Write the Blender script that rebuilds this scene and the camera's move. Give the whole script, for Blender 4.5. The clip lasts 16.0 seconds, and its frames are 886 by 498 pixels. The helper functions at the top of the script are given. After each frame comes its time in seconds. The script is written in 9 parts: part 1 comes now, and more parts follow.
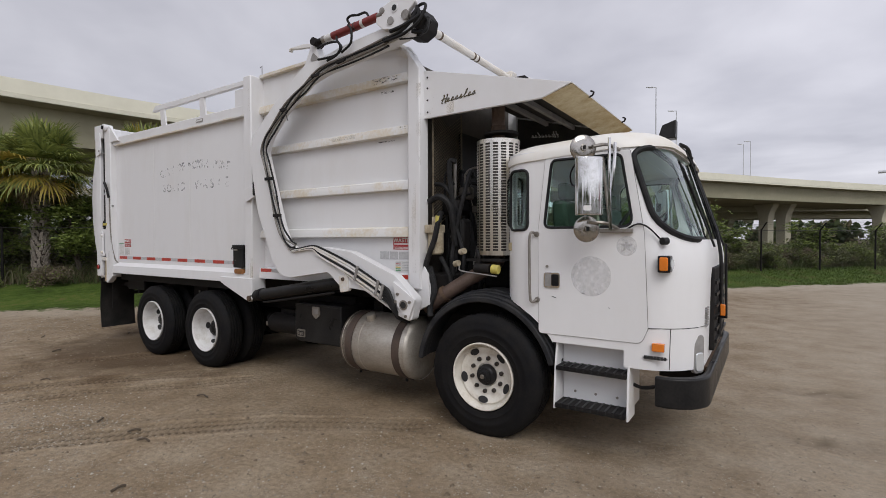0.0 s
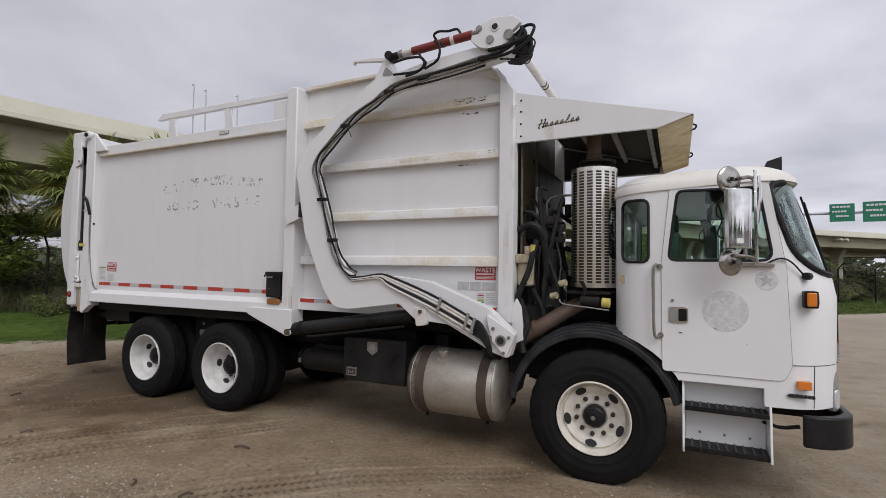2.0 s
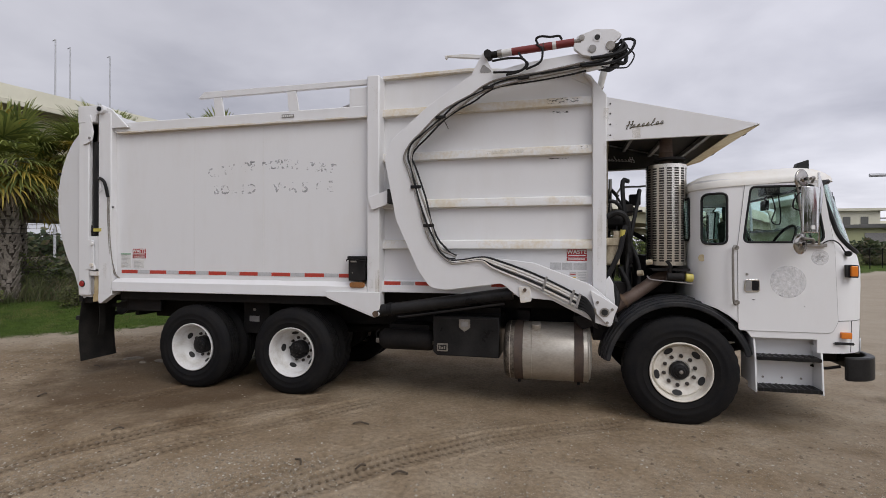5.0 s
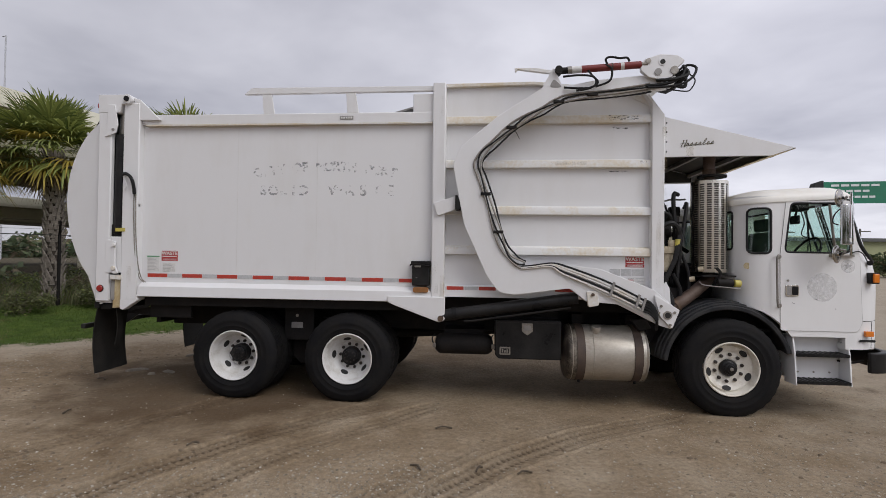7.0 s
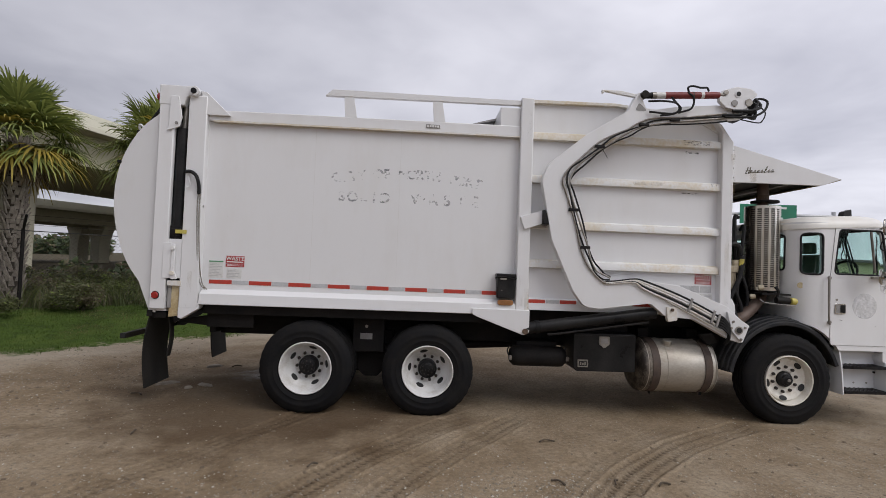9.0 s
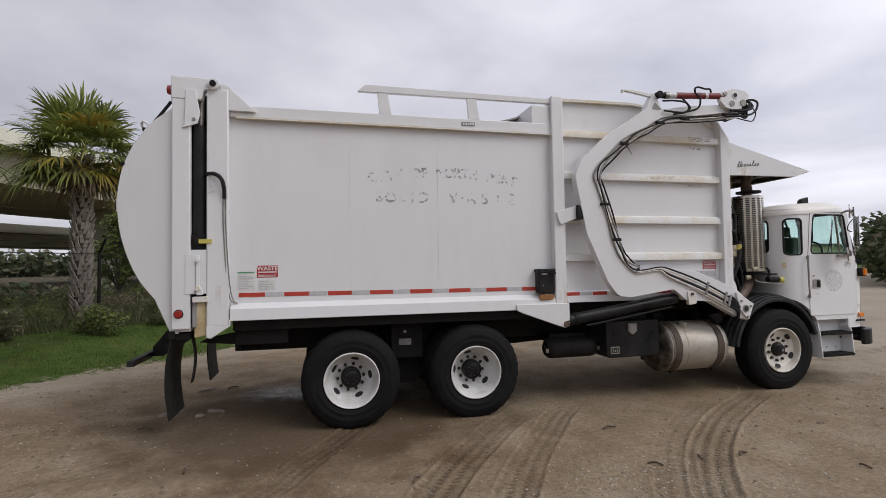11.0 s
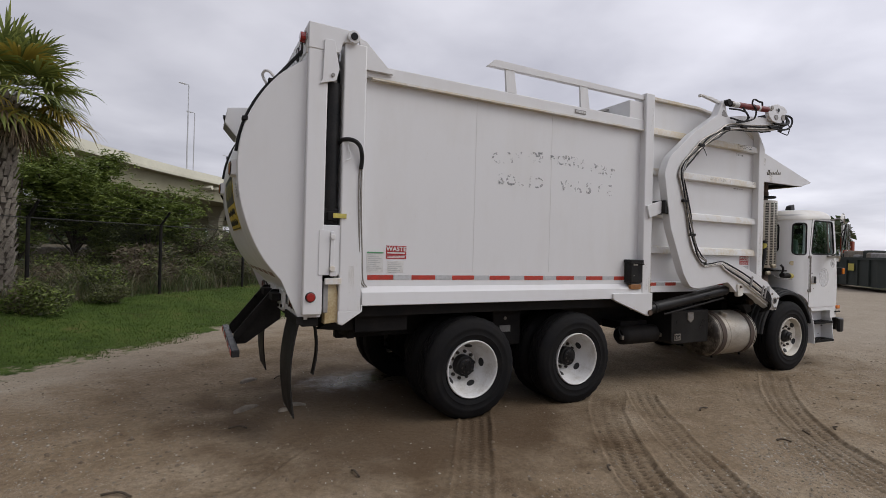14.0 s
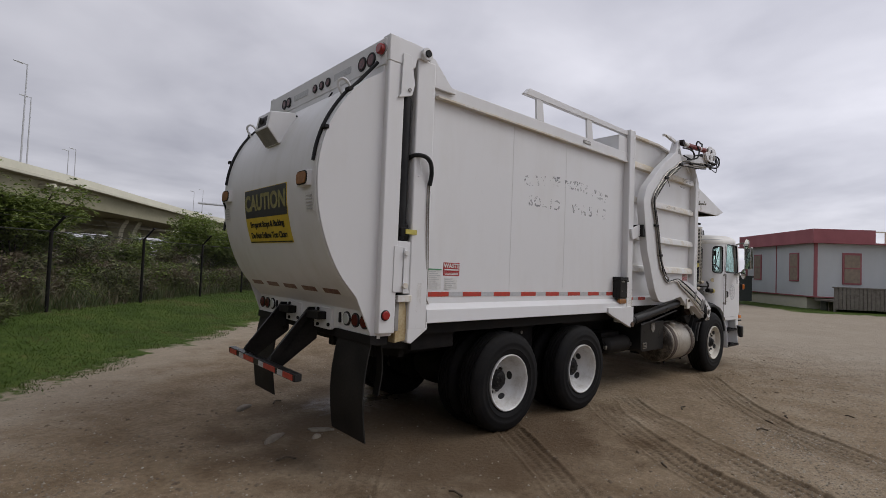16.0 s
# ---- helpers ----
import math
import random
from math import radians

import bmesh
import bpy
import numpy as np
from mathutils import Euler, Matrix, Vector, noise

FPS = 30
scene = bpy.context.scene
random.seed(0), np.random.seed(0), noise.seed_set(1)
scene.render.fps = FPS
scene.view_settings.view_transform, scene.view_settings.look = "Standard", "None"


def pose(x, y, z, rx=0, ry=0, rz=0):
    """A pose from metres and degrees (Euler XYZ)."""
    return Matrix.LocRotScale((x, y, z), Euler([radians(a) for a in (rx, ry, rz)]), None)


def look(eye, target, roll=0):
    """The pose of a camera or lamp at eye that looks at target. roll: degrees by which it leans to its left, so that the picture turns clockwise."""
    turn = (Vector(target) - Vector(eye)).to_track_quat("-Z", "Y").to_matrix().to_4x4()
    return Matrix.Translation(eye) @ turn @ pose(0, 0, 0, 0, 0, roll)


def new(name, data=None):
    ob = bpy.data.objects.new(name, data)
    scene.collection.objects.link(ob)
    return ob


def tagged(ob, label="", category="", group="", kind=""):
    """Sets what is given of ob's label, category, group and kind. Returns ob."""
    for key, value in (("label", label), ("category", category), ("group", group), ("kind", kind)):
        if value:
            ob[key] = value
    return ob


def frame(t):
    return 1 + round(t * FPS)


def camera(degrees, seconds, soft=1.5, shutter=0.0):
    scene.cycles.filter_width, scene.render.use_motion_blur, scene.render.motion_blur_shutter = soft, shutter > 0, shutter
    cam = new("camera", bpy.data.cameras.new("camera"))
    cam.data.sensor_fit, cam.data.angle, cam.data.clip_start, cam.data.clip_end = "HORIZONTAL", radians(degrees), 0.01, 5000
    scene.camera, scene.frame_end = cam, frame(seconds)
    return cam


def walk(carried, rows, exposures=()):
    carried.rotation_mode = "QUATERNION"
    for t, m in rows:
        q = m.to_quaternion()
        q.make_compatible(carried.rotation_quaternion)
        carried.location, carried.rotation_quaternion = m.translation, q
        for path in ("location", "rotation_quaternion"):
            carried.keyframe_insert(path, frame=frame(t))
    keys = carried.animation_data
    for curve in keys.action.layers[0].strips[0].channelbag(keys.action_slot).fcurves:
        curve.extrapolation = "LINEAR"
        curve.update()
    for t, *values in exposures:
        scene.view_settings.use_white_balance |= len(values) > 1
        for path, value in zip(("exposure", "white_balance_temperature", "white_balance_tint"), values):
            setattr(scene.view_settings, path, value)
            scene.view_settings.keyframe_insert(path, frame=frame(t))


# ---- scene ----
cam = camera(84.1, 16.0, soft=0.8)
METRES, EYE, TILT, LEAN, TURN = 12.388, 1.66, 0.0, 0.0, 33.6
ROWS = [
    (0.0, 0.0, 0.0, 0.0, -0.0, -1.09, 0.18),
    (0.5, -0.0279, 0.0115, 0.0, -2.55, 0.96, -1.62),
    (1.0, -0.0558, 0.018, 0.0011, -6.05, 1.7, -1.07),
    (1.5, -0.0834, 0.0287, -0.0001, -6.76, 2.74, -0.27),
    (2.0, -0.1141, 0.0338, -0.0006, -8.16, 2.42, -0.85),
    (2.5, -0.1438, 0.0346, 0.0016, -10.51, 0.83, -0.43),
    (3.0, -0.1738, 0.0412, 0.0008, -14.06, -0.01, 0.61),
    (3.5, -0.2046, 0.0411, 0.0016, -19.18, -0.19, -0.35),
    (4.0, -0.2277, 0.0367, 0.0001, -22.4, -0.52, -0.38),
    (4.5, -0.2518, 0.0362, 0.001, -19.24, -0.03, -0.03),
    (7.0, -0.3933, 0.0828, -0.0008, -28.73, 0.96, -0.73),
    (7.5, -0.4222, 0.1001, 0.0004, -27.77, 1.1, -2.57),
    (8.0, -0.4554, 0.1128, 0.0005, -31.68, 1.43, -2.99),
    (8.5, -0.4805, 0.1333, -0.0012, -34.02, 0.33, 0.3),
    (9.0, -0.5077, 0.1569, 0.0014, -36.47, 1.84, -2.23),
    (11.5, -0.6092, 0.2685, -0.0011, -49.43, 1.96, 1.49),
    (12.0, -0.6247, 0.2962, -0.0011, -51.14, 2.05, 0.44),
    (12.5, -0.6431, 0.3211, 0.0001, -52.38, 0.51, -1.13),
    (13.0, -0.6591, 0.3528, -0.0031, -54.09, 0.89, -1.19),
    (13.5, -0.6789, 0.3816, -0.0019, -57.49, 0.7, -1.0),
    (14.0, -0.697, 0.4084, 0.0002, -60.51, 0.06, -1.57),
    (14.5, -0.7084, 0.4402, -0.0014, -61.94, 0.17, -2.12),
    (15.0, -0.7289, 0.4723, -0.0005, -64.06, 1.89, -1.54),
    (15.5, -0.743, 0.4986, -0.0018, -70.57, 2.25, -0.09),
    (16.0, -0.7537, 0.5307, -0.0013, -75.25, 2.08, -2.29),
]
STOPS = [(0.0, 0.0), (11.0, -0.02), (12.5, -0.05), (14.0, -0.16), (16.0, -0.345)]
walk(cam, [(t, pose(0, 0, EYE, TILT, LEAN, TURN) @ pose(METRES * x, METRES * y, METRES * z, 90 + pitch, roll, yaw)) for t, x, y, z, yaw, pitch, roll in ROWS], STOPS)

# ---- world and light ----
SUN_AZ, SUN_EL, GLOW_AZ = 132.0, 46.0, 108.0          # the hidden sun, and where the cloud before it is brightest, degrees
world = bpy.data.worlds.new("overcast")
scene.world = world
world.use_nodes = True
wn, wl = world.node_tree.nodes, world.node_tree.links
wn.clear()
w_out, w_bg = wn.new("ShaderNodeOutputWorld"), wn.new("ShaderNodeBackground")
w_sky = wn.new("ShaderNodeTexSky")
w_sky.sky_type, w_sky.sun_disc = "NISHITA", False
w_sky.sun_elevation, w_sky.sun_rotation = radians(SUN_EL), radians(SUN_AZ)
w_co, w_sep = wn.new("ShaderNodeTexCoord"), wn.new("ShaderNodeSeparateXYZ")
wl.new(w_co.outputs["Generated"], w_sep.inputs[0])


def wmath(op, a, b=0.0):
    n = wn.new("ShaderNodeMath")
    n.operation = op
    for i, v in enumerate((a, b)):
        if isinstance(v, (int, float)):
            n.inputs[i].default_value = v
        else:
            wl.new(v, n.inputs[i])
    return n.outputs[0]


up = wmath("ADD", wmath("MAXIMUM", w_sep.outputs[2], 0.0), 0.16)
w_com = wn.new("ShaderNodeCombineXYZ")
wl.new(wmath("DIVIDE", w_sep.outputs[0], up), w_com.inputs[0])
wl.new(wmath("DIVIDE", w_sep.outputs[1], up), w_com.inputs[1])
w_n1, w_n2 = wn.new("ShaderNodeTexNoise"), wn.new("ShaderNodeTexNoise")
for n, s, d in ((w_n1, 0.75, 5.0), (w_n2, 2.4, 6.0)):
    n.inputs["Scale"].default_value, n.inputs["Detail"].default_value = s, d
    n.inputs["Distortion"].default_value = 0.35
    wl.new(w_com.outputs[0], n.inputs["Vector"])
mix = wmath("ADD", wmath("MULTIPLY", w_n1.outputs["Fac"], 0.78), wmath("MULTIPLY", w_n2.outputs["Fac"], 0.22))
w_ramp = wn.new("ShaderNodeValToRGB")
w_ramp.color_ramp.elements[0].position, w_ramp.color_ramp.elements[0].color = 0.32, (0.445, 0.445, 0.517, 1)
w_ramp.color_ramp.elements[1].position, w_ramp.color_ramp.elements[1].color = 0.66, (0.850, 0.843, 0.922, 1)
wl.new(mix, w_ramp.inputs[0])
w_mix = wn.new("ShaderNodeMix")
w_mix.data_type = "RGBA"
w_mix.inputs[0].default_value = 0.92
w_scale = wn.new("ShaderNodeVectorMath")
w_scale.operation = "SCALE"
w_scale.inputs["Scale"].default_value = 0.1
wl.new(w_sky.outputs[0], w_scale.inputs[0])
wl.new(w_scale.outputs[0], w_mix.inputs[6])
wl.new(w_ramp.outputs[0], w_mix.inputs[7])
wl.new(w_mix.outputs[2], w_bg.inputs[0])
# the cloud is brighter towards the hidden sun
to_sun = wn.new("ShaderNodeVectorMath")
to_sun.operation = "DOT_PRODUCT"
wl.new(w_co.outputs["Generated"], to_sun.inputs[0])
to_sun.inputs[1].default_value = (math.sin(radians(GLOW_AZ)), math.cos(radians(GLOW_AZ)), 0.35)
wl.new(wmath("ADD", 1.055, wmath("MULTIPLY", to_sun.outputs["Value"], 0.30)), w_bg.inputs[1])
wl.new(w_bg.outputs[0], w_out.inputs[0])

sun = new("sun", bpy.data.lights.new("sun", "SUN"))
sun.data.energy, sun.data.angle, sun.data.color = 1.35, radians(35), (1.0, 0.975, 0.945)
sun.matrix_world = look((0, 0, 0), (-math.sin(radians(SUN_AZ)) * math.cos(radians(SUN_EL)), -math.cos(radians(SUN_AZ)) * math.cos(radians(SUN_EL)), -math.sin(radians(SUN_EL))))


# ---- materials ----
class Mat:
    """A node material with a Principled shader and short ways to wire noise into it."""

    def __init__(self, name, color=(0.5, 0.5, 0.5), rough=0.6, metal=0.0, **more):
        self.m = bpy.data.materials.new(name)
        self.m.use_nodes = True
        self.n, self.l = self.m.node_tree.nodes, self.m.node_tree.links
        self.b = self.n["Principled BSDF"]
        self.b.inputs["Base Color"].default_value = (*color, 1)
        self.b.inputs["Roughness"].default_value, self.b.inputs["Metallic"].default_value = rough, metal
        for k, v in more.items():
            self.b.inputs[k.replace("_", " ")].default_value = v

    def node(self, kind, **sets):
        n = self.n.new("ShaderNode" + kind)
        for k, v in sets.items():
            n.inputs[k.replace("_", " ")].default_value = v
        return n

    def coords(self, stretch=(1, 1, 1)):
        geo = self.n.new("ShaderNodeNewGeometry")
        vm = self.n.new("ShaderNodeVectorMath")
        vm.operation = "MULTIPLY"
        vm.inputs[1].default_value = stretch
        self.l.new(geo.outputs["Position"], vm.inputs[0])
        return vm.outputs[0]

    def noise(self, scale, detail=4.0, stretch=(1, 1, 1), rough=0.55):
        n = self.node("TexNoise", Scale=scale, Detail=detail, Roughness=rough)
        self.l.new(self.coords(stretch), n.inputs["Vector"])
        return n.outputs["Fac"]

    def ramp(self, fac, stops):
        r = self.n.new("ShaderNodeValToRGB")
        while len(r.color_ramp.elements) < len(stops):
            r.color_ramp.elements.new(0.5)
        for e, (p, c) in zip(r.color_ramp.elements, stops):
            e.position, e.color = p, (*c, 1) if not isinstance(c, (int, float)) else (c, c, c, 1)
        self.l.new(fac, r.inputs[0])
        return r.outputs[0]

    def math(self, op, a, b=0.0, clamp=False):
        n = self.n.new("ShaderNodeMath")
        n.operation, n.use_clamp = op, clamp
        for i, v in enumerate((a, b)):
            if isinstance(v, (int, float)):
                n.inputs[i].default_value = v
            else:
                self.l.new(v, n.inputs[i])
        return n.outputs[0]

    def blend(self, fac, a, b, mode="MIX"):
        n = self.n.new("ShaderNodeMix")
        n.data_type, n.blend_type = "RGBA", mode
        for i, v in ((0, fac), (6, a), (7, b)):
            if isinstance(v, (int, float)):
                n.inputs[i].default_value = v
            elif isinstance(v, tuple):
                n.inputs[i].default_value = (*v, 1)
            else:
                self.l.new(v, n.inputs[i])
        return n.outputs[2]

    def color(self, v):
        self.l.new(v, self.b.inputs["Base Color"])
        return self

    def rough(self, v):
        self.l.new(v, self.b.inputs["Roughness"])
        return self

    def bump(self, fac, strength=0.3, dist=0.01):
        n = self.node("Bump", Strength=strength, Distance=dist)
        self.l.new(fac, n.inputs["Height"])
        self.l.new(n.outputs[0], self.b.inputs["Normal"])
        return self


def worn(name, base, other, scale=3.0, rough=0.5, metal=0.0, grain=60.0, bump=0.15, dist=0.004, lo=0.38, hi=0.68, stretch=(1, 1, 1)):
    """Two tones by a broad noise, broken by a fine one, with fine relief."""
    k = Mat(name, base, rough, metal)
    broad, fine = k.noise(scale, 5.0, stretch), k.noise(grain, 4.0, stretch)
    both = k.math("ADD", k.math("MULTIPLY", broad, 0.7), k.math("MULTIPLY", fine, 0.3))
    k.color(k.ramp(both, [(lo, base), (hi, other)]))
    k.rough(k.ramp(broad, [(0.3, max(0.02, rough - 0.08)), (0.7, min(1, rough + 0.12))]))
    k.bump(fine, bump, dist)
    return k.m


def white_paint(name, clean, dirt, rust=0.0):
    """Old white enamel: faint clouds of dirt, streaks that run down, specks of rust."""
    k = Mat(name, clean, 0.36)
    cloud = k.noise(1.3, 6.0)
    streak = k.noise(5.0, 6.0, (1.0, 1.0, 0.22), 0.62)
    fine = k.noise(90.0, 3.0)
    f = k.math("ADD", k.math("MULTIPLY", cloud, 0.5), k.math("MULTIPLY", streak, 0.5))
    c = k.blend(k.ramp(f, [(0.47, 0.0), (0.78, 0.5)]), clean, dirt)
    speck = k.math("MULTIPLY", k.ramp(k.noise(11.0, 8.0, (1, 1, 0.5), 0.7), [(0.66, 0.0), (0.74, 1.0)]), rust)
    c = k.blend(speck, c, (0.36, 0.23, 0.10))
    k.color(c)
    k.rough(k.ramp(f, [(0.3, 0.28), (0.75, 0.55)]))
    k.bump(k.math("ADD", cloud, k.math("MULTIPLY", fine, 0.08)), 0.12, 0.02)
    return k.m


M = {}
M["white"] = white_paint("body_white", (0.715, 0.715, 0.72), (0.61, 0.59, 0.56), 0.12)
M["rib"] = worn("rib_white", (0.71, 0.705, 0.69), (0.60, 0.51, 0.36), 2.6, 0.42, grain=30.0, bump=0.05, lo=0.44, hi=0.66)
M["greasy"] = worn("greasy_hub", (0.014, 0.012, 0.010), (0.042, 0.031, 0.024), 14.0, 0.45)
M["seam"] = worn("seam_grey", (0.62, 0.61, 0.59), (0.68, 0.675, 0.67), 6.0, 0.6)
M["oily"] = worn("oily_aluminium", (0.035, 0.028, 0.022), (0.30, 0.26, 0.21), 7.0, 0.5, 0.3, lo=0.45, hi=0.72)
M["soot"] = worn("dark_lining", (0.022, 0.020, 0.018), (0.07, 0.062, 0.052), 4.0, 0.8)
M["pipe_brown"] = worn("heat_browned_pipe", (0.135, 0.095, 0.075), (0.075, 0.048, 0.036), 6.0, 0.55, 0.2)
M["cab"] = white_paint("cab_white", (0.78, 0.78, 0.78), (0.69, 0.68, 0.665), 0.05)
M["gate"] = white_paint("gate_white", (0.715, 0.715, 0.71), (0.50, 0.48, 0.40), 0.10)
M["roof"] = white_paint("roof_cream", (0.76, 0.74, 0.69), (0.56, 0.43, 0.22), 0.5)
M["cream"] = worn("old_cream", (0.58, 0.50, 0.32), (0.36, 0.25, 0.11), 4.0, 0.55, lo=0.4, hi=0.62)
M["rust"] = worn("rusty_steel", (0.12, 0.075, 0.045), (0.05, 0.035, 0.028), 8.0, 0.75)
M["black"] = worn("chassis_black", (0.008, 0.008, 0.009), (0.024, 0.021, 0.019), 5.0, 0.6)
M["gloss_black"] = worn("gloss_black", (0.010, 0.010, 0.011), (0.028, 0.027, 0.026), 4.0, 0.32)
M["fender"] = worn("fender_black", (0.018, 0.019, 0.022), (0.045, 0.044, 0.043), 6.0, 0.5)
M["rubber"] = worn("tyre_rubber", (0.006, 0.006, 0.007), (0.017, 0.0155, 0.014), 9.0, 0.72, bump=0.25, lo=0.42, hi=0.75)
M["hose"] = worn("hose_rubber", (0.012, 0.012, 0.013), (0.03, 0.03, 0.03), 14.0, 0.5)
M["flap"] = worn("mud_flap", (0.013, 0.0125, 0.012), (0.032, 0.029, 0.026), 5.0, 0.6)
M["rim_white"] = worn("rim_white", (0.66, 0.655, 0.645), (0.44, 0.41, 0.36), 9.0, 0.42, lo=0.45, hi=0.75)
M["rim_cream"] = worn("rim_cream", (0.72, 0.69, 0.62), (0.50, 0.44, 0.35), 9.0, 0.42, lo=0.46, hi=0.78)
M["steel"] = worn("bare_steel", (0.36, 0.34, 0.31), (0.20, 0.18, 0.155), 12.0, 0.42, 0.75)
M["alu"] = worn("tank_aluminium", (0.56, 0.53, 0.47), (0.34, 0.30, 0.25), 4.0, 0.45, 0.6, stretch=(0.5, 1, 1))
M["stainless"] = worn("stainless", (0.74, 0.71, 0.64), (0.50, 0.43, 0.32), 5.0, 0.26, 1.0, bump=0.08, lo=0.42, hi=0.72, stretch=(1, 1, 0.12))
M["chrome"] = worn("chrome", (0.72, 0.715, 0.70), (0.52, 0.50, 0.46), 9.0, 0.07, 1.0, bump=0.0, lo=0.5, hi=0.8)
M["spot_back"] = worn("dull_chrome", (0.42, 0.40, 0.37), (0.28, 0.25, 0.21), 14.0, 0.20, 1.0, bump=0.05, lo=0.42, hi=0.7)
M["mirror"] = Mat("mirror_glass", (0.86, 0.87, 0.87), 0.02, 1.0).m
M["strap"] = worn("strap_rust", (0.055, 0.038, 0.032), (0.10, 0.07, 0.05), 10.0, 0.7)
M["red"] = worn("cylinder_red", (0.20, 0.028, 0.026), (0.16, 0.02, 0.018), 8.0, 0.5)
M["tape_red"] = worn("tape_red", (0.48, 0.045, 0.028), (0.33, 0.05, 0.035), 20.0, 0.35)
M["tape_worn"] = worn("tape_worn", (0.13, 0.05, 0.035), (0.30, 0.20, 0.15), 14.0, 0.5)
M["tape_silver"] = worn("tape_silver", (0.52, 0.53, 0.54), (0.40, 0.40, 0.41), 20.0, 0.3)
M["sticker_red"] = worn("sticker_red", (0.42, 0.022, 0.026), (0.30, 0.03, 0.03), 20.0, 0.4)
M["sticker_white"] = worn("sticker_white", (0.70, 0.70, 0.68), (0.58, 0.57, 0.55), 20.0, 0.45)
M["sticker_grey"] = worn("sticker_grey", (0.40, 0.40, 0.40), (0.52, 0.52, 0.52), 30.0, 0.5)
M["ink"] = Mat("dark_ink", (0.03, 0.03, 0.03), 0.5).m
M["gold_ink"] = worn("black_gold_ink", (0.028, 0.024, 0.018), (0.13, 0.10, 0.03), 60.0, 0.45)
M["green_ink"] = Mat("green_ink", (0.10, 0.30, 0.14), 0.5).m
M["yellow"] = worn("sign_yellow", (0.64, 0.46, 0.035), (0.50, 0.38, 0.06), 6.0, 0.4)
M["sign_grey"] = worn("sign_grey", (0.030, 0.033, 0.036), (0.06, 0.062, 0.062), 6.0, 0.4)
M["tag_yellow"] = worn("tag_yellow", (0.58, 0.50, 0.10), (0.44, 0.38, 0.11), 20.0, 0.4)
M["faded_yellow"] = worn("faded_sign_yellow", (0.30, 0.28, 0.10), (0.20, 0.19, 0.09), 20.0, 0.5)
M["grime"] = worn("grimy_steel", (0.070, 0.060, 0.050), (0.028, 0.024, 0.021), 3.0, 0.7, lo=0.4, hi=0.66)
M["filter_white"] = worn("filter_white", (0.52, 0.46, 0.34), (0.24, 0.19, 0.12), 9.0, 0.45)
M["cover_grey"] = worn("cover_grey", (0.30, 0.29, 0.28), (0.20, 0.19, 0.18), 9.0, 0.5)
M["orange_lens"] = Mat("orange_lens", (0.72, 0.20, 0.02), 0.18, Coat_Weight=0.5).m
M["amber_dull"] = worn("amber_dull", (0.30, 0.13, 0.04), (0.20, 0.09, 0.03), 20.0, 0.4)
M["red_lens"] = Mat("red_lens", (0.30, 0.018, 0.016), 0.16, Coat_Weight=0.5).m
M["lamp_dark"] = Mat("unlit_red_lens", (0.085, 0.008, 0.008), 0.25).m
M["clear_lens"] = Mat("clear_lens", (0.62, 0.64, 0.65), 0.12, 0.3, Coat_Weight=0.6).m
M["seat"] = worn("seat_green", (0.055, 0.10, 0.07), (0.04, 0.075, 0.05), 9.0, 0.8)
M["seat_pale"] = worn("seat_pale", (0.20, 0.27, 0.24), (0.15, 0.21, 0.18), 9.0, 0.8)
M["dash"] = worn("dash_black", (0.018, 0.018, 0.019), (0.03, 0.03, 0.03), 5.0, 0.55)
M["mesh_steel"] = worn("mesh_steel", (0.20, 0.165, 0.115), (0.11, 0.09, 0.065), 30.0, 0.6, 0.3)

glass = Mat("tinted_glass", (0.76, 0.905, 0.87), 0.01, 0.0)
glass.b.inputs["Transmission Weight"].default_value, glass.b.inputs["IOR"].default_value = 1.0, 1.45
M["glass"] = glass.m

# faded lettering: flakes of old paint that have partly come away
flake = Mat("faded_lettering", (0.44, 0.45, 0.46), 0.5)
flake.color(flake.ramp(flake.noise(30.0, 4.0), [(0.40, (0.26, 0.275, 0.29)), (0.64, (0.72, 0.72, 0.72))]))
gone = flake.ramp(flake.noise(16.0, 4.0, (1, 1, 1.5), 0.6), [(0.41, 0.62), (0.48, 0.0)])
flake.l.new(gone, flake.b.inputs["Alpha"])
M["flake"] = flake.m
ghost = Mat("worn_seal", (0.60, 0.60, 0.61), 0.55)
gone = ghost.ramp(ghost.noise(34.0, 5.0, (1, 1, 1), 0.65), [(0.30, 0.04), (0.70, 0.24)])
ghost.l.new(gone, ghost.b.inputs["Alpha"])
M["ghost"] = ghost.m
stain = Mat("rust_stain", (0.55, 0.43, 0.22), 0.6)
gone = stain.ramp(stain.noise(5.0, 6.0, (1, 1, 0.5), 0.6), [(0.44, 0.0), (0.80, 0.26)])
stain.l.new(gone, stain.b.inputs["Alpha"])
M["stain"] = stain.m
scuff = Mat("scraped_paint", (0.05, 0.045, 0.04), 0.7)
gone = scuff.ramp(scuff.noise(38.0, 5.0, (0.6, 1, 1.6), 0.7), [(0.52, 0.0), (0.66, 0.85)])
scuff.l.new(gone, scuff.b.inputs["Alpha"])
M["scuff"] = scuff.m

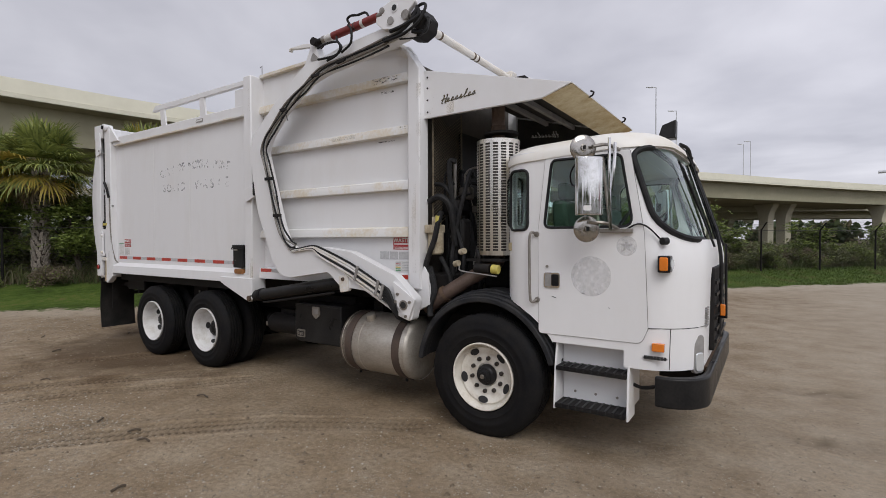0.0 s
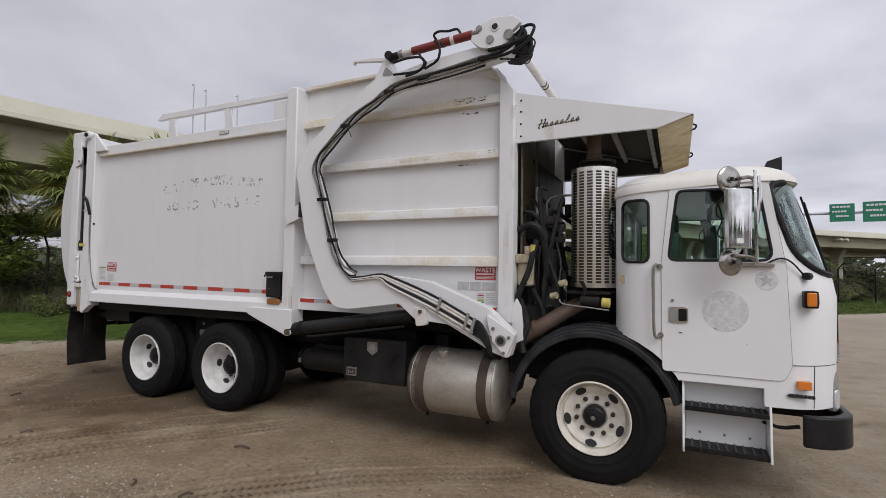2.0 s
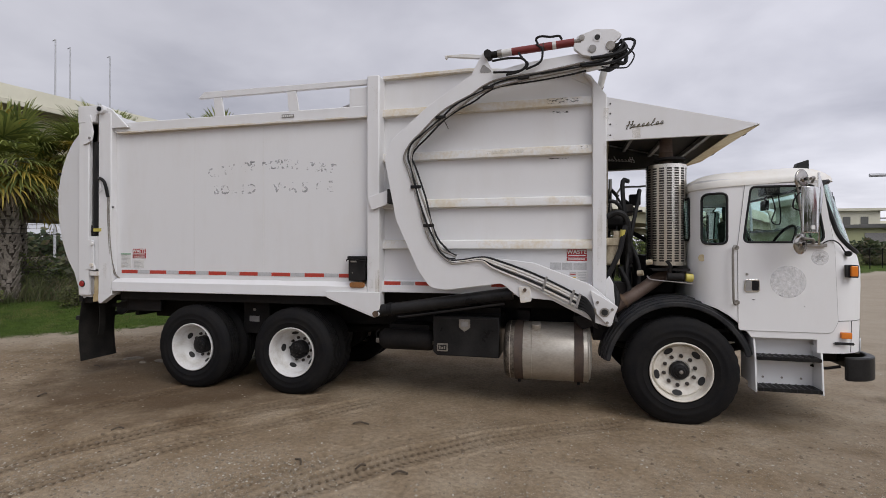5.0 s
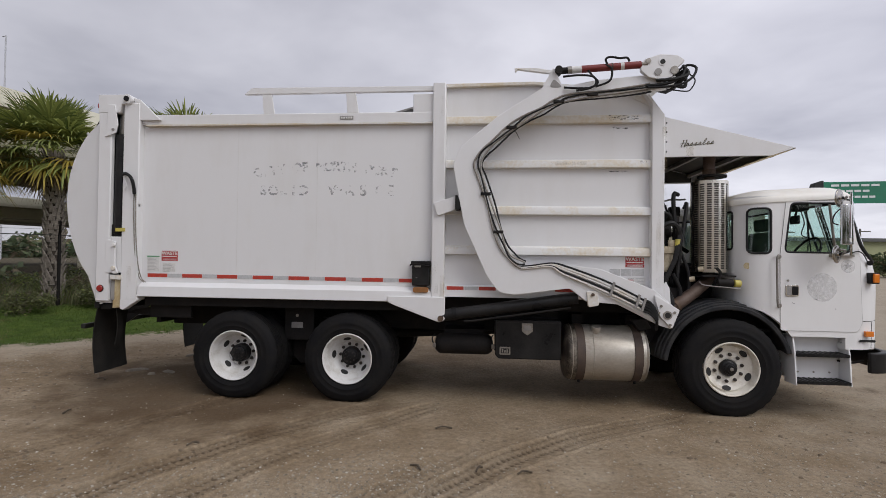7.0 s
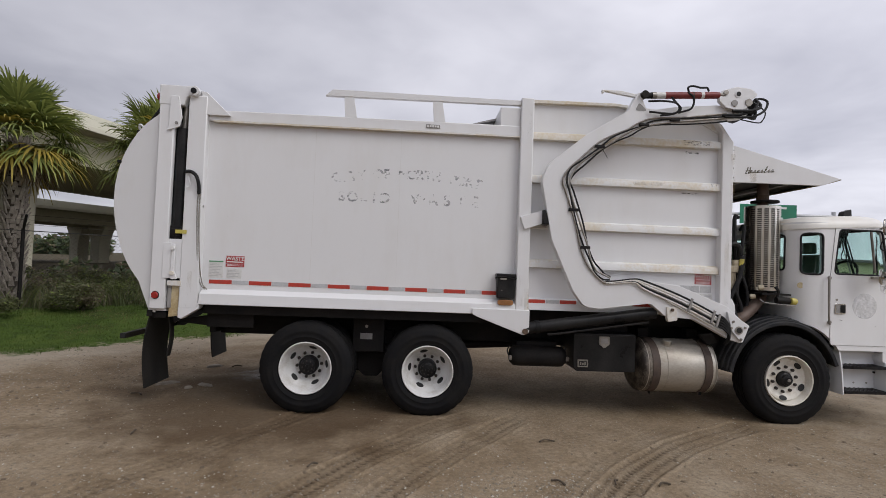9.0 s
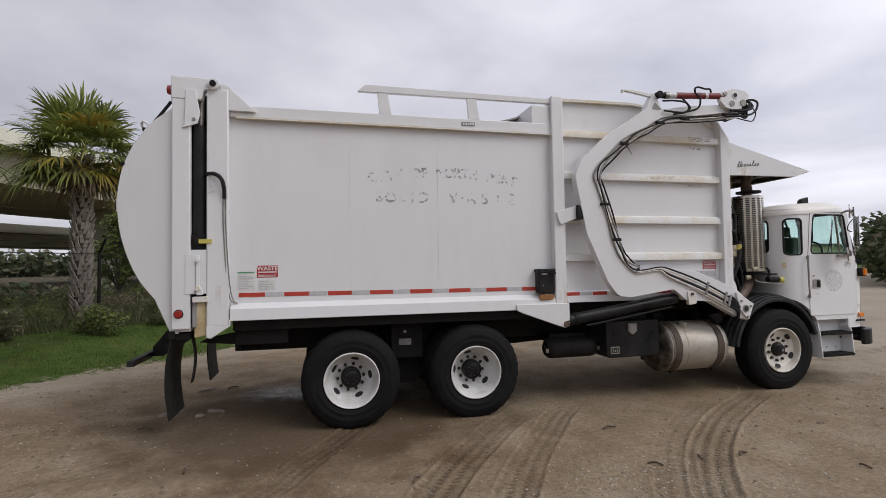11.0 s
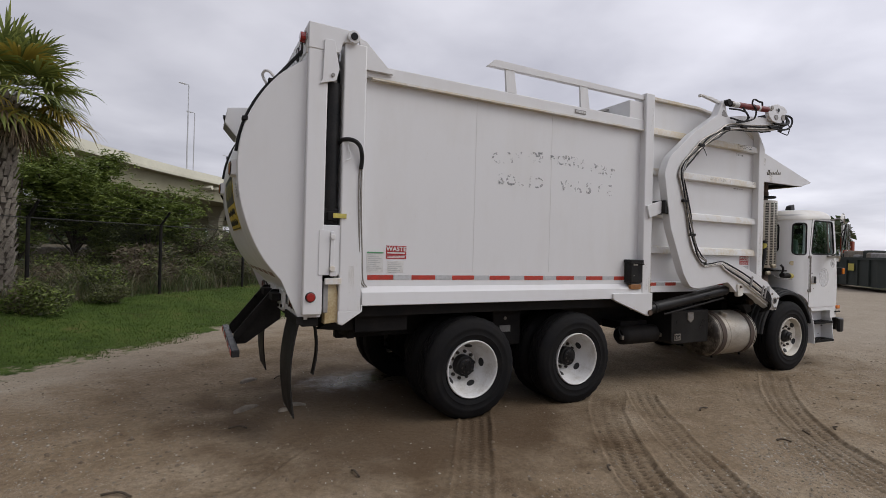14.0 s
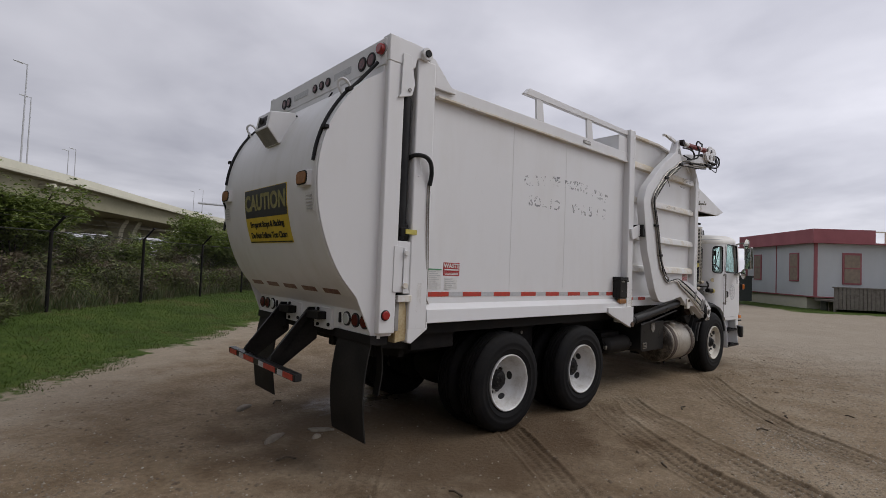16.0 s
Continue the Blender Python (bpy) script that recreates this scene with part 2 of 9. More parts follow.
# place materials
M["concrete"] = worn("bridge_concrete", (0.50, 0.47, 0.35), (0.40, 0.375, 0.28), 0.25, 0.85, grain=3.0, bump=0.1)
M["parapet"] = worn("parapet_concrete", (0.66, 0.64, 0.52), (0.57, 0.55, 0.44), 0.2, 0.85, grain=3.0, bump=0.1)
M["girder"] = worn("girder_concrete", (0.44, 0.415, 0.29), (0.36, 0.34, 0.235), 0.25, 0.88, grain=3.0, bump=0.1)
M["galv"] = worn("galvanised", (0.52, 0.53, 0.55), (0.42, 0.43, 0.45), 4.0, 0.5, 0.2)
M["sign_green"] = worn("road_sign_green", (0.012, 0.20, 0.11), (0.02, 0.16, 0.09), 0.8, 0.4)
M["sign_text"] = Mat("road_sign_white", (0.72, 0.74, 0.73), 0.4).m
M["post"] = worn("fence_post_dark", (0.007, 0.007, 0.007), (0.018, 0.015, 0.013), 9.0, 0.75)
M["wire"] = worn("fence_wire", (0.035, 0.034, 0.031), (0.022, 0.020, 0.018), 9.0, 0.7)
M["boots"] = worn("palm_boots", (0.34, 0.30, 0.255), (0.14, 0.118, 0.098), 8.0, 0.9, bump=0.5, dist=0.01)
M["boot_dark"] = worn("palm_trunk_core", (0.045, 0.036, 0.028), (0.09, 0.072, 0.058), 9.0, 0.95)
M["wood"] = worn("weathered_wood", (0.20, 0.18, 0.155), (0.12, 0.105, 0.09), 6.0, 0.85)
M["bark"] = worn("grey_bark", (0.12, 0.10, 0.08), (0.07, 0.058, 0.046), 9.0, 0.95, bump=0.5, dist=0.01)
M["wall_grey"] = worn("siding_grey", (0.56, 0.59, 0.60), (0.49, 0.52, 0.53), 0.9, 0.75, stretch=(1, 1, 0.3))
M["trim_red"] = worn("trim_maroon", (0.36, 0.11, 0.125), (0.28, 0.09, 0.10), 1.2, 0.6)
M["pane_dark"] = Mat("pane_dark", (0.10, 0.10, 0.09), 0.08).m
M["blind"] = worn("blind_tan", (0.30, 0.24, 0.18), (0.22, 0.18, 0.14), 5.0, 0.8)
M["shed_wall"] = worn("warehouse_wall", (0.42, 0.43, 0.24), (0.36, 0.37, 0.21), 0.3, 0.8)
M["shed_roof"] = worn("warehouse_roof", (0.10, 0.10, 0.095), (0.14, 0.14, 0.13), 0.3, 0.8)
M["skip_green"] = worn("skip_dark_green", (0.018, 0.026, 0.024), (0.04, 0.045, 0.04), 1.0, 0.7)
M["orange"] = worn("machine_orange", (0.40, 0.07, 0.03), (0.25, 0.05, 0.03), 2.0, 0.6)
M["stone"] = worn("pale_stone", (0.27, 0.235, 0.19), (0.15, 0.125, 0.10), 12.0, 0.9)
gravel = Mat("mixed_gravel", (0.3, 0.27, 0.22), 0.9)
gravel.color(gravel.ramp(gravel.n.new("ShaderNodeNewGeometry").outputs["Random Per Island"], [(0.0, (0.13, 0.105, 0.075)), (0.6, (0.24, 0.205, 0.155)), (0.9, (0.34, 0.30, 0.24)), (1.0, (0.45, 0.42, 0.36))]))
M["gravel"] = gravel.m
M["clod"] = worn("damp_clod", (0.105, 0.075, 0.048), (0.20, 0.155, 0.105), 14.0, 0.95)
M["stick"] = worn("dry_stick", (0.10, 0.075, 0.05), (0.05, 0.04, 0.03), 20.0, 0.9)


def leaves(name, dark, light, dry=None, share=0.0):
    """Leaf tones that differ from leaf to leaf."""
    k = Mat(name, dark, 0.6)
    geo = k.n.new("ShaderNodeNewGeometry")
    tone = k.math("ADD", k.math("MULTIPLY", geo.outputs["Random Per Island"], 0.6), k.math("MULTIPLY", k.noise(1.6, 3.0), 0.4))
    c = k.ramp(tone, [(0.15, dark), (0.85, light)])
    if dry:
        c = k.blend(k.ramp(k.noise(0.9, 3.0), [(0.62 - share * 0.3, 0.0), (0.72 - share * 0.3, 1.0)]), c, dry)
    k.color(c)
    thin, both = k.node("BsdfTranslucent"), k.n.new("ShaderNodeMixShader")
    k.l.new(c, thin.inputs["Color"])
    both.inputs[0].default_value = 0.32
    k.l.new(k.b.outputs[0], both.inputs[1]), k.l.new(thin.outputs[0], both.inputs[2])
    k.l.new(both.outputs[0], k.n["Material Output"].inputs["Surface"])
    return k.m


M["leaf"] = leaves("shrub_leaf", (0.046, 0.054, 0.022), (0.165, 0.175, 0.072), (0.175, 0.140, 0.092), 0.45)
M["leaf_fresh"] = leaves("tree_leaf", (0.065, 0.100, 0.020), (0.270, 0.335, 0.080))
M["leaf_dark"] = leaves("far_leaf", (0.035, 0.055, 0.024), (0.09, 0.12, 0.048))
M["frond"] = leaves("palm_frond", (0.080, 0.115, 0.030), (0.330, 0.365, 0.095))
M["frond_old"] = leaves("palm_frond_old", (0.22, 0.165, 0.028), (0.44, 0.34, 0.060))
M["frond_dead"] = leaves("palm_frond_dead", (0.12, 0.085, 0.055), (0.30, 0.22, 0.14))
M["grass"] = leaves("grass_blade", (0.046, 0.080, 0.013), (0.102, 0.148, 0.028), (0.14, 0.13, 0.05), 0.30)
M["weeds"] = leaves("weed_blade", (0.060, 0.082, 0.022), (0.170, 0.195, 0.060), (0.18, 0.155, 0.09), 0.45)
M["dry_grass"] = leaves("dry_grass", (0.095, 0.085, 0.048), (0.20, 0.175, 0.105), (0.080, 0.105, 0.036), 0.7)

# the verge: a straight line in the plan that parts dirt from grass
EDGE_A, EDGE_B = 20.0, 1.10            # y = A + B x
EDGE_N = (-EDGE_B / math.hypot(1, EDGE_B), 1 / math.hypot(1, EDGE_B))

soil = Mat("yard_ground", (0.24, 0.2, 0.16), 0.9)
broad, mid, fine, grit = soil.noise(0.35, 5.0), soil.noise(2.2, 6.0), soil.noise(22.0, 6.0), soil.noise(140.0, 3.0)
tone = soil.math("ADD", soil.math("MULTIPLY", broad, 0.55), soil.math("MULTIPLY", mid, 0.45))
dirt = soil.ramp(tone, [(0.36, (0.174, 0.124, 0.075)), (0.5, (0.250, 0.191, 0.127)), (0.64, (0.318, 0.258, 0.184))])
dirt = soil.blend(0.62, dirt, soil.ramp(soil.math("ADD", soil.math("MULTIPLY", fine, 0.5), soil.math("MULTIPLY", grit, 0.5)), [(0.34, (0.22, 0.22, 0.22)), (0.66, (0.78, 0.78, 0.78))]), "OVERLAY")
chips = soil.node("TexVoronoi", Scale=62.0)
soil.l.new(soil.coords(), chips.inputs["Vector"])
chip = soil.math("MULTIPLY", soil.ramp(chips.outputs["Distance"], [(0.16, 1.0), (0.27, 0.0)]), soil.ramp(soil.noise(2.4, 5.0), [(0.45, 0.06), (0.62, 1.0)]))
dirt = soil.blend(soil.math("MULTIPLY", chip, 0.62), dirt, (0.50, 0.46, 0.39))
# small dark clods and bits between the stones
bits = soil.node("TexVoronoi", Scale=34.0)
soil.l.new(soil.coords(), bits.inputs["Vector"])
bit = soil.math("MULTIPLY", soil.ramp(bits.outputs["Distance"], [(0.12, 1.0), (0.22, 0.0)]), soil.ramp(soil.noise(1.7, 5.0), [(0.50, 0.0), (0.64, 1.0)]))
dirt = soil.blend(soil.math("MULTIPLY", bit, 0.34), dirt, (0.10, 0.072, 0.045))
sep = soil.n.new("ShaderNodeSeparateXYZ")
soil.l.new(soil.coords(), sep.inputs[0])
# paler, drier sand towards the truck's front
pale = soil.ramp(soil.math("ADD", soil.math("MULTIPLY", sep.outputs[0], 0.12), soil.math("ADD", 0.42, soil.math("MULTIPLY", soil.math("SUBTRACT", mid, 0.5), 0.5))), [(0.15, 0.0), (0.75, 0.62)])
dirt = soil.blend(pale, dirt, (0.385, 0.343, 0.280))
# damp earth where the tailgate has dripped, plus painted shade under the truck
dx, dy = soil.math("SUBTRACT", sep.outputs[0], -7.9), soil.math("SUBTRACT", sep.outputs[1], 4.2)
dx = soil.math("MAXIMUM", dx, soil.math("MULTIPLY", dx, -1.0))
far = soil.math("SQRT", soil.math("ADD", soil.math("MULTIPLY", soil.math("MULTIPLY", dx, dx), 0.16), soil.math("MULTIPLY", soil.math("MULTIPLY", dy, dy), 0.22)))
damp_shade = soil.ramp(soil.math("ADD", far, soil.math("MULTIPLY", soil.math("SUBTRACT", mid, 0.5), 0.8)), [(0.6, 1.0), (1.7, 0.0)])
dirt = soil.blend(soil.math("MULTIPLY", damp_shade, 0.72), dirt, (0.078, 0.050, 0.029))
# grass where the verge lies
d = soil.math("ADD", soil.math("MULTIPLY", sep.outputs[0], EDGE_N[0]), soil.math("MULTIPLY", soil.math("SUBTRACT", sep.outputs[1], EDGE_A), EDGE_N[1]))
d = soil.math("ADD", d, soil.math("ADD", soil.math("MULTIPLY", soil.math("SUBTRACT", mid, 0.5), 1.6), soil.math("MULTIPLY", soil.math("SUBTRACT", soil.noise(9.0, 4.0), 0.5), 0.8)))
lawn = soil.ramp(soil.math("ADD", soil.math("MULTIPLY", soil.noise(5.0, 6.0, (1, 1, 1), 0.65), 0.5), soil.math("MULTIPLY", soil.noise(0.8, 4.0), 0.5)), [(0.36, (0.030, 0.046, 0.009)), (0.49, (0.056, 0.092, 0.016)), (0.58, (0.078, 0.110, 0.022)), (0.66, (0.12, 0.102, 0.040))])
# wheel tracks: browner earth, darkest along the edges and in the lug grooves
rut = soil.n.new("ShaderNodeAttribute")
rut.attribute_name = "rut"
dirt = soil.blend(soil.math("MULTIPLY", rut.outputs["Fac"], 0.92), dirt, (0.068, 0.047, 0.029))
# bleached sand along the verge
sand = soil.math("MULTIPLY", soil.ramp(soil.math("ADD", soil.math("MULTIPLY", d, 0.3), 0.7), [(0.25, 0.0), (0.6, 1.0)]), 0.42)
dirt = soil.blend(sand, dirt, (0.42, 0.375, 0.305))
# leaf litter past the fence
litter = soil.ramp(soil.noise(3.0, 5.0), [(0.35, (0.045, 0.038, 0.024)), (0.65, (0.115, 0.096, 0.060))])
lawn = soil.blend(soil.math("MINIMUM", soil.math("MAXIMUM", soil.math("MULTIPLY", soil.math("SUBTRACT", d, 3.7), 1.2), 0.0), 1.0), lawn, litter)
# a strip of grass round the site office
ox, oy = soil.math("SUBTRACT", sep.outputs[0], 24.7), soil.math("SUBTRACT", sep.outputs[1], 6.92)
along_o = soil.math("ADD", soil.math("MULTIPLY", ox, 0.72), soil.math("MULTIPLY", oy, 0.694))
out_o = soil.math("ADD", soil.math("MULTIPLY", ox, 0.694), soil.math("MULTIPLY", oy, -0.72))
strip = soil.math("MINIMUM", soil.math("ADD", along_o, 3.8), soil.math("ADD", out_o, 3.6))
strip = soil.ramp(soil.math("ADD", strip, soil.math("MULTIPLY", soil.math("SUBTRACT", mid, 0.5), 3.0)), [(0.0, 0.0), (0.5, 1.0)])
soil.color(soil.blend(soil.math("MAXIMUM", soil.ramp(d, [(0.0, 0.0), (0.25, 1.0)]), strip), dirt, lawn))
soil.bump(soil.math("ADD", soil.math("ADD", soil.math("MULTIPLY", soil.noise(7.0, 4.0), 0.55), soil.math("MULTIPLY", fine, 0.7)), soil.math("ADD", soil.math("MULTIPLY", grit, 0.25), soil.math("MULTIPLY", chip, 0.25))), 0.85, 0.028)
# a shallow wet film behind the wheels
wx, wy = soil.math("SUBTRACT", sep.outputs[0], -8.1), soil.math("SUBTRACT", sep.outputs[1], 5.39)
pool = soil.math("SQRT", soil.math("ADD", soil.math("MULTIPLY", wx, wx), soil.math("MULTIPLY", soil.math("MULTIPLY", wy, wy), 3.0)))
wet = soil.ramp(soil.math("ADD", pool, soil.math("MULTIPLY", soil.math("SUBTRACT", soil.noise(6.0, 4.0), 0.5), 1.1)), [(0.25, 1.0), (0.85, 0.0)])
soil.rough(soil.math("SUBTRACT", soil.ramp(damp_shade, [(0.0, 0.95), (1.0, 0.8)]), soil.math("MULTIPLY", wet, 0.62)))
soil.l.new(soil.math("ADD", 0.12, soil.math("MULTIPLY", wet, 0.45)), soil.b.inputs["Specular IOR Level"])
M["soil"] = soil.m

for name in ("chassis_black", "gloss_black", "fender_black", "tyre_rubber", "hose_rubber", "mud_flap", "dash_black", "fence_post_dark", "dark_ink"):
    bpy.data.materials[name].node_tree.nodes["Principled BSDF"].inputs["Specular IOR Level"].default_value = 0.17


# ---- builders ----
def part(name, bm, material, parent=None, label="", bevel=0.0, at=None, sharp=38):
    """Links a bmesh (or a finished mesh) as one mesh object, under a thing or under a part."""
    if isinstance(bm, bmesh.types.BMesh):
        me = bpy.data.meshes.new(name)
        bmesh.ops.recalc_face_normals(bm, faces=bm.faces)
        bm.to_mesh(me)
        bm.free()
        for mat in material if isinstance(material, (list, tuple)) else [material]:
            me.materials.append(M[mat])
        me.shade_smooth()
        me.set_sharp_from_angle(angle=radians(sharp))
    else:
        me = bm
    ob = new(name, me)
    if parent is not None:
        ob.parent = parent
        if parent.type == "EMPTY":
            ob.matrix_parent_inverse = Matrix.Translation(-parent.location)
    if at is not None:
        ob.matrix_basis = at
    if label:
        ob["label"] = label
    if bevel:
        mod = ob.modifiers.new("bevel", "BEVEL")
        mod.width, mod.segments, mod.limit_method, mod.angle_limit = bevel, 2, "ANGLE", radians(40)
    return ob


def B():
    return bmesh.new()


def box(bm, x0, x1, y0, y1, z0, z1):
    v = [bm.verts.new((x, y, z)) for x in (x0, x1) for y in (y0, y1) for z in (z0, z1)]
    for f in ((0, 1, 3, 2), (4, 6, 7, 5), (0, 4, 5, 1), (2, 3, 7, 6), (0, 2, 6, 4), (1, 5, 7, 3)):
        bm.faces.new([v[i] for i in f])
    return bm


def prism(bm, pts, y0, y1, axis="y"):
    """An outline in the plane across an axis, drawn out along it: (x, z) for y, (x, y) for z, (y, z) for x."""
    place = {"y": lambda a, b, c: (a, c, b), "z": lambda a, b, c: (a, b, c), "x": lambda a, b, c: (c, a, b)}[axis]
    a, b = [bm.verts.new(place(u, w, y0)) for u, w in pts], [bm.verts.new(place(u, w, y1)) for u, w in pts]
    bm.faces.new(a[::-1]), bm.faces.new(b)
    for i in range(len(pts)):
        j = (i + 1) % len(pts)
        bm.faces.new((a[i], a[j], b[j], b[i]))
    return bm


def rounded(pts, r, n=4):
    """The outline with its corners rounded. r: one radius, or one a corner."""
    out, k = [], len(pts)
    for i, p in enumerate(pts):
        rad = r[i] if isinstance(r, (list, tuple)) else r
        a, b, c = Vector(pts[i - 1]), Vector(p), Vector(pts[(i + 1) % k])
        if rad <= 0:
            out.append(tuple(b))
            continue
        u, w = (a - b).normalized(), (c - b).normalized()
        half = math.acos(max(-1, min(1, u.dot(w)))) / 2
        cut = min(rad / math.tan(half), (a - b).length * 0.49, (c - b).length * 0.49)
        p0, p1 = b + u * cut, b + w * cut
        for j in range(n + 1):
            t = j / n
            out.append(tuple((1 - t) ** 2 * p0 + 2 * t * (1 - t) * b + t * t * p1))
    return out


def rod(bm, a, b, r, seg=12, r2=None):
    """A closed rod from a to b."""
    a, b = Vector(a), Vector(b)
    q = (b - a).to_track_quat("Z", "Y")
    rings = []
    for p, rad in ((a, r), (b, r if r2 is None else r2)):
        rings.append([bm.verts.new(p + q @ Vector((rad * math.cos(2 * math.pi * i / seg), rad * math.sin(2 * math.pi * i / seg), 0))) for i in range(seg)])
    for i in range(seg):
        j = (i + 1) % seg
        bm.faces.new((rings[0][i], rings[0][j], rings[1][j], rings[1][i]))
    bm.faces.new(rings[0][::-1]), bm.faces.new(rings[1])
    return bm


def glide(pts, n=6):
    """A smooth line through the points."""
    p = [Vector(q) for q in pts]
    p = [2 * p[0] - p[1], *p, 2 * p[-1] - p[-2]]
    out = []
    for i in range(1, len(p) - 2):
        for j in range(n):
            t = j / n
            out.append(0.5 * (2 * p[i] + (p[i + 1] - p[i - 1]) * t + (2 * p[i - 1] - 5 * p[i] + 4 * p[i + 1] - p[i + 2]) * t * t + (3 * p[i] - p[i - 1] - 3 * p[i + 1] + p[i + 2]) * t ** 3))
    return out + [p[-2]]


def tube(bm, pts, r, seg=8, n=5, smooth=True, closed=False):
    """A round bar along a line of points."""
    line = glide(pts, n) if smooth else [Vector(q) for q in pts]
    rings, up = [], None
    for i, p in enumerate(line):
        if closed:
            way = line[(i + 1) % len(line)] - line[i - 1]
        else:
            way = line[min(i + 1, len(line) - 1)] - line[max(i - 1, 0)]
        way.normalize()
        if up is None:
            up = way.orthogonal().normalized()
        up = (up - way * up.dot(way)).normalized()
        side = way.cross(up)
        rings.append([bm.verts.new(p + r * (math.cos(2 * math.pi * k / seg) * up + math.sin(2 * math.pi * k / seg) * side)) for k in range(seg)])
    for i in range(len(rings) - (0 if closed else 1)):
        a, b = rings[i], rings[(i + 1) % len(rings)]
        for k in range(seg):
            m = (k + 1) % seg
            bm.faces.new((a[k], a[m], b[m], b[k]))
    if not closed:
        bm.faces.new(rings[0][::-1]), bm.faces.new(rings[-1])
    return bm


def lathe(bm, prof, seg=48, wobble=None, floor=None, close=False):
    """Turns a profile of (radius, depth) round the y axis. floor: the height at which the bottom is pressed flat."""
    rings = []
    for k, (r, y) in enumerate(prof):
        ring = []
        for i in range(seg):
            a = 2 * math.pi * i / seg
            rr = r + (wobble(k, i) if wobble else 0.0)
            z = rr * math.sin(a)
            if floor is not None and z < floor:
                z = floor
            ring.append(bm.verts.new((rr * math.cos(a), y, z)))
        rings.append(ring)
    pairs = list(zip(rings, rings[1:])) + ([(rings[-1], rings[0])] if close else [])
    for a, b in pairs:
        for i in range(seg):
            j = (i + 1) % seg
            bm.faces.new((a[i], a[j], b[j], b[i]))
    if not close:
        for ring, (r, _) in ((rings[0], prof[0]), (rings[-1], prof[-1])):
            if r < 0.2:
                bm.faces.new(ring)
    return bm


def thing(name, at, label, category, group="", kind=""):
    ob = new(name)
    ob.location = at
    ob.empty_display_size = 0.2
    return tagged(ob, label, category, group, kind)


def cut(ob, cutter, how="DIFFERENCE"):
    """Cuts one bmesh solid out of an object for good."""
    me = bpy.data.meshes.new("cutter")
    bmesh.ops.recalc_face_normals(cutter, faces=cutter.faces)
    cutter.to_mesh(me)
    cutter.free()
    tool = new("cutter", me)
    mod = ob.modifiers.new("cut", "BOOLEAN")
    mod.operation, mod.object, mod.solver = how, tool, "EXACT"
    bpy.context.view_layer.update()
    made = bpy.data.meshes.new_from_object(ob.evaluated_get(bpy.context.evaluated_depsgraph_get()))
    ob.modifiers.remove(mod)
    old = ob.data
    made.name = old.name
    ob.data = made
    bpy.data.meshes.remove(old)
    bpy.data.objects.remove(tool)
    bpy.data.meshes.remove(me)
    ob.data.shade_smooth()
    ob.data.set_sharp_from_angle(angle=radians(38))
    return ob


def letters(name, text, size, material, parent, m, label="", spacing=1.0, shear=0.0, depth=0.0015, bold=0.0):
    """Writing in the built-in font, as a thin mesh whose middle is at the pose m."""
    cu = bpy.data.curves.new(name, "FONT")
    cu.body, cu.size, cu.align_x, cu.align_y = text, size, "CENTER", "CENTER"
    cu.space_character, cu.shear, cu.extrude, cu.offset = spacing, shear, depth, bold
    tmp = new(name, cu)
    bpy.context.view_layer.update()
    me = bpy.data.meshes.new_from_object(tmp.evaluated_get(bpy.context.evaluated_depsgraph_get()))
    bpy.data.objects.remove(tmp)
    bpy.data.curves.remove(cu)
    me.materials.clear()
    me.materials.append(M[material])
    return part(name, me, material, parent, label, at=m)


def on_side(x, z, y):
    """The pose of writing on the truck's near side."""
    return pose(x, y, z, 90, 0, 0)


# ---- ground ----
def verge(x, y):
    """How far a point lies past the edge of the grass."""
    return (x * EDGE_N[0] + (y - EDGE_A) * EDGE_N[1])


def line_points(pts, n=14):
    return np.array([tuple(p) for p in glide([(x, y, 0) for x, y in pts], n)])[:, :2]


